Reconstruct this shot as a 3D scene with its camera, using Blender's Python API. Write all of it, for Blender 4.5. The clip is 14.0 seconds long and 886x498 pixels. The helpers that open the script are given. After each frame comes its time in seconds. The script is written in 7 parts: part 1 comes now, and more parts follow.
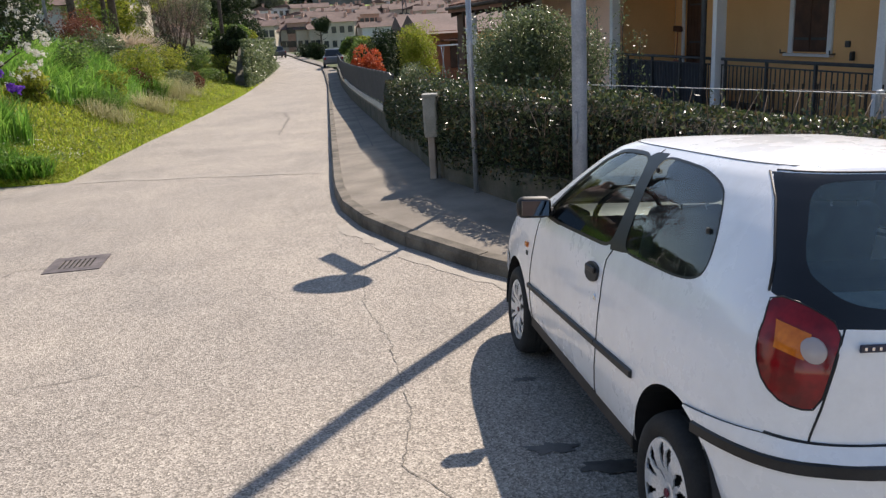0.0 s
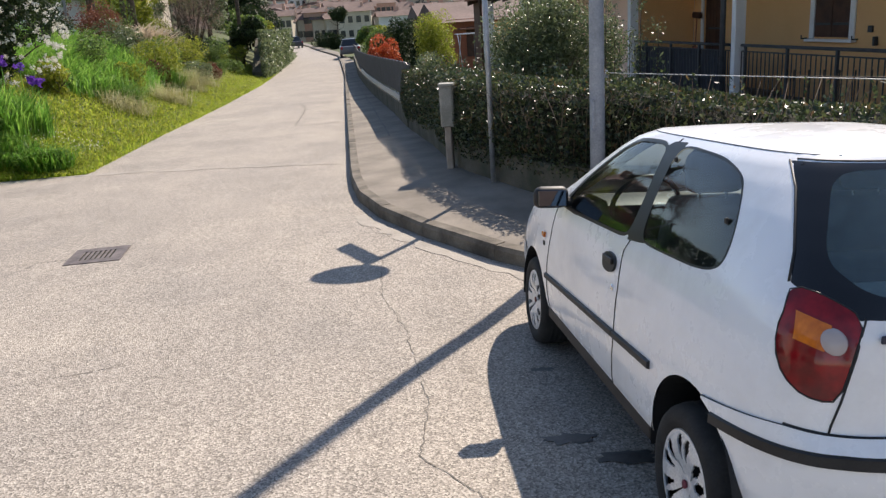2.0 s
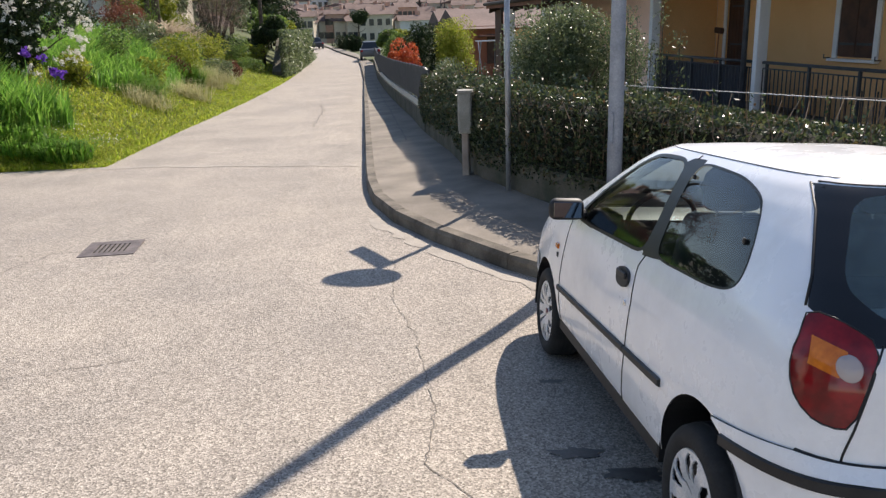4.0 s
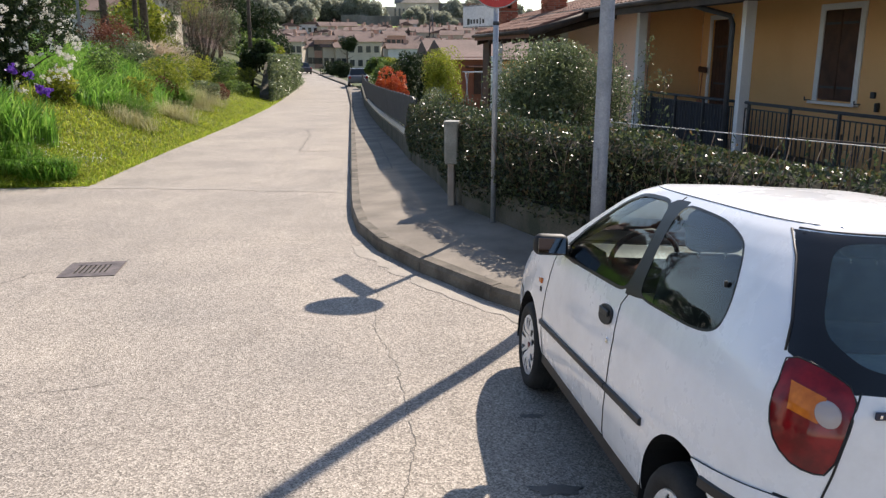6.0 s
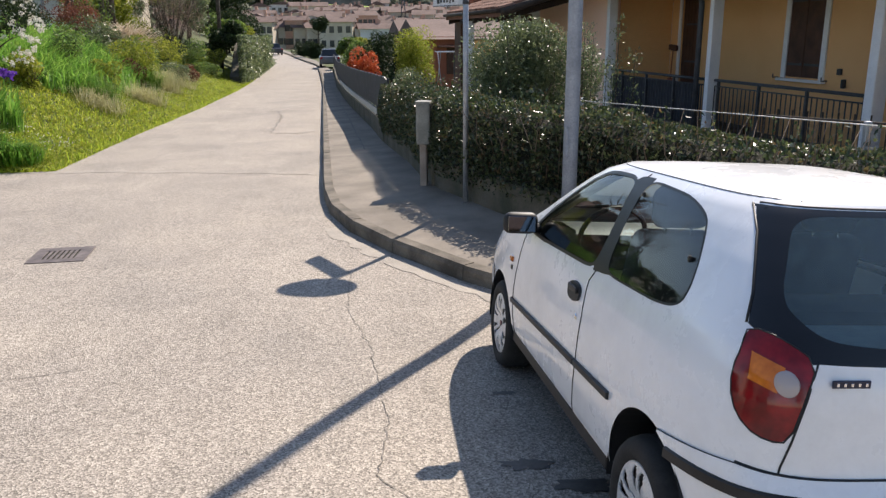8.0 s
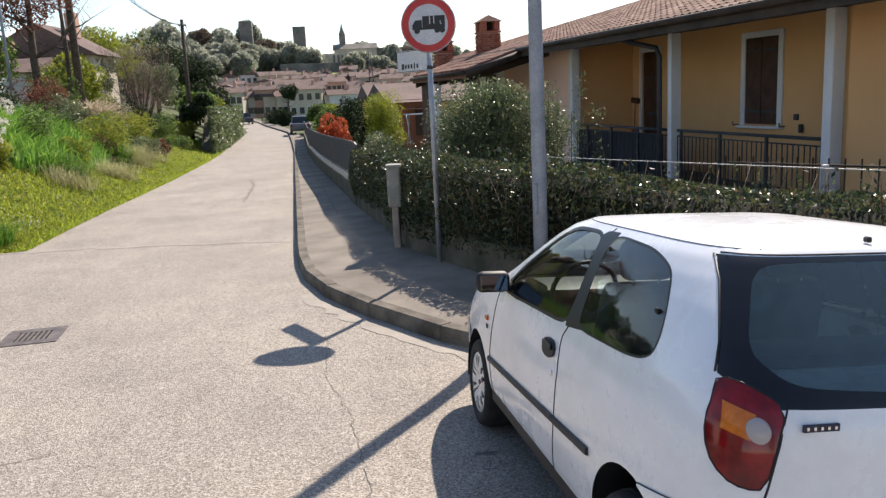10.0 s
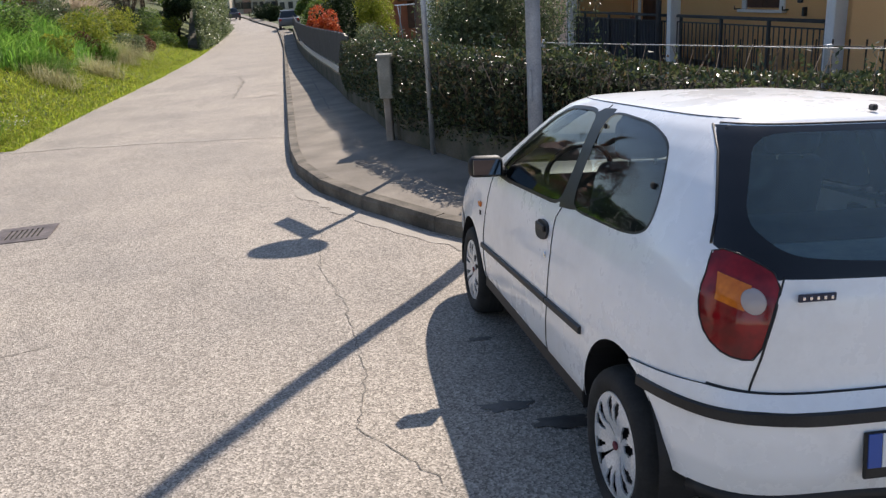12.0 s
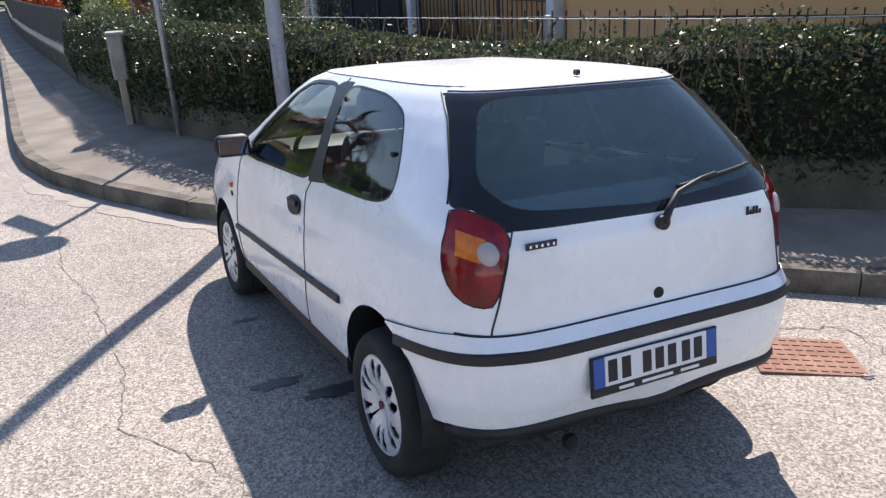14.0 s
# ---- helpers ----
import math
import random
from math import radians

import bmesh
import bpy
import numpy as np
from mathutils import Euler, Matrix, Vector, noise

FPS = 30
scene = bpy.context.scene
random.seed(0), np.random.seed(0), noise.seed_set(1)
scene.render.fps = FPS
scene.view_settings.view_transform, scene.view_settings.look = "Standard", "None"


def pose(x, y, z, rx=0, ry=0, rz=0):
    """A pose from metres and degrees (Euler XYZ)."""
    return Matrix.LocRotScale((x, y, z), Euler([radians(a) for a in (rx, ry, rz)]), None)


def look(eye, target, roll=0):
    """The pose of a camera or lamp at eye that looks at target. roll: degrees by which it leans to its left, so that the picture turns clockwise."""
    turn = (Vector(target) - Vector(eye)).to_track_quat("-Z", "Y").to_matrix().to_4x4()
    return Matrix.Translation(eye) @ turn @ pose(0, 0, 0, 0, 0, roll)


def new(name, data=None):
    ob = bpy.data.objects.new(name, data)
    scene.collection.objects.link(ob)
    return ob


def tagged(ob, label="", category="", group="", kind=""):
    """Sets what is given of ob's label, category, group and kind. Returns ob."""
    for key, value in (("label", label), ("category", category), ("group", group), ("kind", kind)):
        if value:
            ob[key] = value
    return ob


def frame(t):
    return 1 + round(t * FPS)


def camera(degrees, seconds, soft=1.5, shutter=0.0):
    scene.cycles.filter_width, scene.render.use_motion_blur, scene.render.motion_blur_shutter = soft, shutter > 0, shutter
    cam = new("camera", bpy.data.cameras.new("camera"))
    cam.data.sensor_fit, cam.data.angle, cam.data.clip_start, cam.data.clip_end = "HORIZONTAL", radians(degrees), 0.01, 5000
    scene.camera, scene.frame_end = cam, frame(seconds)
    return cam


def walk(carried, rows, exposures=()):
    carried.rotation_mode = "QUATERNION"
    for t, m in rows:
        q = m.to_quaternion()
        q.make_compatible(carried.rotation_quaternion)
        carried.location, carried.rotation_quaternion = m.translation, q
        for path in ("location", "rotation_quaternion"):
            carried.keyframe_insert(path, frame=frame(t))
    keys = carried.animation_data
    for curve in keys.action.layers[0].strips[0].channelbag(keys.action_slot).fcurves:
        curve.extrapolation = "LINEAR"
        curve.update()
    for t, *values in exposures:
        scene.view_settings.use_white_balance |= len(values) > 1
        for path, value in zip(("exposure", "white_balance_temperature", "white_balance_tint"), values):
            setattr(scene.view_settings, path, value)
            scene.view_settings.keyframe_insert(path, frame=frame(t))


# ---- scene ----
cam = camera(58.2, 14.0, 1.35)

PATH = [
    (0, (-1.752, -2.35, 1.892), (-1.542, -0.435, 1.354), -3.3),
    (0.5, (-1.727, -2.332, 1.885), (-1.52, -0.43, 1.302), -4.4),
    (1, (-1.719, -2.315, 1.882), (-1.518, -0.419, 1.279), -4.6),
    (1.5, (-1.727, -2.327, 1.885), (-1.537, -0.427, 1.292), -4.2),
    (2, (-1.747, -2.345, 1.897), (-1.583, -0.432, 1.336), -3.9),
    (2.5, (-1.762, -2.353, 1.898), (-1.627, -0.434, 1.35), -3.2),
    (4.8, (-1.747, -2.322, 1.925), (-1.584, -0.405, 1.379), -1.0),
    (5, (-1.762, -2.323, 1.932), (-1.586, -0.403, 1.403), -0.9),
    (5.5, (-1.734, -2.342, 1.935), (-1.532, -0.415, 1.439), -1.0),
    (6, (-1.765, -2.339, 1.935), (-1.583, -0.406, 1.454), 0.0),
    (6.5, (-1.766, -2.354, 1.938), (-1.601, -0.418, 1.462), 0.2),
    (7, (-1.739, -2.343, 1.932), (-1.532, -0.421, 1.42), -0.3),
    (7.2, (-1.74, -2.337, 1.93), (-1.509, -0.423, 1.399), 0.0),
    (9.3, (-1.738, -2.395, 1.943), (-1.47, -0.465, 1.491), -2.0),
    (9.5, (-1.726, -2.391, 1.948), (-1.448, -0.456, 1.527), -2.6),
    (10, (-1.717, -2.389, 1.958), (-1.411, -0.451, 1.572), -2.9),
    (10.5, (-1.708, -2.39, 1.969), (-1.388, -0.45, 1.599), -3.3),
    (11, (-1.703, -2.384, 1.975), (-1.377, -0.443, 1.621), -3.3),
    (11.5, (-1.704, -2.35, 1.95), (-1.394, -0.418, 1.533), -2.7),
    (12, (-1.69, -2.332, 1.869), (-1.399, -0.457, 1.237), -3.8),
    (12.5, (-1.672, -2.358, 1.845), (-1.265, -0.552, 1.087), -5.2),
    (13, (-1.662, -2.374, 1.853), (-1.078, -0.613, 1.108), -5.2),
    (13.5, (-1.672, -2.409, 1.876), (-0.978, -0.673, 1.167), -4.6),
    (14, (-1.656, -2.404, 1.874), (-0.829, -0.733, 1.151), -3.2),
]
walk(cam, [(t, look(e, g, r)) for t, e, g, r in PATH],
     [(0, 0.46, 7000, 14), (2.2, 0.56, 7000, 14), (6, 0.60, 7000, 14), (9.5, 0.58, 7000, 14), (11.3, 0.54, 7000, 14), (12.0, 0.42, 6850, 14), (12.6, 0.48, 6650, 15), (13.2, 0.65, 6550, 16), (14, 0.78, 6500, 16)])

# ---- light ----
SUN_AZ, SUN_EL = 33.5, 43.4          # degrees right of +y, degrees above the horizon
world = bpy.data.worlds.new("sky")
scene.world = world
world.use_nodes = True
_n = world.node_tree.nodes
_bg = _n["Background"]
_sky = _n.new("ShaderNodeTexSky")
_sky.sky_type = "NISHITA"
_sky.sun_disc = False
_sky.sun_elevation = radians(SUN_EL)
_sky.sun_rotation = radians(SUN_AZ)
_sky.dust_density = 0.3
_sky.air_density = 1.0
_sky.ozone_density = 2.0
world.node_tree.links.new(_sky.outputs[0], _bg.inputs[0])
_bg.inputs[1].default_value = 0.13
sun_data = bpy.data.lights.new("sun", "SUN")
sun_data.energy = 5.0
sun_data.angle = radians(0.55)
sun_data.color = (1.0, 0.94, 0.86)
sun = new("sun", sun_data)
_s = Vector((math.sin(radians(SUN_AZ)) * math.cos(radians(SUN_EL)), math.cos(radians(SUN_AZ)) * math.cos(radians(SUN_EL)), math.sin(radians(SUN_EL))))
sun.matrix_world = look(_s * 60, (0, 0, 0))


# ---- materials ----
def lk(m, a, b):
    m.node_tree.links.new(a, b)


def mat(name, rough=0.6, metal=0.0, color=(0.5, 0.5, 0.5), spec=0.5):
    m = bpy.data.materials.new(name)
    m.use_nodes = True
    b = m.node_tree.nodes["Principled BSDF"]
    b.inputs["Base Color"].default_value = (*color, 1)
    b.inputs["Roughness"].default_value = rough
    b.inputs["Metallic"].default_value = metal
    b.inputs["Specular IOR Level"].default_value = spec
    return m, b


def noise_node(m, scale, detail=4, rough=0.6, obj=True, stretch=None):
    nt = m.node_tree.nodes
    tc = nt.new("ShaderNodeTexCoord")
    n = nt.new("ShaderNodeTexNoise")
    n.inputs["Scale"].default_value = scale
    n.inputs["Detail"].default_value = detail
    n.inputs["Roughness"].default_value = rough
    if stretch:
        mp = nt.new("ShaderNodeMapping")
        mp.inputs["Scale"].default_value = stretch
        lk(m, tc.outputs["Object"], mp.inputs[0])
        lk(m, mp.outputs[0], n.inputs["Vector"])
    else:
        lk(m, tc.outputs["Object"], n.inputs["Vector"])
    return n


def ramp(m, src, stops):
    r = m.node_tree.nodes.new("ShaderNodeValToRGB")
    e = r.color_ramp.elements
    while len(e) < len(stops):
        e.new(0.5)
    for el, (p, c) in zip(e, stops):
        el.position, el.color = p, (*c, 1)
    lk(m, src, r.inputs[0])
    return r.outputs[0]


def mix(m, a, b, fac, kind="MIX"):
    x = m.node_tree.nodes.new("ShaderNodeMix")
    x.data_type, x.blend_type = "RGBA", kind
    for i, v in ((6, a), (7, b)):
        if hasattr(v, "is_linked"):
            lk(m, v, x.inputs[i])
        else:
            x.inputs[i].default_value = (*v, 1)
    if hasattr(fac, "is_linked"):
        lk(m, fac, x.inputs[0])
    else:
        x.inputs[0].default_value = fac
    return x.outputs[2]


def bump(m, b, src, strength=0.3, dist=0.01):
    n = m.node_tree.nodes.new("ShaderNodeBump")
    n.inputs["Strength"].default_value = strength
    n.inputs["Distance"].default_value = dist
    lk(m, src, n.inputs["Height"])
    lk(m, n.outputs[0], b.inputs["Normal"])


def two_tone(name, c1, c2, scale=3.0, fine=60.0, rough=0.8, bumps=0.3, dist=0.004, metal=0.0, spec=0.4, lo=0.35, hi=0.7):
    """A surface with stains at one scale and grain at another."""
    m, b = mat(name, rough, metal, spec=spec)
    big, small = noise_node(m, scale, 5), noise_node(m, fine, 3)
    c = ramp(m, big.outputs[0], [(lo, c1), (hi, c2)])
    g = ramp(m, small.outputs[0], [(0.3, (0.72, 0.72, 0.72)), (0.7, (1.15, 1.15, 1.15))])
    lk(m, mix(m, c, g, 0.75, "MULTIPLY"), b.inputs["Base Color"])
    bump(m, b, small.outputs[0], bumps, dist)
    return m


def varied(name, stops, rough=0.6, spec=0.3, translucent=0.0, island=True, scale=0.0):
    """Leaves or pieces, each with its own tint."""
    m, b = mat(name, rough, spec=spec)
    nt = m.node_tree.nodes
    if island:
        r = nt.new("ShaderNodeNewGeometry").outputs["Random Per Island"]
    else:
        r = nt.new("ShaderNodeObjectInfo").outputs["Random"]
    c = ramp(m, r, stops)
    if scale:
        n = noise_node(m, scale, 4)
        c = mix(m, c, ramp(m, n.outputs[0], [(0.3, (0.6, 0.6, 0.6)), (0.7, (1.2, 1.2, 1.2))]), 0.7, "MULTIPLY")
    lk(m, c, b.inputs["Base Color"])
    if translucent:
        out = nt["Material Output"]
        tr = nt.new("ShaderNodeBsdfTranslucent")
        lk(m, c, tr.inputs[0])
        ms = nt.new("ShaderNodeMixShader")
        ms.inputs[0].default_value = translucent
        lk(m, b.outputs[0], ms.inputs[1])
        lk(m, tr.outputs[0], ms.inputs[2])
        lk(m, ms.outputs[0], out.inputs[0])
    return m


def asphalt_material():
    m, b = mat("worn_asphalt", 0.85, spec=0.35)
    nt = m.node_tree.nodes
    tc = nt.new("ShaderNodeTexCoord")
    v = nt.new("ShaderNodeTexVoronoi")
    v.inputs["Scale"].default_value = 105
    lk(m, tc.outputs["Object"], v.inputs["Vector"])
    stone = ramp(m, v.outputs["Color"], [(0.15, (0.17, 0.152, 0.13)), (0.5, (0.31, 0.278, 0.24)), (0.85, (0.47, 0.425, 0.37))])
    n = noise_node(m, 0.55, 6, 0.65)
    worn = ramp(m, n.outputs[0], [(0.3, (0.72, 0.72, 0.73)), (0.5, (0.98, 0.96, 0.94)), (0.72, (1.22, 1.19, 1.14))])
    streak = noise_node(m, 3.0, 5, 0.7, stretch=(1.0, 0.25, 1.0))
    sk = ramp(m, streak.outputs[0], [(0.35, (0.84, 0.84, 0.84)), (0.65, (1.1, 1.1, 1.1))])
    grain = noise_node(m, 38.0, 4, 0.7)
    gk = ramp(m, grain.outputs[0], [(0.36, (0.72, 0.72, 0.72)), (0.62, (1.14, 1.14, 1.14))])
    c = mix(m, mix(m, mix(m, stone, gk, 0.7, "MULTIPLY"), worn, 0.75, "MULTIPLY"), sk, 0.4, "MULTIPLY")
    lk(m, c, b.inputs["Base Color"])
    bump(m, b, v.outputs["Distance"], 0.55, 0.006)
    return m


M = {}
M["asphalt"] = asphalt_material()
M["patch"] = two_tone("newer_asphalt_patch", (0.13, 0.125, 0.12), (0.21, 0.2, 0.19), 1.5, 70, 0.85, 0.5, 0.006)
M["tar"] = two_tone("dark_crack", (0.10, 0.09, 0.077), (0.24, 0.215, 0.185), 14, 60, 0.9)
M["oil"] = two_tone("oil_stain", (0.06, 0.058, 0.055), (0.13, 0.12, 0.11), 5, 50, 0.5)
M["pavement"] = two_tone("pavement_concrete", (0.155, 0.134, 0.108), (0.28, 0.243, 0.20), 1.1, 90, 0.9, 0.5, 0.004)
M["kerb"] = two_tone("weathered_kerb_stone", (0.075, 0.064, 0.05), (0.22, 0.19, 0.15), 3.0, 70, 0.9, 0.5, 0.006)
M["plinth"] = two_tone("mossy_concrete", (0.06, 0.062, 0.04), (0.15, 0.13, 0.10), 2.5, 50, 0.95, 0.5, 0.006)
M["soil"] = two_tone("soil_and_turf", (0.045, 0.06, 0.018), (0.10, 0.115, 0.035), 0.8, 30, 0.95, 0.6, 0.02)
M["ochre"] = two_tone("ochre_render", (0.74, 0.41, 0.18), (0.81, 0.48, 0.22), 0.6, 120, 0.9, 0.15, 0.002)
M["pink"] = two_tone("peach_render", (0.88, 0.58, 0.43), (0.92, 0.64, 0.50), 0.6, 120, 0.9, 0.15, 0.002)
M["white_paint"] = two_tone("white_painted_render", (0.68, 0.69, 0.70), (0.82, 0.82, 0.82), 1.2, 90, 0.8, 0.15, 0.002)
M["rust_red"] = two_tone("brick_red_render", (0.30, 0.10, 0.06), (0.38, 0.14, 0.08), 0.6, 100, 0.9, 0.15, 0.002)
M["shutter"] = two_tone("dark_brown_stained_wood", (0.055, 0.022, 0.013), (0.10, 0.042, 0.024), 4, 60, 0.6, 0.3, 0.003)
M["beam"] = two_tone("dark_timber", (0.03, 0.02, 0.014), (0.065, 0.043, 0.03), 3, 40, 0.75, 0.4, 0.004)
M["iron"] = two_tone("dark_grey_painted_iron", (0.035, 0.037, 0.042), (0.06, 0.062, 0.068), 8, 100, 0.5, 0.15, 0.002)
M["galv"] = two_tone("galvanised_steel", (0.30, 0.32, 0.35), (0.46, 0.48, 0.51), 5, 80, 0.5, 0.15, 0.002, 0.6)
M["grey_pole"] = two_tone("grey_painted_pole", (0.22, 0.24, 0.27), (0.36, 0.38, 0.42), 4, 60, 0.55, 0.15, 0.002)
M["cabinet"] = two_tone("grey_fibreglass", (0.22, 0.22, 0.19), (0.36, 0.35, 0.31), 4, 60, 0.75, 0.2, 0.003)
M["brick"] = varied("red_brick", [(0.0, (0.24, 0.07, 0.04)), (0.5, (0.36, 0.12, 0.075)), (1.0, (0.46, 0.18, 0.11))], 0.9, 0.2, 0, False, 30)
M["mortar"] = two_tone("mortar", (0.30, 0.25, 0.21), (0.4, 0.34, 0.29), 6, 90, 0.95)
M["tile"] = varied("terracotta_tile", [(0.0, (0.11, 0.05, 0.035)), (0.4, (0.18, 0.080, 0.055)), (0.75, (0.24, 0.118, 0.08)), (1.0, (0.30, 0.175, 0.125))], 0.85, 0.3, 0, True, 12)
M["bark"] = two_tone("bark", (0.05, 0.037, 0.026), (0.13, 0.10, 0.075), 8, 40, 0.95, 0.7, 0.01)
M["wire"] = mat("cable", 0.6, 0, (0.05, 0.05, 0.05))[0]
M["wire_white"] = mat("pale_wire", 0.5, 0, (0.65, 0.63, 0.58))[0]


# ---- building helpers ----
def link_mesh(name, bm, material, parent=None, label="", smooth=False):
    me = bpy.data.meshes.new(name)
    bm.to_mesh(me)
    bm.free()
    for mt in (material if isinstance(material, (list, tuple)) else [material]):
        me.materials.append(mt)
    if smooth:
        me.shade_smooth()
        me.set_sharp_from_angle(angle=radians(38))
    ob = new(name, me)
    ob.parent = parent
    if label:
        ob["label"] = label
    return ob


def part(name, bm, material, parent, label="", smooth=False):
    return link_mesh(name, bm, material, parent, label, smooth)


def from_lists(verts, faces):
    me = bpy.data.meshes.new("tmp")
    me.from_pydata(verts, [], faces)
    bm = bmesh.new()
    bm.from_mesh(me)
    bpy.data.meshes.remove(me)
    return bm


def mesh_object(name, verts, faces, material, parent=None, label="", smooth=False):
    me = bpy.data.meshes.new(name)
    me.from_pydata(verts, [], faces)
    for mt in (material if isinstance(material, (list, tuple)) else [material]):
        me.materials.append(mt)
    if smooth:
        me.shade_smooth()
    ob = new(name, me)
    ob.parent = parent
    if label:
        ob["label"] = label
    return ob


def thing(name, label, category, x=0, y=0, z=0, rz=0, group="", kind="", rx=0, ry=0):
    e = new(name)
    e.matrix_basis = pose(x, y, z, rx, ry, rz)
    return tagged(e, label, category, group, kind)


def box(sx, sy, sz, cx=0, cy=0, cz=0, bev=0.0, bm=None, seg=1):
    """A box with chamfered edges, centred at c."""
    b = bmesh.new()
    bmesh.ops.create_cube(b, size=1)
    bmesh.ops.scale(b, vec=(sx, sy, sz), verts=b.verts)
    if bev:
        bmesh.ops.bevel(b, geom=b.edges[:], offset=bev, segments=seg, affect="EDGES", profile=0.5)
    bmesh.ops.translate(b, vec=(cx, cy, cz), verts=b.verts)
    if bm is None:
        return b
    return join(bm, b)


def join(bm, other):
    me = bpy.data.meshes.new("tmp")
    other.to_mesh(me)
    other.free()
    bm.from_mesh(me)
    bpy.data.meshes.remove(me)
    return bm


def tube(points, radius, sides=8, bm=None, cap=True):
    """A tube along points; radius one number or one a point."""
    bm = bm or bmesh.new()
    pts = [Vector(p) for p in points]
    rad = radius if isinstance(radius, (list, tuple)) else [radius] * len(pts)
    rings, up = [], None
    for i, p in enumerate(pts):
        d = (pts[min(i + 1, len(pts) - 1)] - pts[max(i - 1, 0)]).normalized()
        if up is None:
            up = d.orthogonal().normalized()
        up = (up - d * up.dot(d))
        up = up.normalized() if up.length > 1e-6 else d.orthogonal().normalized()
        side = d.cross(up)
        rings.append([bm.verts.new(p + (up * math.cos(a) + side * math.sin(a)) * rad[i]) for a in [2 * math.pi * k / sides for k in range(sides)]])
    for a, b in zip(rings, rings[1:]):
        for k in range(sides):
            f = bm.faces.new((a[k], a[(k + 1) % sides], b[(k + 1) % sides], b[k]))
            f.smooth = True
    if cap:
        bm.faces.new(rings[0][::-1])
        bm.faces.new(rings[-1])
    return bm


def lathe(profile, sides=24, bm=None, axis="z"):
    """A turned shape from (radius, height) pairs."""
    bm = bm or bmesh.new()
    rings = []
    for r, h in profile:
        ring = []
        for k in range(sides):
            a = 2 * math.pi * k / sides
            c, s = r * math.cos(a), r * math.sin(a)
            ring.append(bm.verts.new((c, s, h) if axis == "z" else (h, c, s)))
        rings.append(ring)
    for a, b in zip(rings, rings[1:]):
        for k in range(sides):
            bm.faces.new((a[k], a[(k + 1) % sides], b[(k + 1) % sides], b[k]))
    bm.faces.new(rings[0][::-1])
    bm.faces.new(rings[-1])
    bmesh.ops.recalc_face_normals(bm, faces=bm.faces)
    return bm


def prism(poly, h, bm=None, z=0.0):
    """A flat polygon (x, y) raised from z by h."""
    bm = bm or bmesh.new()
    lo = [bm.verts.new((x, y, z)) for x, y in poly]
    hi = [bm.verts.new((x, y, z + h)) for x, y in poly]
    n = len(poly)
    bm.faces.new(lo[::-1])
    bm.faces.new(hi)
    for i in range(n):
        bm.faces.new((lo[i], lo[(i + 1) % n], hi[(i + 1) % n], hi[i]))
    bmesh.ops.recalc_face_normals(bm, faces=bm.faces)
    return bm


def lerp_table(table, v):
    return float(np.interp(v, [a for a, _ in table], [b for _, b in table]))

# ---- the lie of the land ----
KERB = [(-30, 30), (-8, 10.5), (-3, 5.8), (-0.05, 2.72), (0.40, 2.22), (1.3, 1.42), (2.3, 1.0), (2.9, 0.72), (3.55, -0.18), (3.95, -0.55), (4.45, -0.9), (5.2, -1.33),
        (6.0, -1.68), (7.0, -1.91), (8.3, -2.02), (14, -2.13), (24, -2.32), (42, -2.65), (58, -3.15), (72, -3.7), (86, -5.7), (108, -8.6), (130, -12.0)]
VERGE = [(11.4, -7.7), (11.6, -6.5), (18, -6.65), (27, -6.62), (48, -6.95), (58, -7.25), (80, -7.8), (106, -10.9), (130, -15.5)]
WALL = [(-30, 32.5), (-8, 12.4), (-3, 7.55), (0.91, 3.40), (1.37, 3.03), (4.3, 1.08), (4.93, 0.64), (5.35, 0.27), (5.75, 0.0), (6.3, -0.21), (7.5, -0.54), (8.6, -0.65), (10.1, -0.70),
        (11.5, -0.80), (13.2, -0.93), (16.8, -1.05), (24.3, -1.42), (28.8, -1.60), (39, -1.90), (50, -2.05), (60, -2.25), (80, -3.9), (100, -6.7), (130, -10.8)]


def kerb_x(y):
    return lerp_table(KERB, y)


def verge_x(y):
    return lerp_table(VERGE, y)


def wall_x(y):
    return lerp_table(WALL, y)


def slope(y):
    return lerp_table([(-25, 0.6), (0, 0), (20, -0.5), (40, -0.9), (62, -1.05), (90, -0.95), (130, -0.75), (200, -3.0)], y)


def corner_fall(x, y):
    """The street corner falls towards its gutter."""
    fy = min(1.0, max(0.0, (6.5 - y) / 3.5))
    side = 0.057 * min(max(x + 0.75, 0.0), 3.2) * fy
    ahead = 0.043 * min(max(y, 0.0), 2.6) * fy * min(1.0, max(0.0, (x + 2.2) / 1.4))
    return side + ahead


def lie(x, y):
    """Height of the roadway."""
    return slope(y) - corner_fall(x, y)


def paved(x, y):
    """Height of the pavement."""
    return lie(x, y) + 0.135 + 0.05 * min(1.6, max(0.0, x - kerb_x(y) - 0.15))


def bank(x, y):
    """Height of the grassy bank beside the street above the roadway."""
    d = verge_x(y) - x
    if d <= 0 or y < 11.4:
        return 0.0
    fade = min(1.0, (y - 11.4) / 2.0)
    return fade * (lerp_table([(0, 0), (0.5, 0.14), (1.5, 0.5), (3.0, 1.25), (4.5, 2.1), (6.5, 2.9), (12, 3.4), (40, 5.0)], d) + 0.05 * noise.noise((x * 0.8, y * 0.8, 0)))


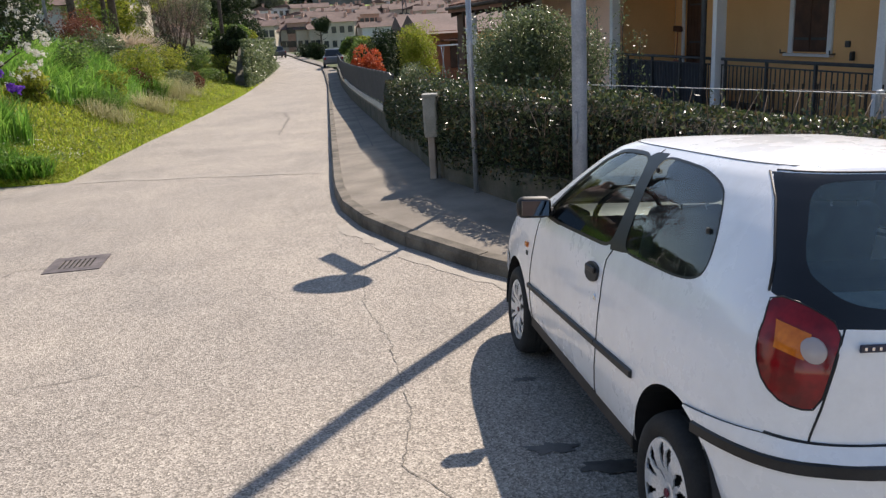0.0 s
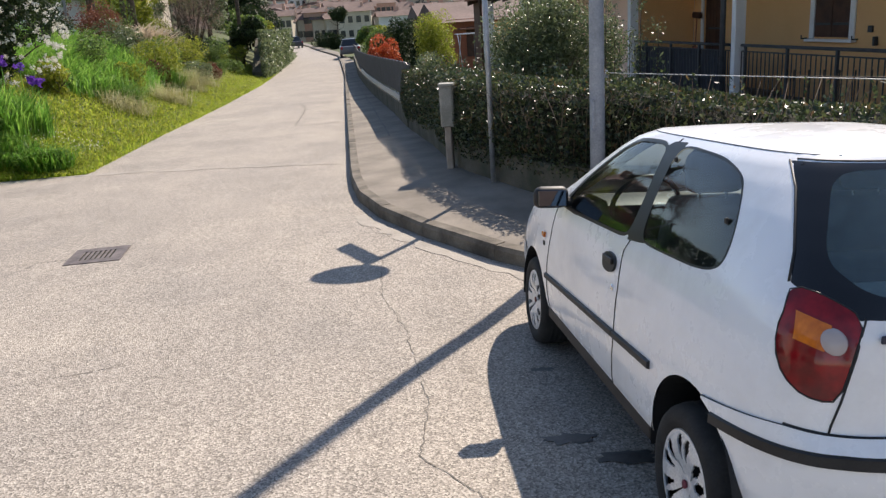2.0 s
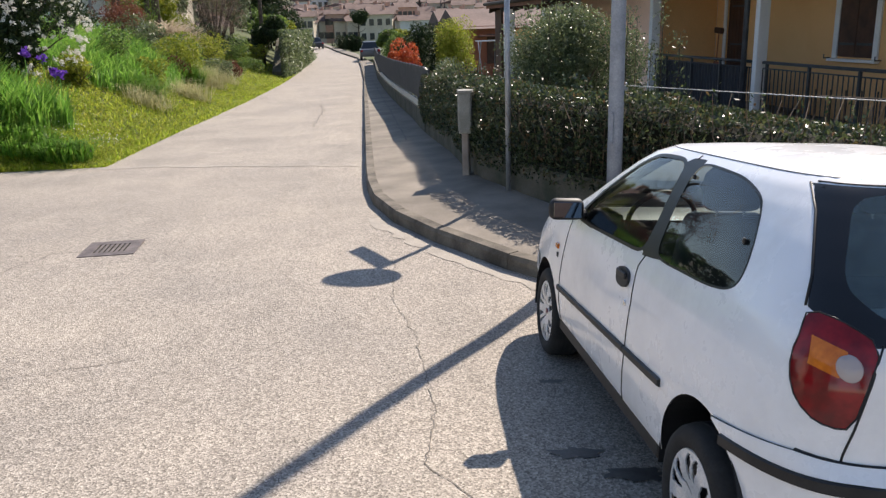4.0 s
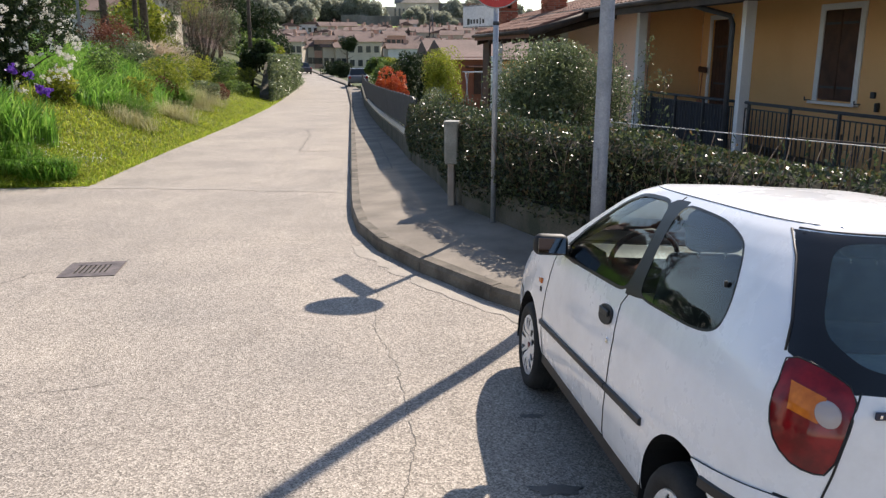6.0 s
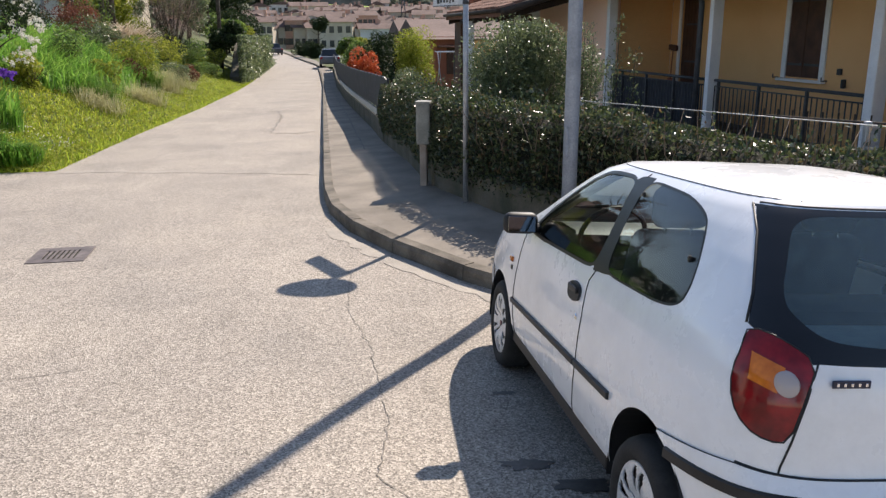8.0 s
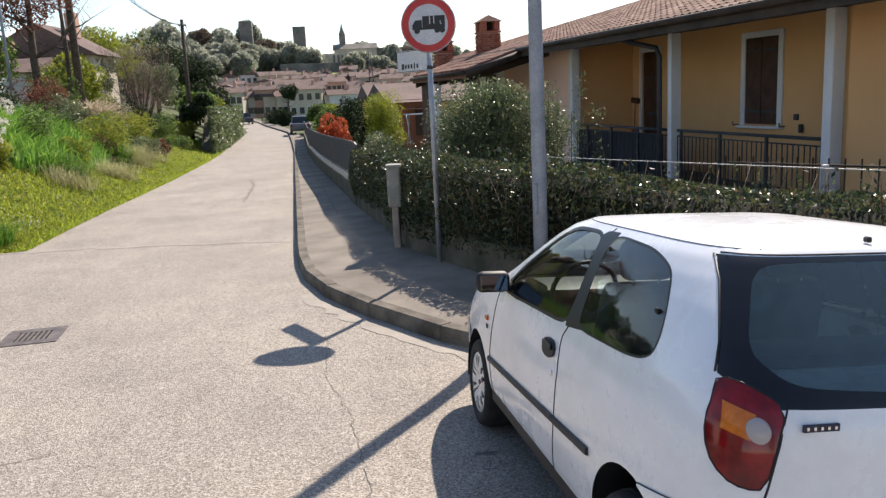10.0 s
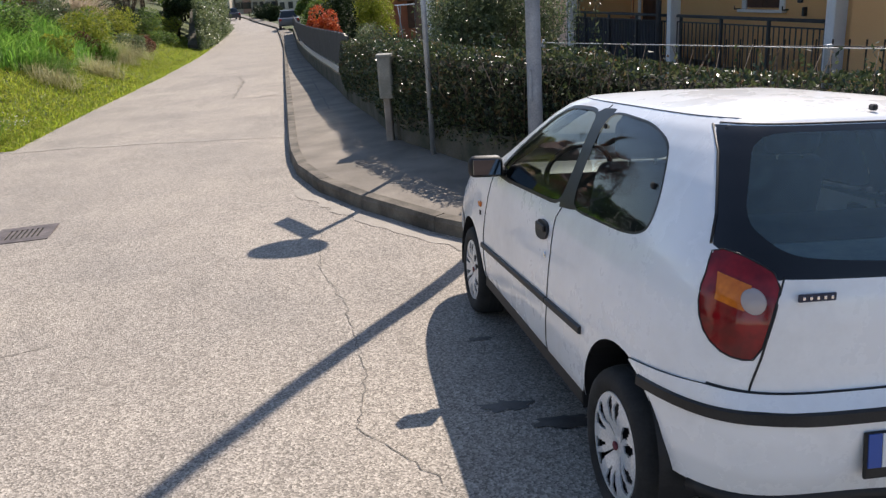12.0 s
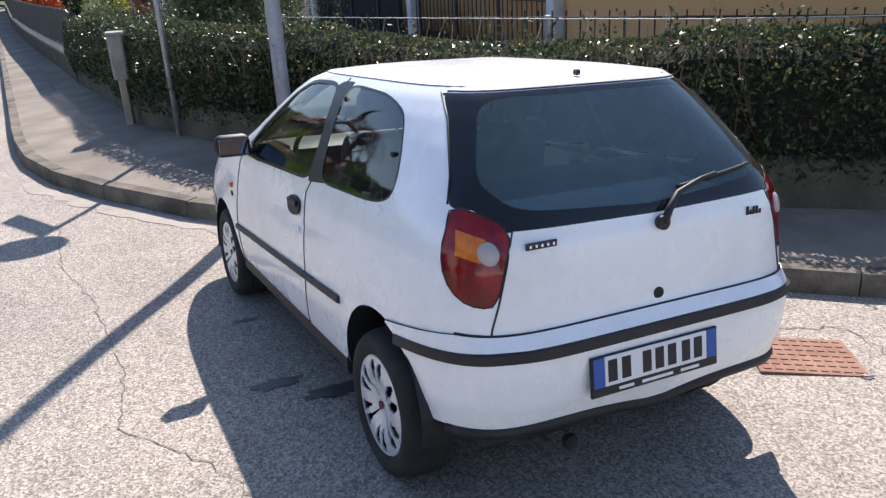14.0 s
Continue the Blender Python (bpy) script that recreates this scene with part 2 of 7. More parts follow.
def axis_steps(lo, hi, fine_lo, fine_hi, fine, coarse):
    v, out = lo, []
    while v < hi:
        out.append(v)
        near = fine_lo <= v < fine_hi
        gap = 0 if near else (fine_lo - v if v < fine_lo else v - fine_hi)
        v += fine if near else min(max(fine, abs(gap) * 0.25 + fine), coarse)
    return out + [hi]


def hill(x, y):
    """The castle hill beyond the town."""
    top = lerp_table([(-140, 13), (-60, 17), (-40, 19), (-15, 19.5), (0, 18.5), (12, 17.5), (30, 17.5), (45, 15), (80, 13), (140, 10)], x)
    rise = lerp_table([(205, 0), (235, 0.38), (262, 0.66), (285, 0.74), (300, 1.0), (340, 1.0), (460, 0.0)], y)
    wide = max(0.0, 1 - (abs(x) / 330) ** 2)
    return rise * top * wide + (0.6 * noise.noise((x * 0.05, y * 0.05, 1)) if y > 205 else 0)


def land(x, y):
    base = lie(x, y) + hill(x, y)
    base += bank(x, y)
    if wall_x(y) < x:
        base += 0.1
    return base - 0.06


def build_ground():
    xs = axis_steps(-700, 700, -16, 14, 0.7, 25)
    ys = axis_steps(-60, 70, -6, 60, 0.7, 6) + list(np.arange(76, 480, 9.0)) + [520, 600, 800, 1100, 1500]
    verts = [(x, y, land(x, y)) for y in ys for x in xs]
    n = len(xs)
    faces = [(j * n + i, j * n + i + 1, (j + 1) * n + i + 1, (j + 1) * n + i) for j in range(len(ys) - 1) for i in range(n - 1)]
    verts = [(float(a), float(b), float(c)) for a, b, c in verts]
    tagged(mesh_object("ground", verts, faces, M["soil"], smooth=True), "grassy soil falling gently towards the town", "ground", kind="structure")


def build_road():
    ys = axis_steps(-28, 130, -3, 14, 0.2, 2.5)
    rows, verts, faces, k = [], [], [], 26
    for y in ys:
        xl = -26.0 if y < 11.4 else verge_x(y) - 0.03
        xr = kerb_x(y) + 0.04
        rows.append(len(verts))
        for i in range(k + 1):
            f = i / k
            x = xr + (xl - xr) * (f ** 1.6)
            verts.append((x, y, lie(x, y)))
    for a, b in zip(rows, rows[1:]):
        for i in range(k):
            faces.append((a + i + 1, a + i, b + i, b + i + 1))
    tagged(mesh_object("road", verts, faces, M["asphalt"], smooth=True), "pale worn asphalt street with exposed aggregate", "road", kind="structure")


def along(table, lo, hi, step):
    """Evenly spaced points of a plan line given as (y, x) pairs."""
    pts = [(lerp_table(table, y), y) for y in np.linspace(lo, hi, 1200)]
    out, acc = [pts[0]], 0.0
    for a, b in zip(pts, pts[1:]):
        acc += math.dist(a, b)
        if acc >= step:
            out.append(b)
            acc = 0.0
    return out


def build_pavement():
    ys = axis_steps(-26, 128, -3, 14, 0.2, 2.0)
    verts, faces, k = [], [], 8
    for y in ys:
        xl, xr = kerb_x(y) + 0.13, wall_x(y) + 0.03
        for i in range(k + 1):
            x = xl + (xr - xl) * i / k
            verts.append((x, y, paved(x, y) - 0.007 + 0.006 * noise.noise((x * 2, y * 2, 3))))
    for j in range(len(ys) - 1):
        for i in range(k):
            a, b = j * (k + 1) + i, (j + 1) * (k + 1) + i
            faces.append((a, a + 1, b + 1, b))
    pav = tagged(mesh_object("pavement", verts, faces, M["pavement"], smooth=True), "worn grey concrete pavement along the street", "pavement", kind="structure")
    # kerb stones
    kerb = thing("kerb", "weathered stone kerb round the street corner", "kerb", kind="structure")
    pts = along(KERB, -10, 100, 0.98)
    for i, (a, b) in enumerate(zip(pts, pts[1:])):
        d = Vector((b[0] - a[0], b[1] - a[1], 0))
        length = d.length
        n = Vector((d.y, -d.x, 0)).normalized()
        za, zb = lie(*a), lie(*b)
        g = d.normalized() * 0.004
        vs = []
        for (px, py, zz, s) in ((a[0], a[1], za, 1), (b[0], b[1], zb, -1)):
            o = Vector((px, py, 0)) + g * s
            j = random.uniform(-0.006, 0.006)
            for off, h in ((0.0, -0.3), (0.004, 0.10), (0.022, 0.138 + j), (0.135, 0.142 + j), (0.15, -0.3)):
                q = o + n * off
                vs.append((q.x, q.y, zz + h))
        fs = [(i0, i0 + 1, i0 + 6, i0 + 5) for i0 in range(4)] + [(0, 5, 9, 4), (0, 4, 3, 2, 1), (5, 6, 7, 8, 9)]
        mesh_object("kerb_stone", vs, fs, M["kerb"], kerb)


build_ground()
build_road()
build_pavement()

# ---- foliage ----
M["laurel"] = varied("glossy_hedge_leaf", [(0.0, (0.014, 0.026, 0.012)), (0.5, (0.042, 0.066, 0.026)), (0.85, (0.12, 0.145, 0.058)), (1.0, (0.15, 0.08, 0.04))], 0.33, 0.6, 0.36)
M["olive_leaf"] = varied("grey_green_leaf", [(0.0, (0.06, 0.085, 0.036)), (0.6, (0.14, 0.18, 0.08)), (1.0, (0.25, 0.28, 0.15))], 0.4, 0.5, 0.4)
M["green_leaf"] = varied("green_leaf", [(0.0, (0.05, 0.095, 0.02)), (0.6, (0.115, 0.185, 0.04)), (1.0, (0.20, 0.27, 0.065))], 0.5, 0.4, 0.5)
M["lime_leaf"] = varied("yellow_green_leaf", [(0.0, (0.13, 0.17, 0.02)), (0.6, (0.26, 0.29, 0.035)), (1.0, (0.38, 0.38, 0.06))], 0.5, 0.3, 0.55)
M["red_leaf"] = varied("orange_red_leaf", [(0.0, (0.30, 0.04, 0.015)), (0.6, (0.55, 0.10, 0.03)), (1.0, (0.65, 0.20, 0.06))], 0.45, 0.4, 0.35)
M["rust_leaf"] = varied("russet_leaf", [(0.0, (0.10, 0.03, 0.02)), (0.6, (0.20, 0.07, 0.04)), (1.0, (0.28, 0.12, 0.07))], 0.6, 0.3, 0.3)
M["dark_leaf"] = varied("dark_evergreen_leaf", [(0.0, (0.010, 0.022, 0.008)), (0.6, (0.026, 0.048, 0.014)), (1.0, (0.06, 0.085, 0.025))], 0.6, 0.25, 0.2)
# distance haze is put into this leaf colour, paler and greyer than foliage
M["hazed_leaf"] = varied("haze_paled_leaf", [(0.0, (0.24, 0.255, 0.20)), (0.6, (0.36, 0.375, 0.29)), (1.0, (0.46, 0.46, 0.38))], 0.8, 0.2, 0.6)
M["twig_leaf"] = varied("bare_twig_brown", [(0.0, (0.12, 0.085, 0.06)), (0.6, (0.22, 0.165, 0.12)), (1.0, (0.32, 0.25, 0.19))], 0.8, 0.2, 0.25)
M["grass"] = varied("fresh_grass", [(0.0, (0.176, 0.257, 0.024)), (0.5, (0.338, 0.446, 0.041)), (0.85, (0.486, 0.500, 0.068)), (1.0, (0.500, 0.500, 0.162))], 0.55, 0.3, 0.65)
M["tall_grass"] = varied("tall_green_blades", [(0.0, (0.095, 0.230, 0.034)), (0.6, (0.203, 0.405, 0.061)), (1.0, (0.351, 0.500, 0.108))], 0.5, 0.35, 0.55)
M["dry_grass"] = varied("dry_straw", [(0.0, (0.34, 0.32, 0.14)), (0.6, (0.50, 0.47, 0.24)), (1.0, (0.60, 0.56, 0.36))], 0.7, 0.2, 0.4)
M["petal"] = varied("white_petal", [(0.0, (0.70, 0.67, 0.60)), (1.0, (0.84, 0.81, 0.75))], 0.6, 0.3, 0.35)
M["iris"] = varied("violet_petal", [(0.0, (0.10, 0.03, 0.30)), (1.0, (0.22, 0.08, 0.50))], 0.5, 0.3, 0.3)
M["plume"] = varied("cream_plume", [(0.0, (0.42, 0.34, 0.24)), (1.0, (0.62, 0.52, 0.40))], 0.8, 0.2, 0.4)
# near-black colour that paints the shade inside hedge, drain and chimney vents
M["core"] = two_tone("painted_shade", (0.010, 0.012, 0.006), (0.03, 0.028, 0.016), 12, 60, 0.95, 0.6, 0.02)
rng = np.random.default_rng(7)


def fast_mesh(name, verts, quads, material, parent=None, label=""):
    me = bpy.data.meshes.new(name)
    nv, nf = len(verts), len(quads)
    me.vertices.add(nv)
    me.vertices.foreach_set("co", np.asarray(verts, np.float32).ravel())
    me.loops.add(nf * 4)
    me.loops.foreach_set("vertex_index", np.asarray(quads, np.int32).ravel())
    me.polygons.add(nf)
    me.polygons.foreach_set("loop_start", np.arange(0, nf * 4, 4, dtype=np.int32))
    me.materials.append(material)
    me.update(calc_edges=True)
    ob = new(name, me)
    ob.parent = parent
    if label:
        ob["label"] = label
    return ob


def unit(v):
    return v / np.maximum(np.linalg.norm(v, axis=-1, keepdims=True), 1e-9)


def leaf_mesh(name, centres, length, width, material, parent=None, out=None, lean=0.6, label=""):
    """Small pointed leaves, one diamond each with a fold, at the centres; out: rough facing."""
    c = np.asarray(centres, float)
    n = len(c)
    d = unit(rng.normal(size=(n, 3)) + (0 if out is None else np.asarray(out) * lean))
    s = unit(np.cross(d, unit(rng.normal(size=(n, 3)))))
    fold = np.cross(d, s)
    L = (length * rng.uniform(0.6, 1.25, n))[:, None]
    W = (width * rng.uniform(0.7, 1.2, n))[:, None]
    v = np.stack([c - d * L * 0.5, c + s * W * 0.5 + fold * W * 0.15, c + d * L * 0.5, c - s * W * 0.5 + fold * W * 0.15], 1).reshape(-1, 3)
    return fast_mesh(name, v, np.arange(n * 4).reshape(-1, 4), material, parent, label)


def blade_mesh(name, roots, height, width, material, parent=None, bend=0.5, spread=0.35, label=""):
    """Grass blades, two quads each, bending over."""
    c = np.asarray(roots, float)
    n = len(c)
    az = rng.uniform(0, 2 * math.pi, n)
    d = np.stack([np.cos(az), np.sin(az), np.zeros(n)], 1)
    s = np.stack([-np.sin(az), np.cos(az), np.zeros(n)], 1)
    H = (height * rng.uniform(0.5, 1.2, n))[:, None]
    up = np.array([0, 0, 1.0])
    lean = (spread * rng.uniform(0.2, 1.2, n))[:, None]
    m = c + up * H * 0.6 + d * H * lean * 0.5
    t = c + up * H * (1 - 0.3 * bend) + d * H * (lean + bend * 0.5)
    w = s * width * 0.5
    v = np.stack([c - w, c + w, m + w * 0.8, m - w * 0.8, t + w * 0.15, t - w * 0.15], 1).reshape(-1, 3)
    b = np.arange(n)[:, None] * 6
    q = np.concatenate([b + np.array([[0, 1, 2, 3]]), b + np.array([[3, 2, 4, 5]])], 0)
    return fast_mesh(name, v, q, material, parent, label)


def clump_points(n, rx, ry, rz, holes=0.35, lumps=9, fill=0.45):
    """Points in an uneven lumpy crown about the origin, densest near its skin."""
    cs = unit(rng.normal(size=(lumps, 3))) * np.array([rx, ry, rz]) * rng.uniform(0.35, 0.75, (lumps, 1))
    rs = rng.uniform(0.35, 0.6, lumps)
    k = rng.integers(0, lumps, n)
    p = unit(rng.normal(size=(n, 3))) * (rng.uniform(fill, 1.0, n) ** 0.5)[:, None]
    return cs[k] + p * rs[k][:, None] * np.array([rx, ry, rz])


def limbs(bm, base, top, r, count, reach, rise=0.6, sides=6):
    """A trunk with limbs."""
    base, top = Vector(base), Vector(top)
    mid = base.lerp(top, 0.5) + Vector((random.uniform(-1, 1), random.uniform(-1, 1), 0)) * r
    tube([base, mid, top], [r, r * 0.8, r * 0.45], sides + 2, bm)
    for i in range(count):
        a = random.uniform(0, 2 * math.pi)
        s = base.lerp(top, random.uniform(0.45, 1.0))
        e = s + Vector((math.cos(a) * reach, math.sin(a) * reach, reach * rise * random.uniform(0.6, 1.6)))
        m = s.lerp(e, 0.5) + Vector((0, 0, -0.08 * reach))
        tube([s, m, e], [r * 0.42, r * 0.26, r * 0.08], sides, bm)
        for _ in range(2):
            f = e + Vector((random.uniform(-1, 1), random.uniform(-1, 1), random.uniform(0.3, 1.0))) * reach * 0.5
            tube([m.lerp(e, random.uniform(0.3, 1)), f], [r * 0.14, r * 0.04], 4, bm)
    return bm


def shrub(name, label, x, y, z, rx, ry, rz, leaf, n, length, width, category="shrub", trunk=True, lumps=10, fill=0.5, group=""):
    t = thing(name, label, category, x, y, z, group=group)
    bm = bmesh.new()
    limbs(bm, (0, 0, -0.15), (0, 0, rz * 0.8), max(0.02, rx * 0.06), 7, rx * 0.6)
    part("branchwork", bm, M["bark"], t)
    p = clump_points(n, rx, ry, rz, lumps=lumps, fill=fill) + np.array([0, 0, rz * 1.02])
    p[:, 2] = np.maximum(p[:, 2], 0.02)
    leaf_mesh("foliage", p, length, width, leaf, t, p - np.array([0, 0, rz]), 0.4)
    return t


def tree(name, label, x, y, z, height, crown, leaf, n, length, width, trunk_r=0.15, category="tree", lumps=12, flat=0.8, group=""):
    t = thing(name, label, category, x, y, z, group=group)
    bm = bmesh.new()
    limbs(bm, (0, 0, -0.3), (0, 0, height - crown * flat * 0.8), trunk_r, 9, crown * 0.7)
    part("trunk", bm, M["bark"], t)
    if n:
        p = clump_points(n, crown, crown, crown * flat, lumps=lumps) + np.array([0, 0, height - crown * flat])
        leaf_mesh("crown", p, length, width, leaf, t, None)
    return t

# ---- plinth wall and hedge along the pavement ----
def wall_line(lo, hi, step=0.25):
    return along(WALL, lo, hi, step)


def build_plinth():
    pts = wall_line(-6, 13.2)
    bm = bmesh.new()
    rows = []
    for i, (x, y) in enumerate(pts):
        a, b = pts[max(i - 1, 0)], pts[min(i + 1, len(pts) - 1)]
        d = Vector((b[0] - a[0], b[1] - a[1], 0)).normalized()
        n = Vector((d.y, -d.x, 0))
        z = paved(x, y)
        row = []
        for off, h in ((0, -0.4), (0, 0.325), (0.02, 0.345), (0.17, 0.345), (0.19, 0.325), (0.19, -0.4)):
            p = Vector((x, y, 0)) + n * off
            row.append(bm.verts.new((p.x, p.y, z + h)))
        rows.append(row)
    for a, b in zip(rows, rows[1:]):
        for k in range(5):
            bm.faces.new((a[k], a[k + 1], b[k + 1], b[k]))
    bm.faces.new(rows[0])
    bm.faces.new(rows[-1])
    bmesh.ops.recalc_face_normals(bm, faces=bm.faces)
    tagged(link_mesh("garden_wall", bm, M["plinth"]), "low mossy concrete wall under the hedge", "wall", kind="structure")


def build_hedge():
    hedge = thing("hedge", "clipped glossy evergreen hedge above a low wall", "hedge", 0.3, 6.5, 0)
    hedge_inv = Vector((0.3, 6.5, 0))
    pts = wall_line(-6, 13.6, 0.12)
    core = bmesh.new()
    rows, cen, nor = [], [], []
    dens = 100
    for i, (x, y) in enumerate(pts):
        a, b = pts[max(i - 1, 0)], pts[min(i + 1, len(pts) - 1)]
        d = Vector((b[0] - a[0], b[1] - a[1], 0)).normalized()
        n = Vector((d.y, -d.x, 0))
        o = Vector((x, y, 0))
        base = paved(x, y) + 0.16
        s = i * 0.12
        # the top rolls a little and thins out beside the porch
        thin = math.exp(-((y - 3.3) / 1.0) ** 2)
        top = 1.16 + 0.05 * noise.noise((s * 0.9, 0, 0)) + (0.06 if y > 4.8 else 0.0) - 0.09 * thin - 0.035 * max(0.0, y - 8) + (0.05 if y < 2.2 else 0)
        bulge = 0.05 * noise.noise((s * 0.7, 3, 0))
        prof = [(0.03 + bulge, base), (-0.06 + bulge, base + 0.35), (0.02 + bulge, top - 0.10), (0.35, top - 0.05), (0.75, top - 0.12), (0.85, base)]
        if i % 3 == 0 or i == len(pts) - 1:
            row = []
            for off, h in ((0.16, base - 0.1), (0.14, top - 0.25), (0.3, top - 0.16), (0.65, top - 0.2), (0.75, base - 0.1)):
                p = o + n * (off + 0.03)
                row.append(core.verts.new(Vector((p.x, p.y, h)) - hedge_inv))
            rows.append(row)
        for (o1, h1), (o2, h2), nn in ((prof[0], prof[1], -1), (prof[1], prof[2], -1), (prof[2], prof[3], 0), (prof[3], prof[4], 0), (prof[4], prof[5], 1)):
            L = math.hypot(o2 - o1, h2 - h1)
            k = rng.poisson(L * 0.12 * (dens * (20 if nn <= 0 else 8)) * (1 - 0.45 * thin))
            t = rng.uniform(0, 1, k)
            dep = np.abs(rng.normal(0, 0.05, k)) - 0.03
            jit = rng.uniform(-0.07, 0.07, k)
            off = o1 + (o2 - o1) * t + (dep if nn <= 0 else -dep)
            hh = h1 + (h2 - h1) * t - (dep if nn == 0 else 0)
            cen.append(np.stack([o.x + n.x * off + d.x * jit, o.y + n.y * off + d.y * jit, hh], 1))
            nor.append(np.tile([n.x * nn * 1.0, n.y * nn * 1.0, 0.45 if nn else 1.0], (k, 1)))
        # shoots above the top
        k = rng.poisson(1.1)
        for _ in range(k):
            q = o + n * rng.uniform(0.05, 0.7)
            hgt = rng.uniform(0.03, 0.17)
            m = 7
            cen.append(np.stack([q.x + rng.normal(0, 0.02, m), q.y + rng.normal(0, 0.02, m), top + np.linspace(-0.05, hgt, m)], 1))
            nor.append(np.tile([0, 0, 1.0], (m, 1)))
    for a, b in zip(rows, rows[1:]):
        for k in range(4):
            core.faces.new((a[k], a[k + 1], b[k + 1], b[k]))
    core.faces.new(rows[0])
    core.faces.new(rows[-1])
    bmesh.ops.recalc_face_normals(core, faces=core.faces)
    # solid near-black body painting the deep shade behind the leaves
    part("shade_core", core, M["core"], hedge)
    c, nn = np.concatenate(cen), np.concatenate(nor)
    tagged(leaf_mesh("leaves", c - np.array(hedge_inv), 0.056, 0.026, M["laurel"], hedge, nn, 0.75), kind="stuff")
    # bare stems that show through
    bm = bmesh.new()
    for (x, y) in wall_line(1.6, 6.5, 0.16):
        o = Vector((x, y, 0.35)) - hedge_inv
        n = Vector((0.35, 0.25, 0))
        for _ in range(3):
            e = o + n * random.uniform(0, 0.8) + Vector((random.uniform(-0.25, 0.25), random.uniform(-0.25, 0.25), random.uniform(0.6, 0.95)))
            tube([o + n * 0.4, o.lerp(e, 0.6) + Vector((random.uniform(-0.08, 0.08), 0, 0)), e], [0.009, 0.006, 0.002], 4, bm)
    tagged(part("bare_growth", bm, M["twig_leaf"], hedge, "brown twigs where the hedge is thin"), kind="stuff")
    # wire and its posts
    fence = thing("wire_fence", "pale wire strung on thin posts along the hedge", "fence", 0, 0, 0)
    w = [(0.78, 5.98, 1.215), (1.73, 4.57, 1.20), (2.42, 3.55, 1.19), (3.2, 2.4, 1.185), (4.4, 0.9, 1.20)]
    for h in (0, -0.35):
        part("wire", tube([(x, y, z + h) for x, y, z in w], 0.0045, 6), M["wire_white"], fence)
    for x, y, z in w[::2]:
        part("post", box(0.05, 0.05, 1.25, x + 0.03, y + 0.03, z - 0.60, 0.006), M["galv"], fence)


build_plinth()
build_hedge()


# ---- street furniture ----
def build_lamp_post():
    z = paved(0.40, 4.93)
    t = thing("lamp_post", "tall grey steel lamp post at the street corner", "lamp post", 0.40, 4.93, z)
    part("shaft", tube([(0, 0, -0.2), (0, 0, 1.0), (0, 0, 3.2), (0.0, 0, 7.2)], [0.072, 0.070, 0.062, 0.045], 20), M["grey_pole"], t)
    part("base_sleeve", tube([(0, 0, 0.0), (0, 0, 0.05), (0, 0, 0.06)], [0.10, 0.095, 0.075], 20), M["kerb"], t, "concrete collar")
    part("inspection_cover", box(0.03, 0.085, 0.30, -0.055, -0.035, 0.92, 0.008), M["grey_pole"], t)
    part("arm", tube([(0, 0, 7.1), (-0.2, -0.15, 7.4), (-0.9, -0.7, 7.55)], [0.04, 0.035, 0.03], 10), M["grey_pole"], t)
    part("lantern", box(0.5, 0.26, 0.14, -1.15, -0.88, 7.55, 0.05, seg=2), M["iron"], t)


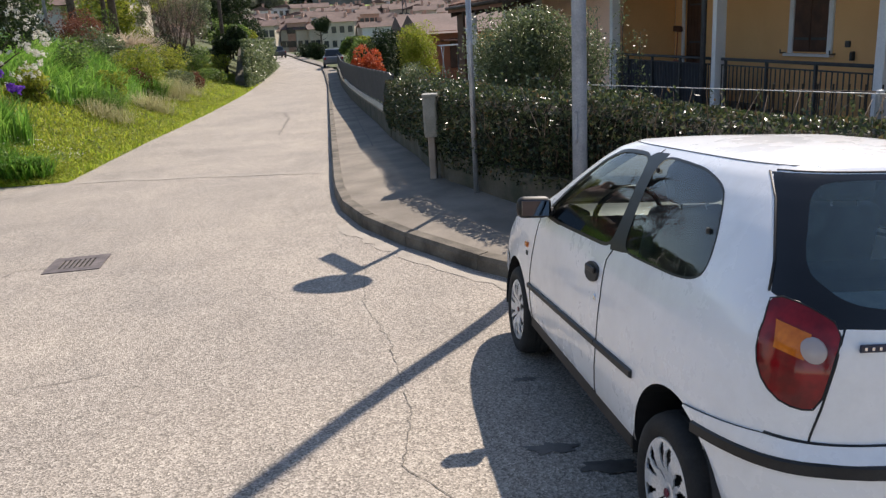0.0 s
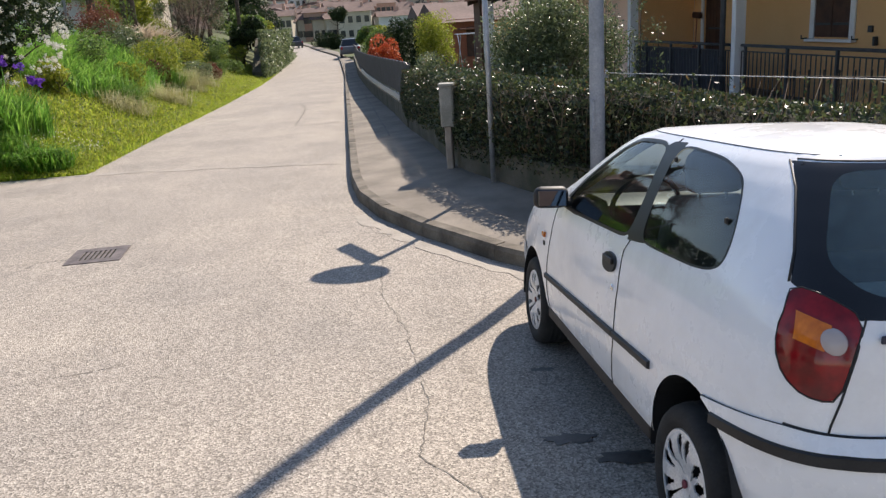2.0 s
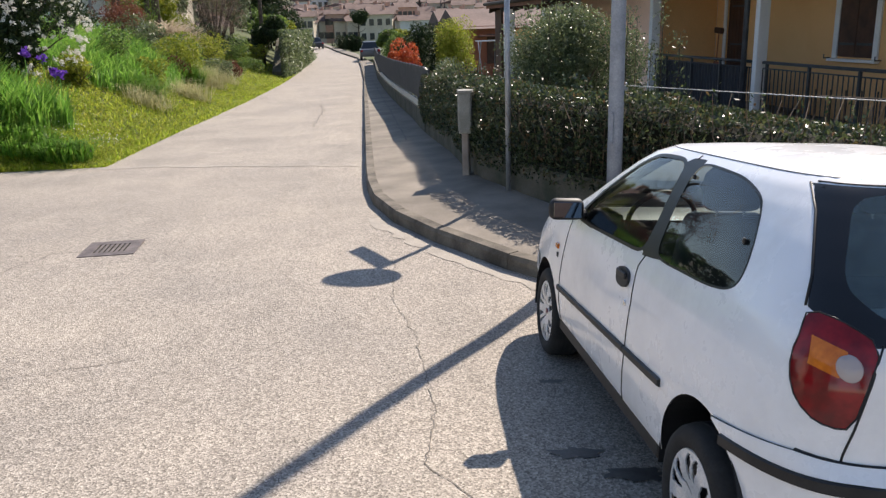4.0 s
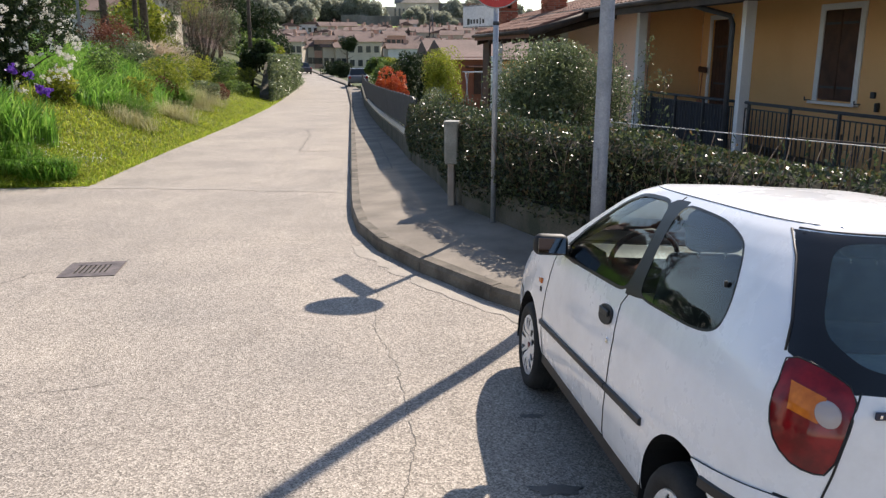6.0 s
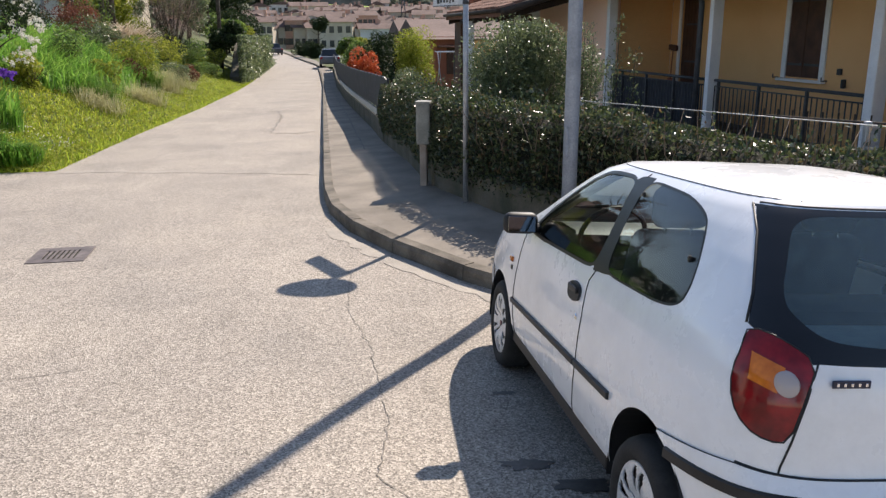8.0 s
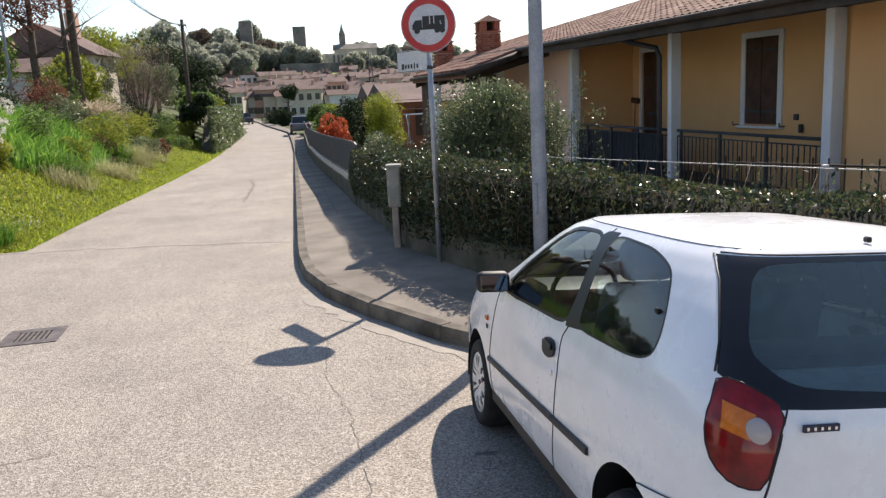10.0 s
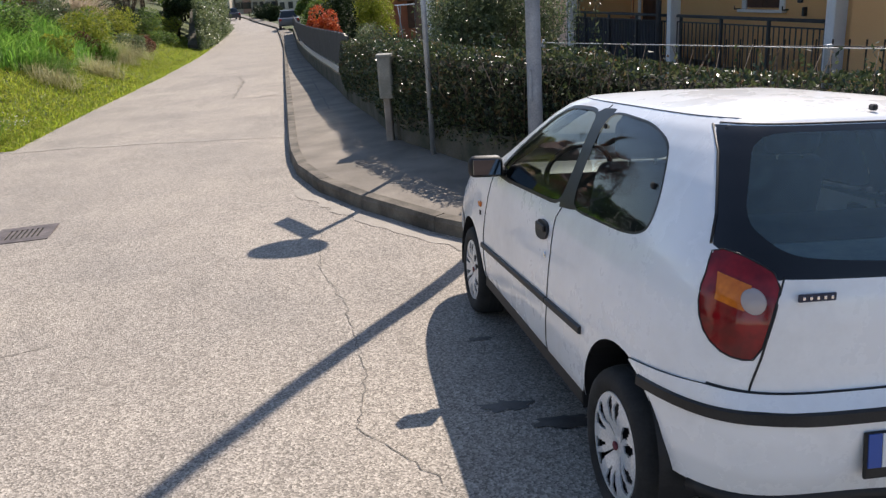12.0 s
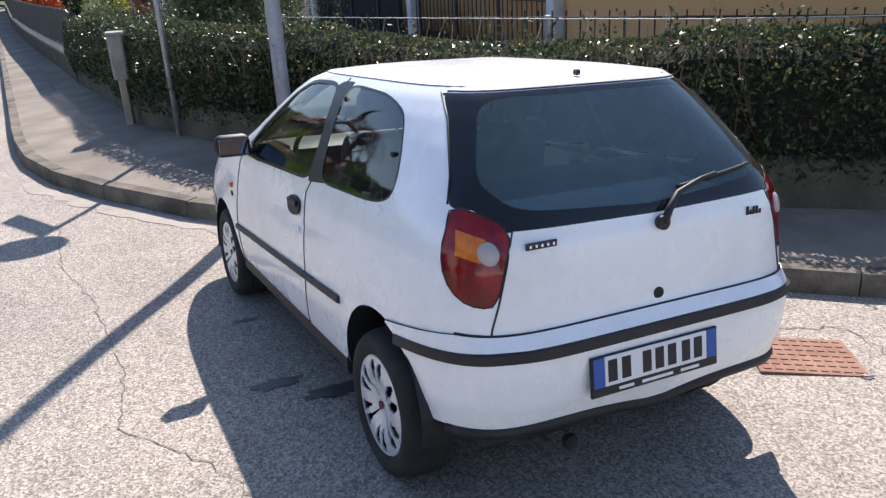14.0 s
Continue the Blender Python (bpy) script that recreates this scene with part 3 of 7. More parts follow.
def build_road_sign():
    z = paved(-0.35, 6.55)
    t = thing("road_sign", "round red-rimmed lorry ban sign with a street name plate", "road sign", -0.35, 6.55, z)
    red = two_tone("sign_red", (0.46, 0.03, 0.03), (0.56, 0.05, 0.045), 6, 60, 0.45)
    face = two_tone("sign_back_white", (0.50, 0.52, 0.55), (0.62, 0.64, 0.66), 5, 60, 0.45)
    dark = mat("sign_black", 0.5, 0, (0.015, 0.015, 0.017))[0]
    part("post", tube([(0, 0, -0.2), (0.0, 0, 1.5), (0.0, 0, 2.94)], 0.030, 14), M["galv"], t)
    disc = bmesh.new()
    lathe([(0.296, 0.0), (0.300, 0.006), (0.300, 0.018), (0.294, 0.022)], 56, disc)
    d = part("disc", disc, M["galv"], t)
    zc = 2.65
    d.matrix_basis = pose(0.0, -0.06, zc, 90, 0, -14)
    rim = bmesh.new()
    n = 64
    for r0, r1, h in ((0.215, 0.288, 0.026),):
        a = [rim.verts.new((r0 * math.cos(2 * math.pi * k / n), r0 * math.sin(2 * math.pi * k / n), h)) for k in range(n)]
        b = [rim.verts.new((r1 * math.cos(2 * math.pi * k / n), r1 * math.sin(2 * math.pi * k / n), h)) for k in range(n)]
        for k in range(n):
            rim.faces.new((a[k], b[k], b[(k + 1) % n], a[(k + 1) % n]))
    part("red_ring", rim, red, d, "red ring")
    part("white_field", lathe([(0.215, 0.022), (0.214, 0.025)], 56), face, d, "grey-white field")
    part("lorry_box", box(0.245, 0.125, 0.003, 0.06, 0.028, 0.0275, 0.001), dark, d)
    part("lorry_cab", prism([(-0.175, -0.05), (-0.07, -0.05), (-0.07, 0.05), (-0.14, 0.05), (-0.175, 0.0)], 0.003, z=0.026), dark, d)
    part("lorry_chassis", box(0.345, 0.020, 0.003, 0.005, -0.042, 0.0275), dark, d)
    for x in (-0.125, 0.095, 0.15):
        wl = lathe([(0.031, 0.026), (0.031, 0.0295)], 18)
        bmesh.ops.translate(wl, vec=(x, -0.062, 0), verts=wl.verts)
        part("lorry_wheel", wl, dark, d)
    sign_text("1", d, 0.115, (0.018, -0.014, 0.0305), face)
    sign_text("1", d, 0.115, (0.062, -0.014, 0.0305), face)
    sign_text("t", d, 0.07, (0.135, -0.014, 0.0305), face)
    p = part("name_plate", box(0.64, 0.014, 0.24, 0, 0, 0, 0.004), face, t, "white street name plate seen at a slant")
    p.matrix_basis = pose(-0.150, 0.30, 2.285, 0, 0, -65)
    for i, w in enumerate((0.05, 0.035, 0.035, 0.035, 0.02, 0.035)):
        part("letter_bar", box(w, 0.003, 0.065 if i in (0, 4) else 0.045, -0.20 + 0.062 * i, -0.0085, -0.055), dark, p)
    part("plate_edge", box(0.63, 0.003, 0.006, 0, -0.0085, 0.113), dark, p)
    part("plate_edge", box(0.63, 0.003, 0.006, 0, -0.0085, -0.113), dark, p)
    for h in (2.44, 2.85, 2.2):
        part("clamp", tube([(0, 0, h - 0.02), (0, 0, h + 0.02)], 0.036, 12), M["iron"], t)


def sign_text(text, parent, size, at, material, upright=False):
    cu = bpy.data.curves.new("lettering", "FONT")
    cu.body, cu.size, cu.extrude = text, size, 0.0012
    if not upright:
        cu.align_x, cu.align_y = "CENTER", "BOTTOM"
    tmp = bpy.data.objects.new("lettering_tmp", cu)
    scene.collection.objects.link(tmp)
    me = bpy.data.meshes.new_from_object(tmp.evaluated_get(bpy.context.evaluated_depsgraph_get()))
    bpy.data.objects.remove(tmp)
    me.materials.clear()
    me.materials.append(material)
    ob = new("lettering", me)
    ob.parent = parent
    ob.matrix_basis = pose(*at, 90 if upright else 0, 0, 0)
    return ob


def build_cabinet():
    z = paved(-0.69, 7.85)
    t = thing("utility_cabinet", "weathered grey utility cabinet on a concrete foot", "utility cabinet", -0.685, 7.86, z, -14)
    part("foot", box(0.09, 0.15, 0.60, -0.01, 0.02, 0.28, 0.012), M["mortar"], t, "pale concrete foot")
    part("housing", box(0.17, 0.22, 0.52, 0, 0, 0.80, 0.012), M["cabinet"], t)
    part("lid", prism([(-0.097, -0.122), (0.097, -0.122), (0.10, 0.122), (-0.10, 0.122)], 0.028, z=1.056), M["cabinet"], t)
    part("door", box(0.008, 0.18, 0.44, -0.088, 0, 0.80, 0.003), M["cabinet"], t)
    part("door", box(0.13, 0.008, 0.44, 0.0, -0.113, 0.80, 0.003), M["cabinet"], t)
    part("lock", box(0.010, 0.022, 0.04, -0.095, -0.06, 0.82, 0.003), M["iron"], t)
    part("pillar", box(0.12, 0.17, 1.06, 0.15, 0.02, 0.50, 0.01), M["plinth"], t, "mossy concrete pillar beside the housing")


def build_drains():
    iron = two_tone("rusty_cast_iron", (0.10, 0.085, 0.085), (0.20, 0.17, 0.16), 8, 90, 0.7, 0.4, 0.003, 0.4)
    x, y = -4.47, 5.45
    t = thing("drain_grate", "cast iron drain grate set in the asphalt", "drain grate", x, y, lie(x, y) + 0.004, 4)
    fr = bmesh.new()
    for sx, sy, cx, cy in ((0.52, 0.12, 0, 0.21), (0.52, 0.12, 0, -0.21), (0.09, 0.30, 0.215, 0), (0.09, 0.30, -0.215, 0)):
        box(sx, sy, 0.012, cx, cy, 0.004, 0.002, fr)
    part("frame", fr, iron, t)
    # thin dark sheet in place of the shaded depth under the bars
    part("pit", box(0.34, 0.30, 0.003, 0, 0, 0.0), M["core"], t)
    for i in range(8):
        part("bar", box(0.026, 0.30, 0.009, -0.161 + 0.046 * i, 0, 0.005, 0.002), iron, t)
    rust = two_tone("rust_red_cover", (0.22, 0.11, 0.075), (0.33, 0.19, 0.13), 5, 60, 0.8, 0.4, 0.003, 0.2)
    x, y = 1.40, -0.12
    m = thing("manhole_cover", "rusty square chequered manhole cover in the asphalt", "manhole cover", x, y, lie(x, y) + 0.005, -33, rx=-1.4, ry=3.2)
    part("plate", box(0.50, 0.38, 0.012, 0, 0, 0.003, 0.003), rust, m)
    for i in range(9):
        for j in range(7):
            part("stud", box(0.034, 0.012, 0.004, -0.21 + 0.052 * i, -0.155 + 0.052 * j, 0.011), rust, m)
    part("lifting_ring", tube([(0.2, -0.19, 0.014), (0.23, -0.2, 0.016), (0.26, -0.185, 0.014)], 0.006, 6), M["galv"], m)


def ground_strip(name, pts, width, material, lift, label, cat):
    """A thin uneven band lying on the roadway: cracks, seams, stains."""
    v, f = [], []
    for i, (x, y) in enumerate(pts):
        a, b = pts[max(i - 1, 0)], pts[min(i + 1, len(pts) - 1)]
        d = Vector((b[0] - a[0], b[1] - a[1], 0)).normalized()
        n = Vector((-d.y, d.x, 0))
        w = width * random.uniform(0.35, 1.2)
        for s in (-1, 1):
            px, py = x + n.x * w * s / 2, y + n.y * w * s / 2
            v.append((px, py, lie(px, py) + lift))
    for i in range(len(pts) - 1):
        f.append((2 * i, 2 * i + 1, 2 * i + 3, 2 * i + 2))
    tagged(mesh_object(name, v, f, material), label, cat, kind="structure")


def wander(pts, step=0.06, amp=0.03):
    out = []
    for a, b in zip(pts, pts[1:]):
        n = max(2, int(math.dist(a, b) / step))
        for i in range(n):
            t = i / n
            out.append((a[0] + (b[0] - a[0]) * t + random.gauss(0, amp), a[1] + (b[1] - a[1]) * t + random.gauss(0, amp)))
    return out + [pts[-1]]


def build_marks():
    crack = "thin dark crack wandering through the asphalt"
    ground_strip("crack", wander([(-1.72, 4.6), (-1.72, 4.3), (-1.74, 3.4), (-1.60, 2.7), (-1.58, 2.0), (-1.55, 1.5), (-1.64, 0.9), (-1.35, 0.45), (-1.25, 0.1), (-1.3, -0.5)], 0.05, 0.010), 0.0055, M["tar"], 0.004, crack, "crack")
    ground_strip("crack", wander([(-4.7, 5.4), (-5.6, 5.3), (-6.6, 4.9), (-8.5, 4.4)], 0.08, 0.012), 0.012, M["tar"], 0.004, crack, "crack")
    ground_strip("crack", wander([(-5.0, 5.3), (-5.3, 4.6), (-6.2, 4.0), (-7.2, 3.2)], 0.08, 0.012), 0.009, M["tar"], 0.0045, crack, "crack")
    ground_strip("crack", wander([(-2.0, 6.7), (-3.2, 6.75), (-4.4, 7.0), (-6.0, 7.1)], 0.08, 0.012), 0.008, M["tar"], 0.004, crack, "crack")
    ground_strip("crack", wander([(-7.0, 2.0), (-5.2, 2.2), (-4.2, 2.2), (-3.4, 2.4)], 0.08, 0.012), 0.006, M["tar"], 0.004, crack, "crack")
    ground_strip("crack", wander([(2.1, -1.0), (1.75, -0.4), (1.9, 0.0), (1.6, 0.2)], 0.06, 0.015), 0.010, M["tar"], 0.004, crack, "crack")
    for x0, y0, x1, y1 in ((-3.0, 24.5, -2.55, 24.8), (-5.6, 25.9, -3.75, 24.7), (-3.75, 24.7, -3.53, 22.7), (-3.53, 22.7, -3.45, 17.4), (-3.45, 17.4, -2.8, 17.3), (-2.83, 17.3, -2.4, 17.7), (-6.6, 27.6, -4.4, 27.9), (-2.9, 21.0, -2.4, 21.3)):
        ground_strip("crack", wander([(x0, y0), (x1, y1)], 0.15, 0.03), 0.05, M["tar"], 0.005, "patch edge sealed with dark tar", "crack")
    pale = two_tone("pale_worn_asphalt", (0.29, 0.262, 0.225), (0.39, 0.35, 0.30), 2, 70, 0.9, 0.5, 0.005)
    ground_strip("road_joint", wander([(-7.6, 11.55), (-5, 11.2), (-3.5, 10.8), (-2.12, 10.35)], 0.2, 0.03), 0.16, pale, 0.005, "paler worn joint across the roadway", "road")
    ground_strip("gutter_dust", [(kerb_x(y) - 0.16, y) for y in np.arange(2.2, 6.4, 0.12)], 0.22, pale, 0.004, "pale dust gathered along the kerb", "road")
    for x, y, r in ((-0.92, 0.95, 0.055), (-0.72, 0.72, 0.06), (-0.85, 1.85, 0.03)):
        n = 22
        v = [(x, y, lie(x, y) + 0.004)]
        for k in range(n):
            a = 2 * math.pi * k / n
            q = r * (1 + 0.9 * noise.noise((math.cos(a) * 2.6 + x * 9, math.sin(a) * 2.6 + y * 9, 0)))
            px, py = x + 2.2 * q * math.cos(a), y + q * math.sin(a)
            v.append((px, py, lie(px, py) + 0.004))
        tagged(mesh_object("oil_stain", v, [(0, 1 + k, 1 + (k + 1) % n) for k in range(n)], M["oil"]), "dark dried oil stain on the asphalt", "stain", kind="structure")
    # joint lines of the pavement
    for pts in ([(-1.33, 12.2), (-1.49, 18.5), (-1.68, 24), (-1.93, 31), (-2.25, 42)], [(-2.08, 18.0), (-1.12, 17.6)]):
        v, f = [], []
        w = wander(pts, 0.2, 0.012)
        for (x, y) in w:
            v += [(x - 0.014, y - 0.012, paved(x, y) + 0.004), (x + 0.014, y + 0.012, paved(x, y) + 0.004)]
        f = [(2 * i, 2 * i + 1, 2 * i + 3, 2 * i + 2) for i in range(len(w) - 1)]
        tagged(mesh_object("pavement_joint", v, f, M["tar"]), "dark joint running along the pavement", "pavement", kind="structure")


def build_street_fence():
    """Dark screened railing on a low wall beyond the hedge, with pale spindles below the screen."""
    wall_pts = along(WALL, 13.3, 58, 0.9)
    bm = bmesh.new()
    rows = []
    for x, y in wall_pts:
        z = paved(x, y)
        rows.append([bm.verts.new((x + o, y, z + h)) for o, h in ((0, -0.4), (0, 0.36), (0.22, 0.36), (0.22, -0.4))])
    for a, b in zip(rows, rows[1:]):
        for k in range(3):
            bm.faces.new((a[k], a[k + 1], b[k + 1], b[k]))
    bm.faces.new(rows[0])
    bm.faces.new(rows[-1])
    bmesh.ops.recalc_face_normals(bm, faces=bm.faces)
    tagged(link_mesh("fence_wall", bm, M["plinth"]), "low dark concrete wall carrying the railing", "wall", kind="structure")
    fence = thing("street_fence", "dark screened metal fence along the pavement", "fence", 0, 0, 0)
    white = mat("pale_spindle", 0.6, 0, (0.62, 0.60, 0.55))[0]
    scr = two_tone("dark_screen_cloth", (0.030, 0.032, 0.036), (0.055, 0.057, 0.062), 3, 120, 0.8, 0.3, 0.003)
    for (x0, y0), (x1, y1) in zip(wall_pts, wall_pts[1:]):
        z = paved(x0, y0) + 0.36
        dz = paved(x1, y1) - paved(x0, y0)
        v = []
        for off in (0.10, 0.115):
            v += [(x0 + off, y0, z + 0.16), (x1 + off, y1, z + 0.16 + dz), (x1 + off, y1, z + 0.84 + dz), (x0 + off, y0, z + 0.84)]
        part("screen", from_lists(v, [(0, 1, 2, 3), (7, 6, 5, 4), (0, 4, 5, 1), (3, 2, 6, 7), (0, 3, 7, 4), (1, 5, 6, 2)]), scr, fence)
        part("post", box(0.04, 0.04, 0.85, x0 + 0.12, y0, z + 0.425, 0.004), M["iron"], fence)
        part("rail", tube([(x0 + 0.10, y0, z + 0.855), (x1 + 0.10, y1, z + 0.855 + dz)], 0.018, 6), M["iron"], fence)
        part("rail", tube([(x0 + 0.07, y0, z + 0.15), (x1 + 0.07, y1, z + 0.15 + dz)], 0.014, 6), M["iron"], fence)
        if y0 < 34:
            for k in range(4):
                t = (k + 0.5) / 4
                part("spindle", box(0.05, 0.075, 0.12, x0 + (x1 - x0) * t + 0.06, y0 + (y1 - y0) * t, z + 0.065 + dz * t, 0.008), white, fence)


build_lamp_post()
build_road_sign()
build_cabinet()
build_drains()
build_marks()
build_street_fence()

# ---- the parked hatchback: shape of its shell ----
CAR_Z = [0.24, 0.29, 0.37, 0.48, 0.59, 0.665, 0.71, 0.75, 0.83, 0.91, 0.97, 1.03, 1.09, 1.17, 1.25, 1.33, 1.39, 1.43]
CAR_REAR = [-0.46, -0.55, -0.62, -0.655, -0.668, -0.666, -0.628, -0.618, -0.614, -0.610, -0.600, -0.580, -0.545, -0.475, -0.395, -0.310, -0.245, -0.190]
CAR_FRONT = [2.80, 2.95, 3.04, 3.09, 3.08, 3.04, 2.99, 2.94, 2.84, 2.66, 2.36, 2.16, 2.02, 1.86, 1.70, 1.54, 1.40, 1.24]
CAR_HALF = [0.725, 0.755, 0.775, 0.786, 0.790, 0.790, 0.789, 0.787, 0.780, 0.766, 0.750, 0.731, 0.707, 0.672, 0.637, 0.596, 0.556, 0.512]
CAR_N = [6.5, 6.5, 6.8, 7.0, 7.0, 7.0, 7.2, 7.5, 7.5, 7.5, 7.5, 7.5, 7.2, 7.0, 6.6, 6.2, 5.8, 5.4]


def car_table(nu=700, nz=260):
    """Half outlines of the shell, rear centre to front centre, one for each level, resampled to even steps. The last levels close the roof."""
    zs = np.linspace(CAR_Z[0], CAR_Z[-1], nz)
    rear, front, half, pw = (np.interp(zs, CAR_Z, c) for c in (CAR_REAR, CAR_FRONT, CAR_HALF, CAR_N))
    ph = np.linspace(-math.pi / 2, math.pi / 2, 4000)
    tab = np.zeros((nz, nu, 2))
    for i in range(nz):
        n = pw[i]
        yc, ln = (rear[i] + front[i]) / 2, (front[i] - rear[i]) / 2
        x = half[i] * np.abs(np.cos(ph)) ** (2 / n)
        y = yc + ln * np.sign(np.sin(ph)) * np.abs(np.sin(ph)) ** (2 / n)
        s = np.concatenate([[0], np.cumsum(np.hypot(np.diff(x), np.diff(y)))])
        q = np.linspace(0, s[-1], nu)
        tab[i, :, 0], tab[i, :, 1] = np.interp(q, s, x), np.interp(q, s, y)
        tab[i, 0, 0] = tab[i, -1, 0] = 0
    return zs, tab


CAR_ZS, CAR_TAB = car_table()


def shell(u, z):
    """Points of the left half at fractions u of the outline and heights z (arrays)."""
    u, z = np.asarray(u, float), np.asarray(z, float)
    fi = np.clip((z - CAR_ZS[0]) / (CAR_ZS[1] - CAR_ZS[0]), 0, len(CAR_ZS) - 1.001)
    fj = np.clip(u * (CAR_TAB.shape[1] - 1), 0, CAR_TAB.shape[1] - 1.001)
    i, j = fi.astype(int), fj.astype(int)
    a, b = (fi - i)[..., None], (fj - j)[..., None]
    p = (CAR_TAB[i, j] * (1 - a) + CAR_TAB[i + 1, j] * a) * (1 - b) + (CAR_TAB[i, j + 1] * (1 - a) + CAR_TAB[i + 1, j + 1] * a) * b
    return np.concatenate([-p[..., :1], p[..., 1:], z[..., None]], -1)


def shell_u(z, want, axis):
    """The fraction at height z whose x (axis 0, seen from behind) or y (axis 1, seen from the side) is want."""
    lo, hi = (0.0, 0.5)
    for _ in range(30):
        mid = (lo + hi) / 2
        p = shell(np.array(mid), np.array(z))
        less = (-p[0] < want) if axis == 0 else (p[1] < want)
        lo, hi = (mid, hi) if less else (lo, mid)
    return (lo + hi) / 2


def shell_u_side(z, y):
    lo, hi = 0.0, 1.0
    for _ in range(30):
        mid = (lo + hi) / 2
        if shell(np.array(mid), np.array(z))[1] < y:
            lo = mid
        else:
            hi = mid
    return (lo + hi) / 2


def inside(poly, a, b):
    """Which points (a, b) lie in the polygon."""
    r = np.zeros(a.shape, bool)
    n = len(poly)
    for i in range(n):
        (x1, y1), (x2, y2) = poly[i], poly[(i + 1) % n]
        if y1 == y2:
            continue
        r ^= ((y1 > b) != (y2 > b)) & (a < (x2 - x1) * (b - y1) / (y2 - y1) + x1)
    return r


def depth_in(poly, a, b):
    """How deep points (a, b) lie inside the polygon; negative outside."""
    best = np.full(a.shape, 9.0)
    for i in range(len(poly)):
        (x1, y1), (x2, y2) = poly[i], poly[(i + 1) % len(poly)]
        L2 = max((x2 - x1) ** 2 + (y2 - y1) ** 2, 1e-12)
        t = np.clip(((a - x1) * (x2 - x1) + (b - y1) * (y2 - y1)) / L2, 0, 1)
        best = np.minimum(best, np.hypot(a - x1 - t * (x2 - x1), b - y1 - t * (y2 - y1)))
    return np.where(inside(poly, a, b), best, -best)


def rounded(poly, k=3):
    """Corner cutting, for soft corners."""
    for _ in range(k):
        out = []
        for i in range(len(poly)):
            (x1, y1), (x2, y2) = poly[i], poly[(i + 1) % len(poly)]
            L = math.hypot(x2 - x1, y2 - y1)
            t = min(0.27, 0.045 / max(L, 1e-6))
            out += [(x1 + (x2 - x1) * t, y1 + (y2 - y1) * t), (x2 + (x1 - x2) * t, y2 + (y1 - y2) * t)]
        poly = out
    return poly


def circle(cy, cz, r, n=40):
    return [(cy + r * math.cos(2 * math.pi * i / n), cz + r * math.sin(2 * math.pi * i / n)) for i in range(n)]


SIDE = {
    "arch_rear": circle(-0.055, 0.335, 0.335),
    "arch_front": circle(2.36, 0.29, 0.335),
    "door_glass": rounded([(0.72, 1.012), (0.753, 1.385), (1.12, 1.378), (1.27, 1.325), (1.57, 1.16), (1.76, 1.0), (1.55, 0.985)]),
    "quarter_glass": rounded([(0.60, 1.018), (0.655, 1.392), (0.25, 1.378), (0.065, 1.338), (0.015, 1.30), (-0.05, 1.208), (-0.09, 1.10), (-0.06, 1.055), (0.075, 1.034)]),
}
BACK = {
    "light": rounded([(0.652, 1.092), (0.60, 1.078), (0.53, 1.03), (0.565, 0.93), (0.595, 0.807), (0.645, 0.80), (0.688, 0.822), (0.709, 0.88), (0.703, 0.965), (0.677, 1.04)], 1),
    "glass": rounded([(-0.44, 1.387), (0.44, 1.387), (0.515, 1.265), (0.568, 1.17), (0.553, 1.128), (0.49, 1.078), (0.0, 1.046), (-0.3, 1.052)]),
    "black": [(-0.2, 1.404), (0.505, 1.404), (0.578, 1.26), (0.655, 1.088), (0.60, 1.072), (0.54, 1.022), (0.527, 1.026), (0.0, 1.016), (-0.2, 1.016)],
}


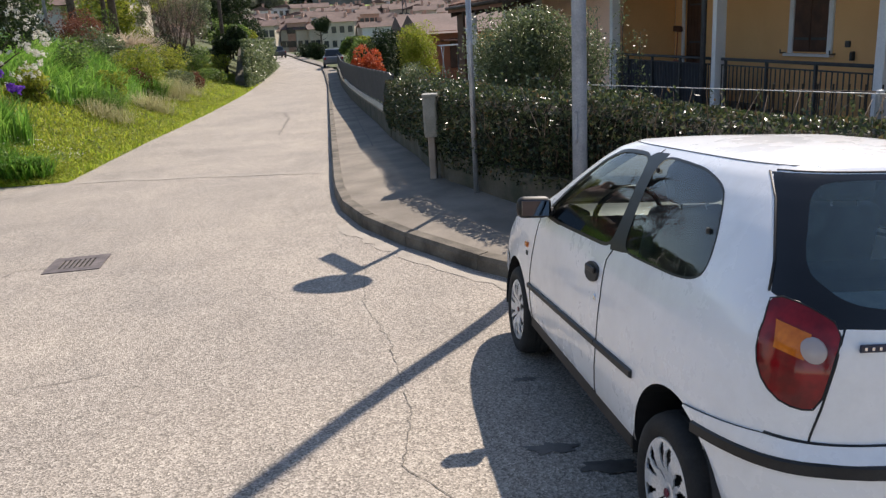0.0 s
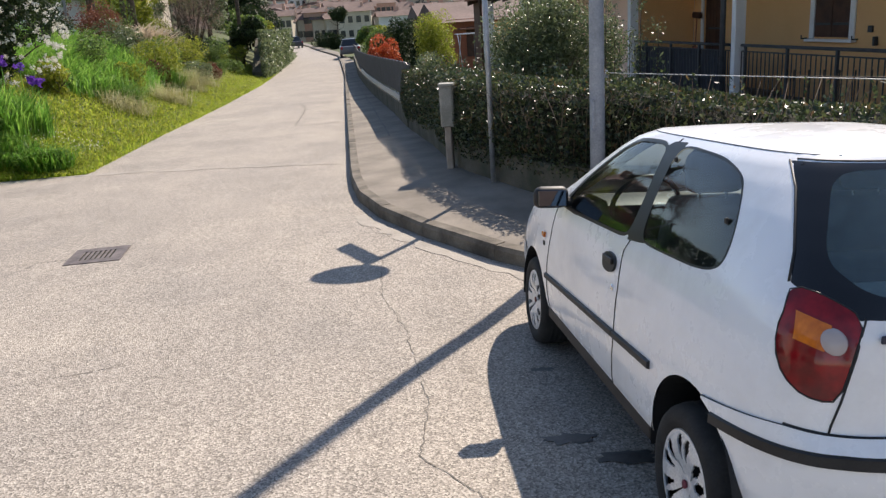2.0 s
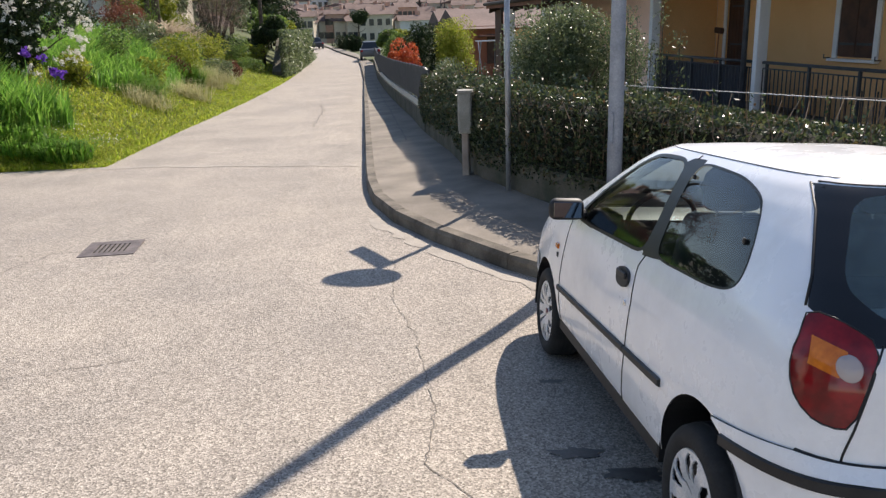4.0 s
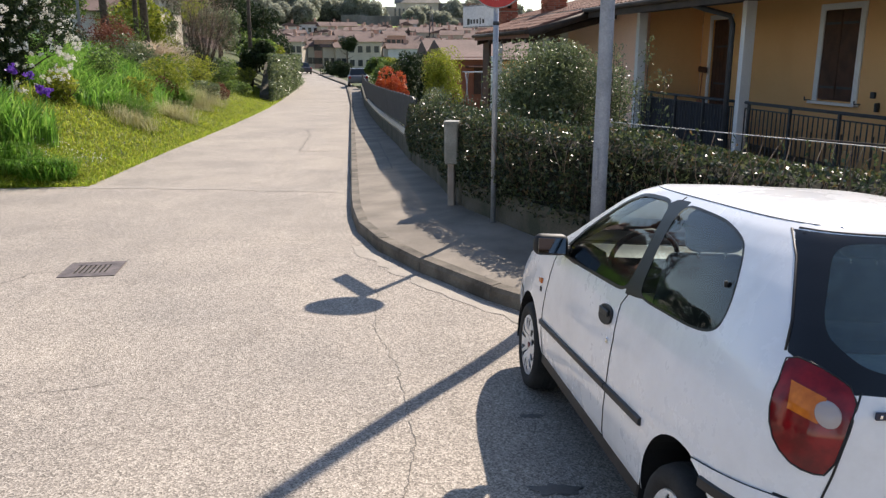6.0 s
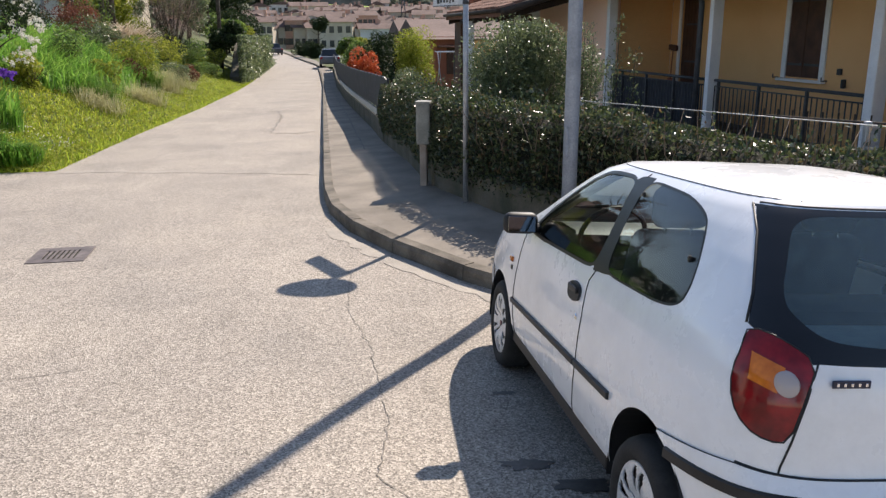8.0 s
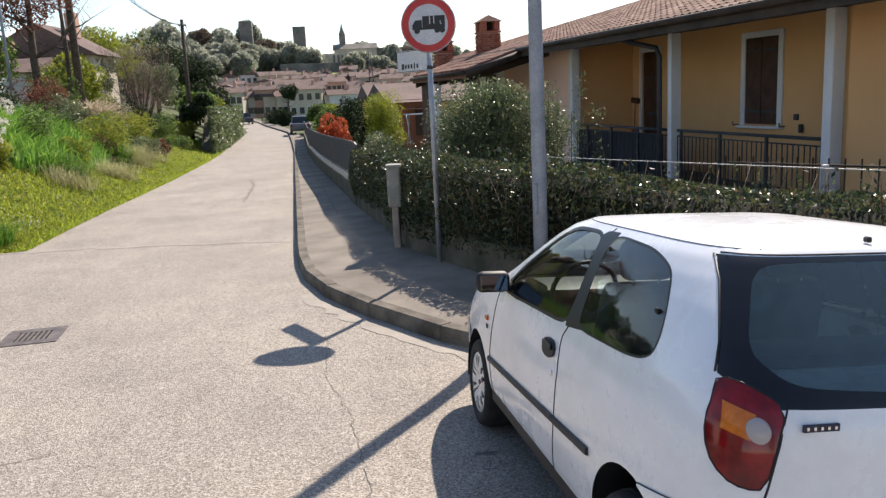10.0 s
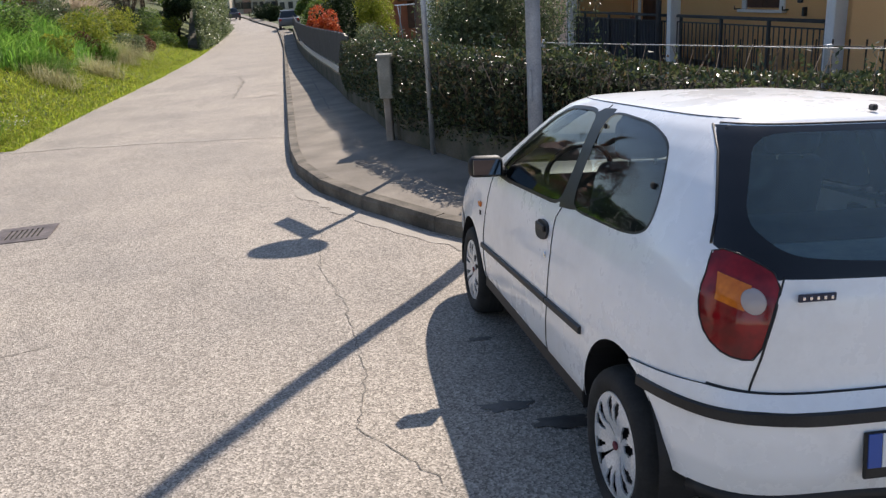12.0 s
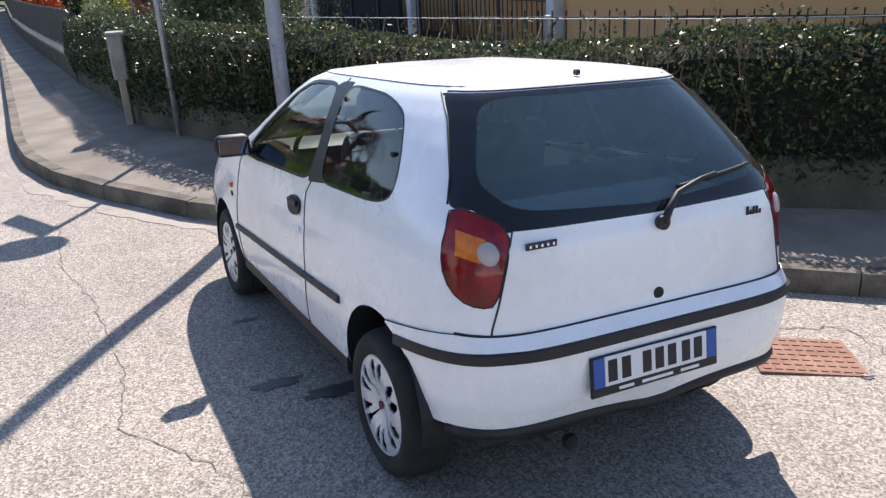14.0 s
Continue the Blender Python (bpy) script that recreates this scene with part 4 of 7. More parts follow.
def build_car():
    paint, pb = mat("white_car_paint", 0.28, 0, (0.86, 0.87, 0.89), 0.5)
    pb.inputs["Coat Weight"].default_value = 0.6
    pb.inputs["Coat Roughness"].default_value = 0.06
    dirt = noise_node(paint, 2.2, 6, 0.7)
    lk(paint, ramp(paint, dirt.outputs[0], [(0.3, (0.74, 0.745, 0.75)), (0.55, (0.86, 0.87, 0.88))]), pb.inputs["Base Color"])
    lk(paint, ramp(paint, dirt.outputs[0], [(0.3, (0.42, 0.42, 0.42)), (0.6, (0.24, 0.24, 0.24))]), pb.inputs["Roughness"])
    black = two_tone("black_plastic", (0.012, 0.012, 0.013), (0.028, 0.028, 0.029), 6, 150, 0.55, 0.15, 0.001)
    gloss = mat("black_glazing_border", 0.12, 0, (0.008, 0.009, 0.010))[0]
    seal = mat("satin_black_seal", 0.38, 0, (0.008, 0.008, 0.009), 0.3)[0]
    trim = two_tone("grey_cabin_fabric", (0.035, 0.038, 0.045), (0.06, 0.064, 0.072), 10, 200, 0.9, 0.3, 0.002)
    rubber = two_tone("tyre_rubber", (0.016, 0.016, 0.016), (0.035, 0.034, 0.033), 8, 80, 0.85, 0.4, 0.003)
    silver = two_tone("silver_wheel_cover", (0.66, 0.67, 0.68), (0.80, 0.81, 0.82), 12, 120, 0.32, 0.1, 0.001, 0.35)
    red, rb_ = mat("red_lens", 0.10, 0, (0.3, 0.008, 0.012))
    lk(red, ramp(red, noise_node(red, 14, 3).outputs[0], [(0.35, (0.11, 0.003, 0.007)), (0.65, (0.26, 0.007, 0.012))]), rb_.inputs["Base Color"])
    amber, ab_ = mat("amber_lens", 0.12, 0, (0.6, 0.15, 0.012))
    lk(amber, ramp(amber, noise_node(amber, 16, 3).outputs[0], [(0.35, (0.42, 0.09, 0.008)), (0.65, (0.72, 0.20, 0.015))]), ab_.inputs["Base Color"])
    clear = mat("clear_lens", 0.15, 0, (0.42, 0.37, 0.36))[0]
    chrome = mat("chrome", 0.12, 1.0, (0.75, 0.75, 0.76))[0]
    blue = mat("blue_enamel", 0.3, 0, (0.015, 0.08, 0.36))[0]
    navy = mat("dark_badge_enamel", 0.3, 0, (0.012, 0.018, 0.045))[0]
    plate_white = mat("plate_white", 0.4, 0, (0.75, 0.76, 0.76))[0]
    # mirror colour set very low so that its reflection is painted dark
    mirror = mat("dimmed_mirror_glass", 0.03, 1.0, (0.13, 0.15, 0.17))[0]

    def car_glass(name, film_share, film_tint, tint):
        g = bpy.data.materials.new(name)
        g.use_nodes = True
        gn = g.node_tree.nodes
        tr, gl, fr, ms = gn.new("ShaderNodeBsdfTransparent"), gn.new("ShaderNodeBsdfGlossy"), gn.new("ShaderNodeFresnel"), gn.new("ShaderNodeMixShader")
        tr.inputs[0].default_value = (*tint, 1)
        gl.inputs["Roughness"].default_value = 0.012
        fr.inputs[0].default_value = 1.68
        lk(g, fr.outputs[0], ms.inputs[0])
        lk(g, tr.outputs[0], ms.inputs[1])
        lk(g, gl.outputs[0], ms.inputs[2])
        # diffuse film: a little dust, and bluish sky reflection painted by its tint
        film, dust = gn.new("ShaderNodeMixShader"), gn.new("ShaderNodeBsdfDiffuse")
        dust.inputs[0].default_value = (*film_tint, 1)
        film.inputs[0].default_value = film_share
        lk(g, ms.outputs[0], film.inputs[1])
        lk(g, dust.outputs[0], film.inputs[2])
        lk(g, film.outputs[0], gn["Material Output"].inputs[0])
        return g

    glass = car_glass("tinted_car_glass", 0.008, (0.34, 0.46, 0.46), (0.82, 0.90, 0.885))
    # stronger blue-teal film paints the sky sheen on the rear window
    rear_glass = car_glass("dusty_sky_sheen_glass", 0.085, (0.28, 0.47, 0.55), (0.84, 0.93, 0.93))

    car = thing("hatchback_car", "white three-door hatchback parked nose to the kerb", "car", -0.012, 0, -0.042, rx=-3.9, ry=3.4)

    # rows and columns of the shell
    nu = 300
    zrow = list(np.arange(0.24, 1.4301, 0.0140))
    zrow[-1] = 1.43
    us = np.linspace(0, 1, nu)
    U, Z = np.meshgrid(us, np.array(zrow))
    P = shell(U, Z)
    # roof rows close the top
    nr = 9
    roof = []
    top = P[-1]
    for r in range(1, nr + 1):
        f = 1 - (r / nr)
        k = math.sin(f * math.pi / 2) ** 0.75 if f > 0 else 0.0
        ring = top.copy()
        ring[:, 0] *= k
        ring[:, 1] = 0.50 + (top[:, 1] - 0.50) * (k * 0.9 + 0.1 * f)
        ring[:, 2] = 1.43 + 0.040 * (1 - k ** 2.4)
        roof.append(ring)
    allP = np.concatenate([P, np.array(roof)], 0)
    # outward normals for thickness
    du = np.gradient(allP, axis=1)
    dz = np.gradient(allP, axis=0)
    nrm = np.cross(dz, du)
    nrm /= np.maximum(np.linalg.norm(nrm, axis=-1, keepdims=True), 1e-9)
    flip = np.sign(np.nansum(nrm * (allP - np.array([0, 1.0, 0.8])), -1, keepdims=True))
    nrm = nrm * np.where(flip == 0, 1, flip)

    nrm[:, 0, 0] = 0
    nrm[:, -1, 0] = 0
    # faces of the shell, cut along the outlines of glass, lamps, bumpers and wheel arches
    nrow = allP.shape[0]
    vp, vn = [p for p in allP.reshape(-1, 3)], [p for p in nrm.reshape(-1, 3)]
    faces = []
    for i in range(nrow - 1):
        for j in range(nu - 1):
            k = i * nu + j
            u = (us[j] + us[j + 1]) / 2
            y, z = allP[i, j, 1], allP[i, j, 2]
            kd = "windscreen" if u > 0.86 and 1.0 < z < 1.39 else "body"
            faces.append((kd, (k, k + 1, k + nu + 1, k + nu), u, z, y))

    def cut(name, depth, where):
        """Split every face in reach along depth = 0 and give the inner side the name."""
        arr = np.array(vp)
        d = depth(-arr[:, 0], arr[:, 1], arr[:, 2])
        d = np.where(np.abs(d) < 2e-5, 2e-5, d)
        made, out = {}, []
        for f in faces:
            kd, q, u, z, y = f
            if not where(u, y, z) or all(d[i] < 0 for i in q):
                out.append(f)
                continue
            if all(d[i] > 0 for i in q):
                out.append((name, q, u, z, y))
                continue
            ins, outs = [], []
            for i, v in enumerate(q):
                w = q[(i + 1) % len(q)]
                (ins if d[v] > 0 else outs).append(v)
                if (d[v] > 0) != (d[w] > 0):
                    key = (min(v, w), max(v, w))
                    if key not in made:
                        lo, hi = key
                        t = d[lo] / (d[lo] - d[hi])
                        made[key] = len(vp)
                        vp.append(vp[lo] * (1 - t) + vp[hi] * t)
                        vn.append(vn[lo] * (1 - t) + vn[hi] * t)
                    ins.append(made[key])
                    outs.append(made[key])
            for nm_, r in ((name, ins), (kd, outs)):
                if len(r) > 2:
                    out.append((nm_, tuple(r), u, z, y))
        faces[:] = out

    def at_side(u, y, z):
        return 0.1 < u < 0.9 and y > -0.42 and z < 1.429

    def at_back(u, y, z):
        return u < 0.25 and y < 0.10 and z < 1.429

    cut("rear_bumper", lambda x, y, z: np.minimum(0.71 - 0.05 * np.clip((y + 0.5) / 0.35, 0, 1) - z, -0.15 - y), lambda u, y, z: y < 0.0 and z < 0.8)
    cut("sill", lambda x, y, z: 0.335 - z, lambda u, y, z: z < 0.45)
    cut("sill", lambda x, y, z: np.minimum(0.385 + 0.03 * np.clip(1 - ((np.abs(x) - 0.38) / 0.34) ** 2, 0, 1) - z, -0.1 - y), lambda u, y, z: z < 0.47)
    cut("front_bumper", lambda x, y, z: np.minimum(0.6 - z, y - 2.6), lambda u, y, z: y > 2.4 and z < 0.7)
    pillar = [(0.56, 1.012), (0.73, 0.995), (0.765, 1.40), (0.62, 1.405)]
    corner = [(1.50, 0.968), (1.84, 0.972), (1.60, 1.165)]
    cut("window_frame", lambda x, y, z: np.maximum.reduce([depth_in(SIDE["door_glass"], y, z) + 0.015, depth_in(SIDE["quarter_glass"], y, z) + 0.008, depth_in(pillar, y, z), depth_in(corner, y, z)]), at_side)
    for k in ("door_glass", "quarter_glass"):
        cut(k, lambda x, y, z: depth_in(SIDE[k], y, z), at_side)
    cut("tailgate_frame", lambda x, y, z: depth_in(BACK["black"], x, z), at_back)
    cut("rear_glass", lambda x, y, z: depth_in(BACK["glass"], x, z), at_back)
    cut("tail_light", lambda x, y, z: depth_in(BACK["light"], x, z), at_back)
    for k in ("arch_rear", "arch_front"):
        cut("hole", lambda x, y, z: depth_in(SIDE[k], y, z), at_side)

    def surface(kinds, off=0.0, sides=(1, -1), sel=None):
        verts, out = [], []
        for sgn in sides:
            ids = {}
            for kd, face, u, z, y in faces:
                if kd not in kinds or (sel is not None and not sel(u, y, z)):
                    continue
                q = []
                for v in face:
                    if v not in ids:
                        p = vp[v] + vn[v] * off
                        ids[v] = len(verts)
                        verts.append((p[0] * sgn, p[1], p[2]))
                    q.append(ids[v])
                out.append(q if sgn < 0 else q[::-1])
        return verts, out

    def lens(lamp, sgn):
        """Amber band and round clear lens set into a tail light."""
        def at(x, z, off):
            u = shell_u(z, x, 0)
            p, p2 = shell(np.array(u), np.array(z)), shell(np.array(u + 0.004), np.array(z))
            t = Vector((p2[0] - p[0], p2[1] - p[1], 0)).normalized()
            return Vector(((p[0] - t.y * off) * sgn, p[1] + t.x * off, p[2]))
        bm = bmesh.new()
        rows = []
        for i in range(9):
            f = i / 8
            inner, outer = (0.606 + 0.022 * f, 1.008 - 0.070 * f), (0.664 + 0.016 * f, 1.032 - 0.074 * f)
            rows.append([bm.verts.new(at(inner[0] + (outer[0] - inner[0]) * j / 12, inner[1] + (outer[1] - inner[1]) * j / 12, 0.004)) for j in range(13)])
        for a, b in zip(rows, rows[1:]):
            for j in range(12):
                bm.faces.new((a[j], a[j + 1], b[j + 1], b[j]))
        bmesh.ops.recalc_face_normals(bm, faces=bm.faces)
        part("indicator_lens", bm, amber, lamp, "amber indicator lens", True)
        bm = bmesh.new()
        mid = bm.verts.new(at(0.606, 0.966, 0.012))
        rings = [[bm.verts.new(at(0.606 + r * 0.85 * math.cos(q), 0.966 + r * 1.05 * math.sin(q), o)) for q in [2 * math.pi * k / 28 for k in range(28)]] for r, o in ((0.02, 0.011), (0.031, 0.008), (0.034, 0.001))]
        for k in range(28):
            bm.faces.new((mid, rings[0][k], rings[0][(k + 1) % 28]))
            for a, b in zip(rings, rings[1:]):
                bm.faces.new((a[k], b[k], b[(k + 1) % 28], a[(k + 1) % 28]))
        bmesh.ops.recalc_face_normals(bm, faces=bm.faces)
        part("reversing_lens", bm, clear, lamp, "clear reversing lens", True)

    def shell_part(name, kinds, m, parent, off=0.0, thick=0.0, sides=(1, -1), label="", sel=None):
        v, f = surface(kinds, off, sides, sel)
        if thick:
            back, _ = surface(kinds, off - thick, sides, sel)
            n0, seen = len(v), {}
            for q in f:
                for i in range(len(q)):
                    e = (q[i], q[(i + 1) % len(q)])
                    seen[(min(e), max(e))] = seen.get((min(e), max(e)), []) + [e]
            v = v + back
            f = f + [[i + n0 for i in q[::-1]] for q in f] + [[b, a, a + n0, b + n0] for es in seen.values() if len(es) == 1 for a, b in es if abs(v[a][0]) + abs(v[b][0]) > 1e-4]
        bm = from_lists(v, f)
        bmesh.ops.remove_doubles(bm, verts=bm.verts, dist=0.0004)
        ob = part(name, bm, m, parent, label, True)
        return ob

    shell_part("body", ["body"], paint, car, label="white painted steel shell")
    shell_part("rear_bumper", ["rear_bumper"], paint, car, 0.010, 0.02, label="white plastic rear bumper")
    shell_part("front_bumper", ["front_bumper"], paint, car, 0.006)
    shell_part("sill", ["sill"], black, car, -0.012, label="dark lower valance and sills")
    # cabin lining behind the painted skin
    shell_part("cabin_lining", ["body"], trim, car, -0.035, sel=lambda u, y, z: z > 0.955 and u < 0.88)
    for sgn in (1, -1):
        shell_part("window_frame", ["window_frame"], seal, car, 0.001, 0, (sgn,), "black window surround")
        shell_part("door_window", ["door_glass"], glass, car, -0.004, 0, (sgn,), "clear glass reflecting the bank")
        shell_part("quarter_window", ["quarter_glass"], glass, car, -0.002, 0, (sgn,), "hinged rear quarter glass")
        lamp = shell_part("tail_light", ["tail_light"], red, car, 0.0, 0, (sgn,), "red and amber tail light cluster")
        lens(lamp, sgn)
    hatch = shell_part("tailgate_frame", ["tailgate_frame"], gloss, car, 0.0, 0, label="gloss black border of the rear window")
    shell_part("rear_window", ["rear_glass"], rear_glass, car, 0.0, label="greenish rear glass with dust and painted sky sheen")
    shell_part("windscreen", ["windscreen"], glass, car, -0.003)

    def on_side(y, z, off=0.0):
        u = shell_u_side(z, y)
        p = shell(np.array(u), np.array(z))
        return Vector((p[0] - off, p[1], p[2]))

    def on_back(x, z, off=0.0):
        u = shell_u(z, abs(x), 0)
        p = shell(np.array(u), np.array(z))
        return Vector((p[0] if x < 0 else -p[0], p[1] - off, p[2]))

    # side strips, doors' shut lines, handle, lock, lamp repeaters
    for sgn in (1, -1):
        def flip_x(v):
            return Vector((v.x * sgn, v.y, v.z))
        for y0, y1 in ((0.735, 2.0), (0.29, 0.725)):
            bm = bmesh.new()
            rows = []
            for y in np.linspace(y0, y1, 30):
                zc = 0.603 - (y - 0.2) * 0.040
                h = 0.017
                rows.append([bm.verts.new(flip_x(on_side(y, zc + dz_, o))) for dz_, o in ((-h, 0.001), (-h * 0.7, 0.014), (h * 0.7, 0.014), (h, 0.001))])
            for a, b in zip(rows, rows[1:]):
                for k in range(3):
                    bm.faces.new((a[k], a[k + 1], b[k + 1], b[k]))
            bm.faces.new(rows[0])
            bm.faces.new(rows[-1])
            bmesh.ops.recalc_face_normals(bm, faces=bm.faces)
            part("side_moulding", bm, black, car, "dark rubbing strip")
        seams = [[(0.69, 1.0), (0.726, 0.95), (0.706, 0.80), (0.725, 0.60), (0.765, 0.40), (0.775, 0.335)],
                 [(1.87, 0.95), (1.90, 0.80), (1.97, 0.60), (1.99, 0.45), (1.96, 0.336)], [(0.78, 0.337), (1.4, 0.337), (1.95, 0.337)]]
        for sm in seams:
            ys, zs2 = [a for a, _ in sm], [b for _, b in sm]
            t = np.linspace(0, len(sm) - 1, 26)
            pts = [flip_x(on_side(float(np.interp(q, range(len(sm)), ys)), float(np.interp(q, range(len(sm)), zs2)), 0.0005)) for q in t]
            part("shut_line", tube(pts, 0.0032, 5), black, car)
        pts = [flip_x(on_side(float(y), 1.4235, 0.0)) for y in np.linspace(-0.17, 1.16, 30)]
        part("roof_gutter", tube(pts, 0.0024, 5), M["iron"], car, "dark roof seam")
        pts = [flip_x(on_side(y, z, 0.0005)) for y, z in ((0.70, 1.416), (0.705, 1.40))]
        part("shut_line", tube(pts, 0.003, 5), black, car)
        hd = bmesh.new()
        for i in range(24):
            a = 2 * math.pi * i / 24
            y, z = 0.850 + 0.082 * math.copysign(abs(math.cos(a)) ** 0.85, math.cos(a)), 0.874 + 0.041 * math.copysign(abs(math.sin(a)) ** 0.85, math.sin(a))
            hd.verts.new(flip_x(on_side(y, z, 0.012)))
        hd.verts.ensure_lookup_table()
        hd.faces.new(hd.verts[:])
        ext = bmesh.ops.extrude_face_region(hd, geom=hd.faces[:])
        bmesh.ops.translate(hd, vec=(0.014 * sgn, 0, 0), verts=[v for v in ext["geom"] if isinstance(v, bmesh.types.BMVert)])
        bmesh.ops.recalc_face_normals(hd, faces=hd.faces)
        handle = part("door_handle", hd, black, car, "recessed black door handle")
        q = flip_x(on_side(0.846, 0.888, 0.020))
        part("handle_flap", box(0.010, 0.12, 0.028, q.x, q.y, q.z, 0.004), black, handle)
        q = flip_x(on_side(0.774, 0.776, 0.002))
        k = lathe([(0.0145, -0.004), (0.0145, 0.002), (0.011, 0.005), (0.004, 0.003)], 14, axis="x")
        bmesh.ops.scale(k, vec=(-sgn, 1, 1), verts=k.verts)
        bmesh.ops.translate(k, vec=q, verts=k.verts)
        part("key_lock", k, chrome, car)
        q = flip_x(on_side(2.06, 0.765, 0.004))
        part("side_repeater", box(0.02, 0.055, 0.032, q.x, q.y, q.z, 0.008, seg=2), amber, car, "amber side repeater")
        q = flip_x(on_side(2.05, 0.715, 0.003))
        part("wing_badge", box(0.006, 0.03, 0.028, q.x, q.y, q.z, 0.002), black, car)
        # door mirror
        mb = box(0.19, 0.085, 0.118, -0.835 * sgn, 1.715, 1.035, 0.040, seg=4)
        for v in mb.verts:
            if v.co.y > 1.72:
                v.co.z = 1.035 + (v.co.z - 1.035) * 0.72
                v.co.x = -0.835 * sgn + (v.co.x + 0.835 * sgn) * 0.85
        dm = part("door_mirror", mb, black, car, "black plastic door mirror", True)
        mp = part("mirror_pane", box(0.148, 0.004, 0.082, 0, 0, 0, 0.0015), mirror, dm)
        mp.matrix_basis = pose(-0.838 * sgn, 1.664, 1.036, -9, 0, -3 * sgn)
        part("mirror_stalk", box(0.09, 0.07, 0.05, -0.755 * sgn, 1.735, 1.005, 0.015), black, dm)
        # quarter window catches
        for y, z in ((0.61, 1.34), (0.0, 1.20)):
            q = flip_x(on_side(y, z, 0.004))
            part("hinge_cap", box(0.012, 0.018, 0.022, q.x, q.y, q.z, 0.004), black, car)

    # bumper strip, tailgate shut lines, badge, lock, wiper, washer
    bm = bmesh.new()
    rows = []
    for u in np.linspace(-1, 1, 90):
        a = abs(u) * 0.215
        zc = 0.655 - 0.040 * max(0.0, (a - 0.12) / 0.095)
        row = []
        for dz_, o in ((-0.021, 0.008), (-0.015, 0.021), (0.015, 0.021), (0.021, 0.008)):
            p = shell(np.array(a), np.array(zc + dz_))
            n2 = Vector((p[0], (p[1] - 0.6) * 0.45, 0)) if a > 0.1 else Vector((p[0] * 0.3, -1, 0))
            n2.normalize()
            w = Vector((p[0] + n2.x * o, p[1] + n2.y * o, p[2]))
            if u > 0:
                w.x = -w.x
            row.append(bm.verts.new(w))
        rows.append(row)
    for a, b in zip(rows, rows[1:]):
        for k in range(3):
            bm.faces.new((a[k], a[k + 1], b[k + 1], b[k]))
    bmesh.ops.recalc_face_normals(bm, faces=bm.faces)
    part("bumper_strip", bm, black, car, "dark rubbing strip round the bumper", True)
    for sgn in (-1, 1):
        pts = [on_back(sgn * x, z, 0.001) for x, z in ((0.527, 1.032), (0.56, 0.93), (0.59, 0.81), (0.612, 0.735), (0.616, 0.714))]
        part("shut_line", tube(pts, 0.0035, 5), black, car)
    pts = [on_back(x, 0.713 if abs(x) < 0.4 else 0.713, 0.004) for x in np.linspace(-0.70, 0.70, 40)]
    part("shut_line", tube(pts, 0.005, 5), black, car)
    pts = [on_back(x, 1.409, 0.001) for x in np.linspace(-0.49, 0.49, 30)]
    part("shut_line", tube(pts, 0.004, 5), black, car)
    for sgn in (-1, 1):
        pts = [on_back(sgn * x, z, 0.002) for x, z in ((0.505, 1.404), (0.542, 1.332), (0.578, 1.26), (0.619, 1.17), (0.655, 1.095))]
        part("shut_line", tube(pts, 0.005, 5), black, car)
    for sgn in (-1, 1):
        ring = BACK["light"] + BACK["light"][:1]
        part("lamp_seal", tube([on_back(sgn * x, z, 0.0) for x, z in ring], 0.0028, 5), black, car)
        edge = [(y, 0.71 - 0.05 * min(1, max(0, (y + 0.5) / 0.35))) for y in np.linspace(-0.53, -0.15, 16)]
        pts = [on_side(float(y), float(z), 0.004) for y, z in edge]
        part("shut_line", tube([Vector((p.x * -sgn, p.y, p.z)) for p in pts], 0.003, 5), black, car)
    q = on_back(-0.445, 0.980, 0.004)
    badge = part("badge", box(0.112, 0.008, 0.022, q.x, q.y, q.z, 0.002), navy, car, "small dark enamel badge")
    for i in range(5):
        part("badge_bar", box(0.008, 0.003, 0.010, q.x - 0.042 + 0.021 * i, q.y - 0.005, q.z, 0.0008), chrome, badge)
    q = on_back(0.445, 0.965, 0.003)
    mb2 = part("model_badge", box(0.074, 0.004, 0.006, q.x, q.y, q.z - 0.008, 0.001), black, car, "small dark model badge")
    for i, hgt in enumerate((0.030, 0.016, 0.028, 0.028, 0.016)):
        part("badge_bar", box(0.009, 0.005, hgt, q.x - 0.030 + 0.015 * i, q.y - 0.001, q.z - 0.011 + hgt / 2, 0.001), black, mb2)
    q = on_back(0.008, 0.748, 0.0)
    k = lathe([(0.021, -0.004), (0.021, 0.003), (0.013, 0.005), (0.008, 0.002)], 18)
    bmesh.ops.rotate(k, cent=(0, 0, 0), matrix=Matrix.Rotation(radians(90), 3, "X"), verts=k.verts)
    bmesh.ops.translate(k, vec=q, verts=k.verts)
    part("tailgate_lock", k, black, car)
    piv = on_back(0.022, 0.985, 0.012)
    wiper = part("rear_wiper", tube([piv + Vector((0, 0.012, 0)), piv + Vector((0, -0.012, 0))], 0.024, 14), black, car, "black rear wiper resting on the glass")
    arm = [piv + Vector((0, -0.008, 0)), on_back(0.05, 1.03, 0.028), on_back(0.10, 1.07, 0.030), on_back(0.22, 1.100, 0.028), on_back(0.30, 1.11, 0.024)]
    part("wiper_arm", tube(arm, [0.014, 0.013, 0.011, 0.008, 0.006], 8), black, wiper)
    part("wiper_blade", tube([on_back(x, 1.073 + 0.045 * x / 0.49, 0.012) for x in np.linspace(0.12, 0.49, 14)], 0.007, 6), black, wiper)
    pts = [on_back(x, 0.38 + 0.03 * max(0.0, 1 - ((abs(x) - 0.38) / 0.34) ** 2), 0.006) for x in np.linspace(-0.70, 0.70, 50)]
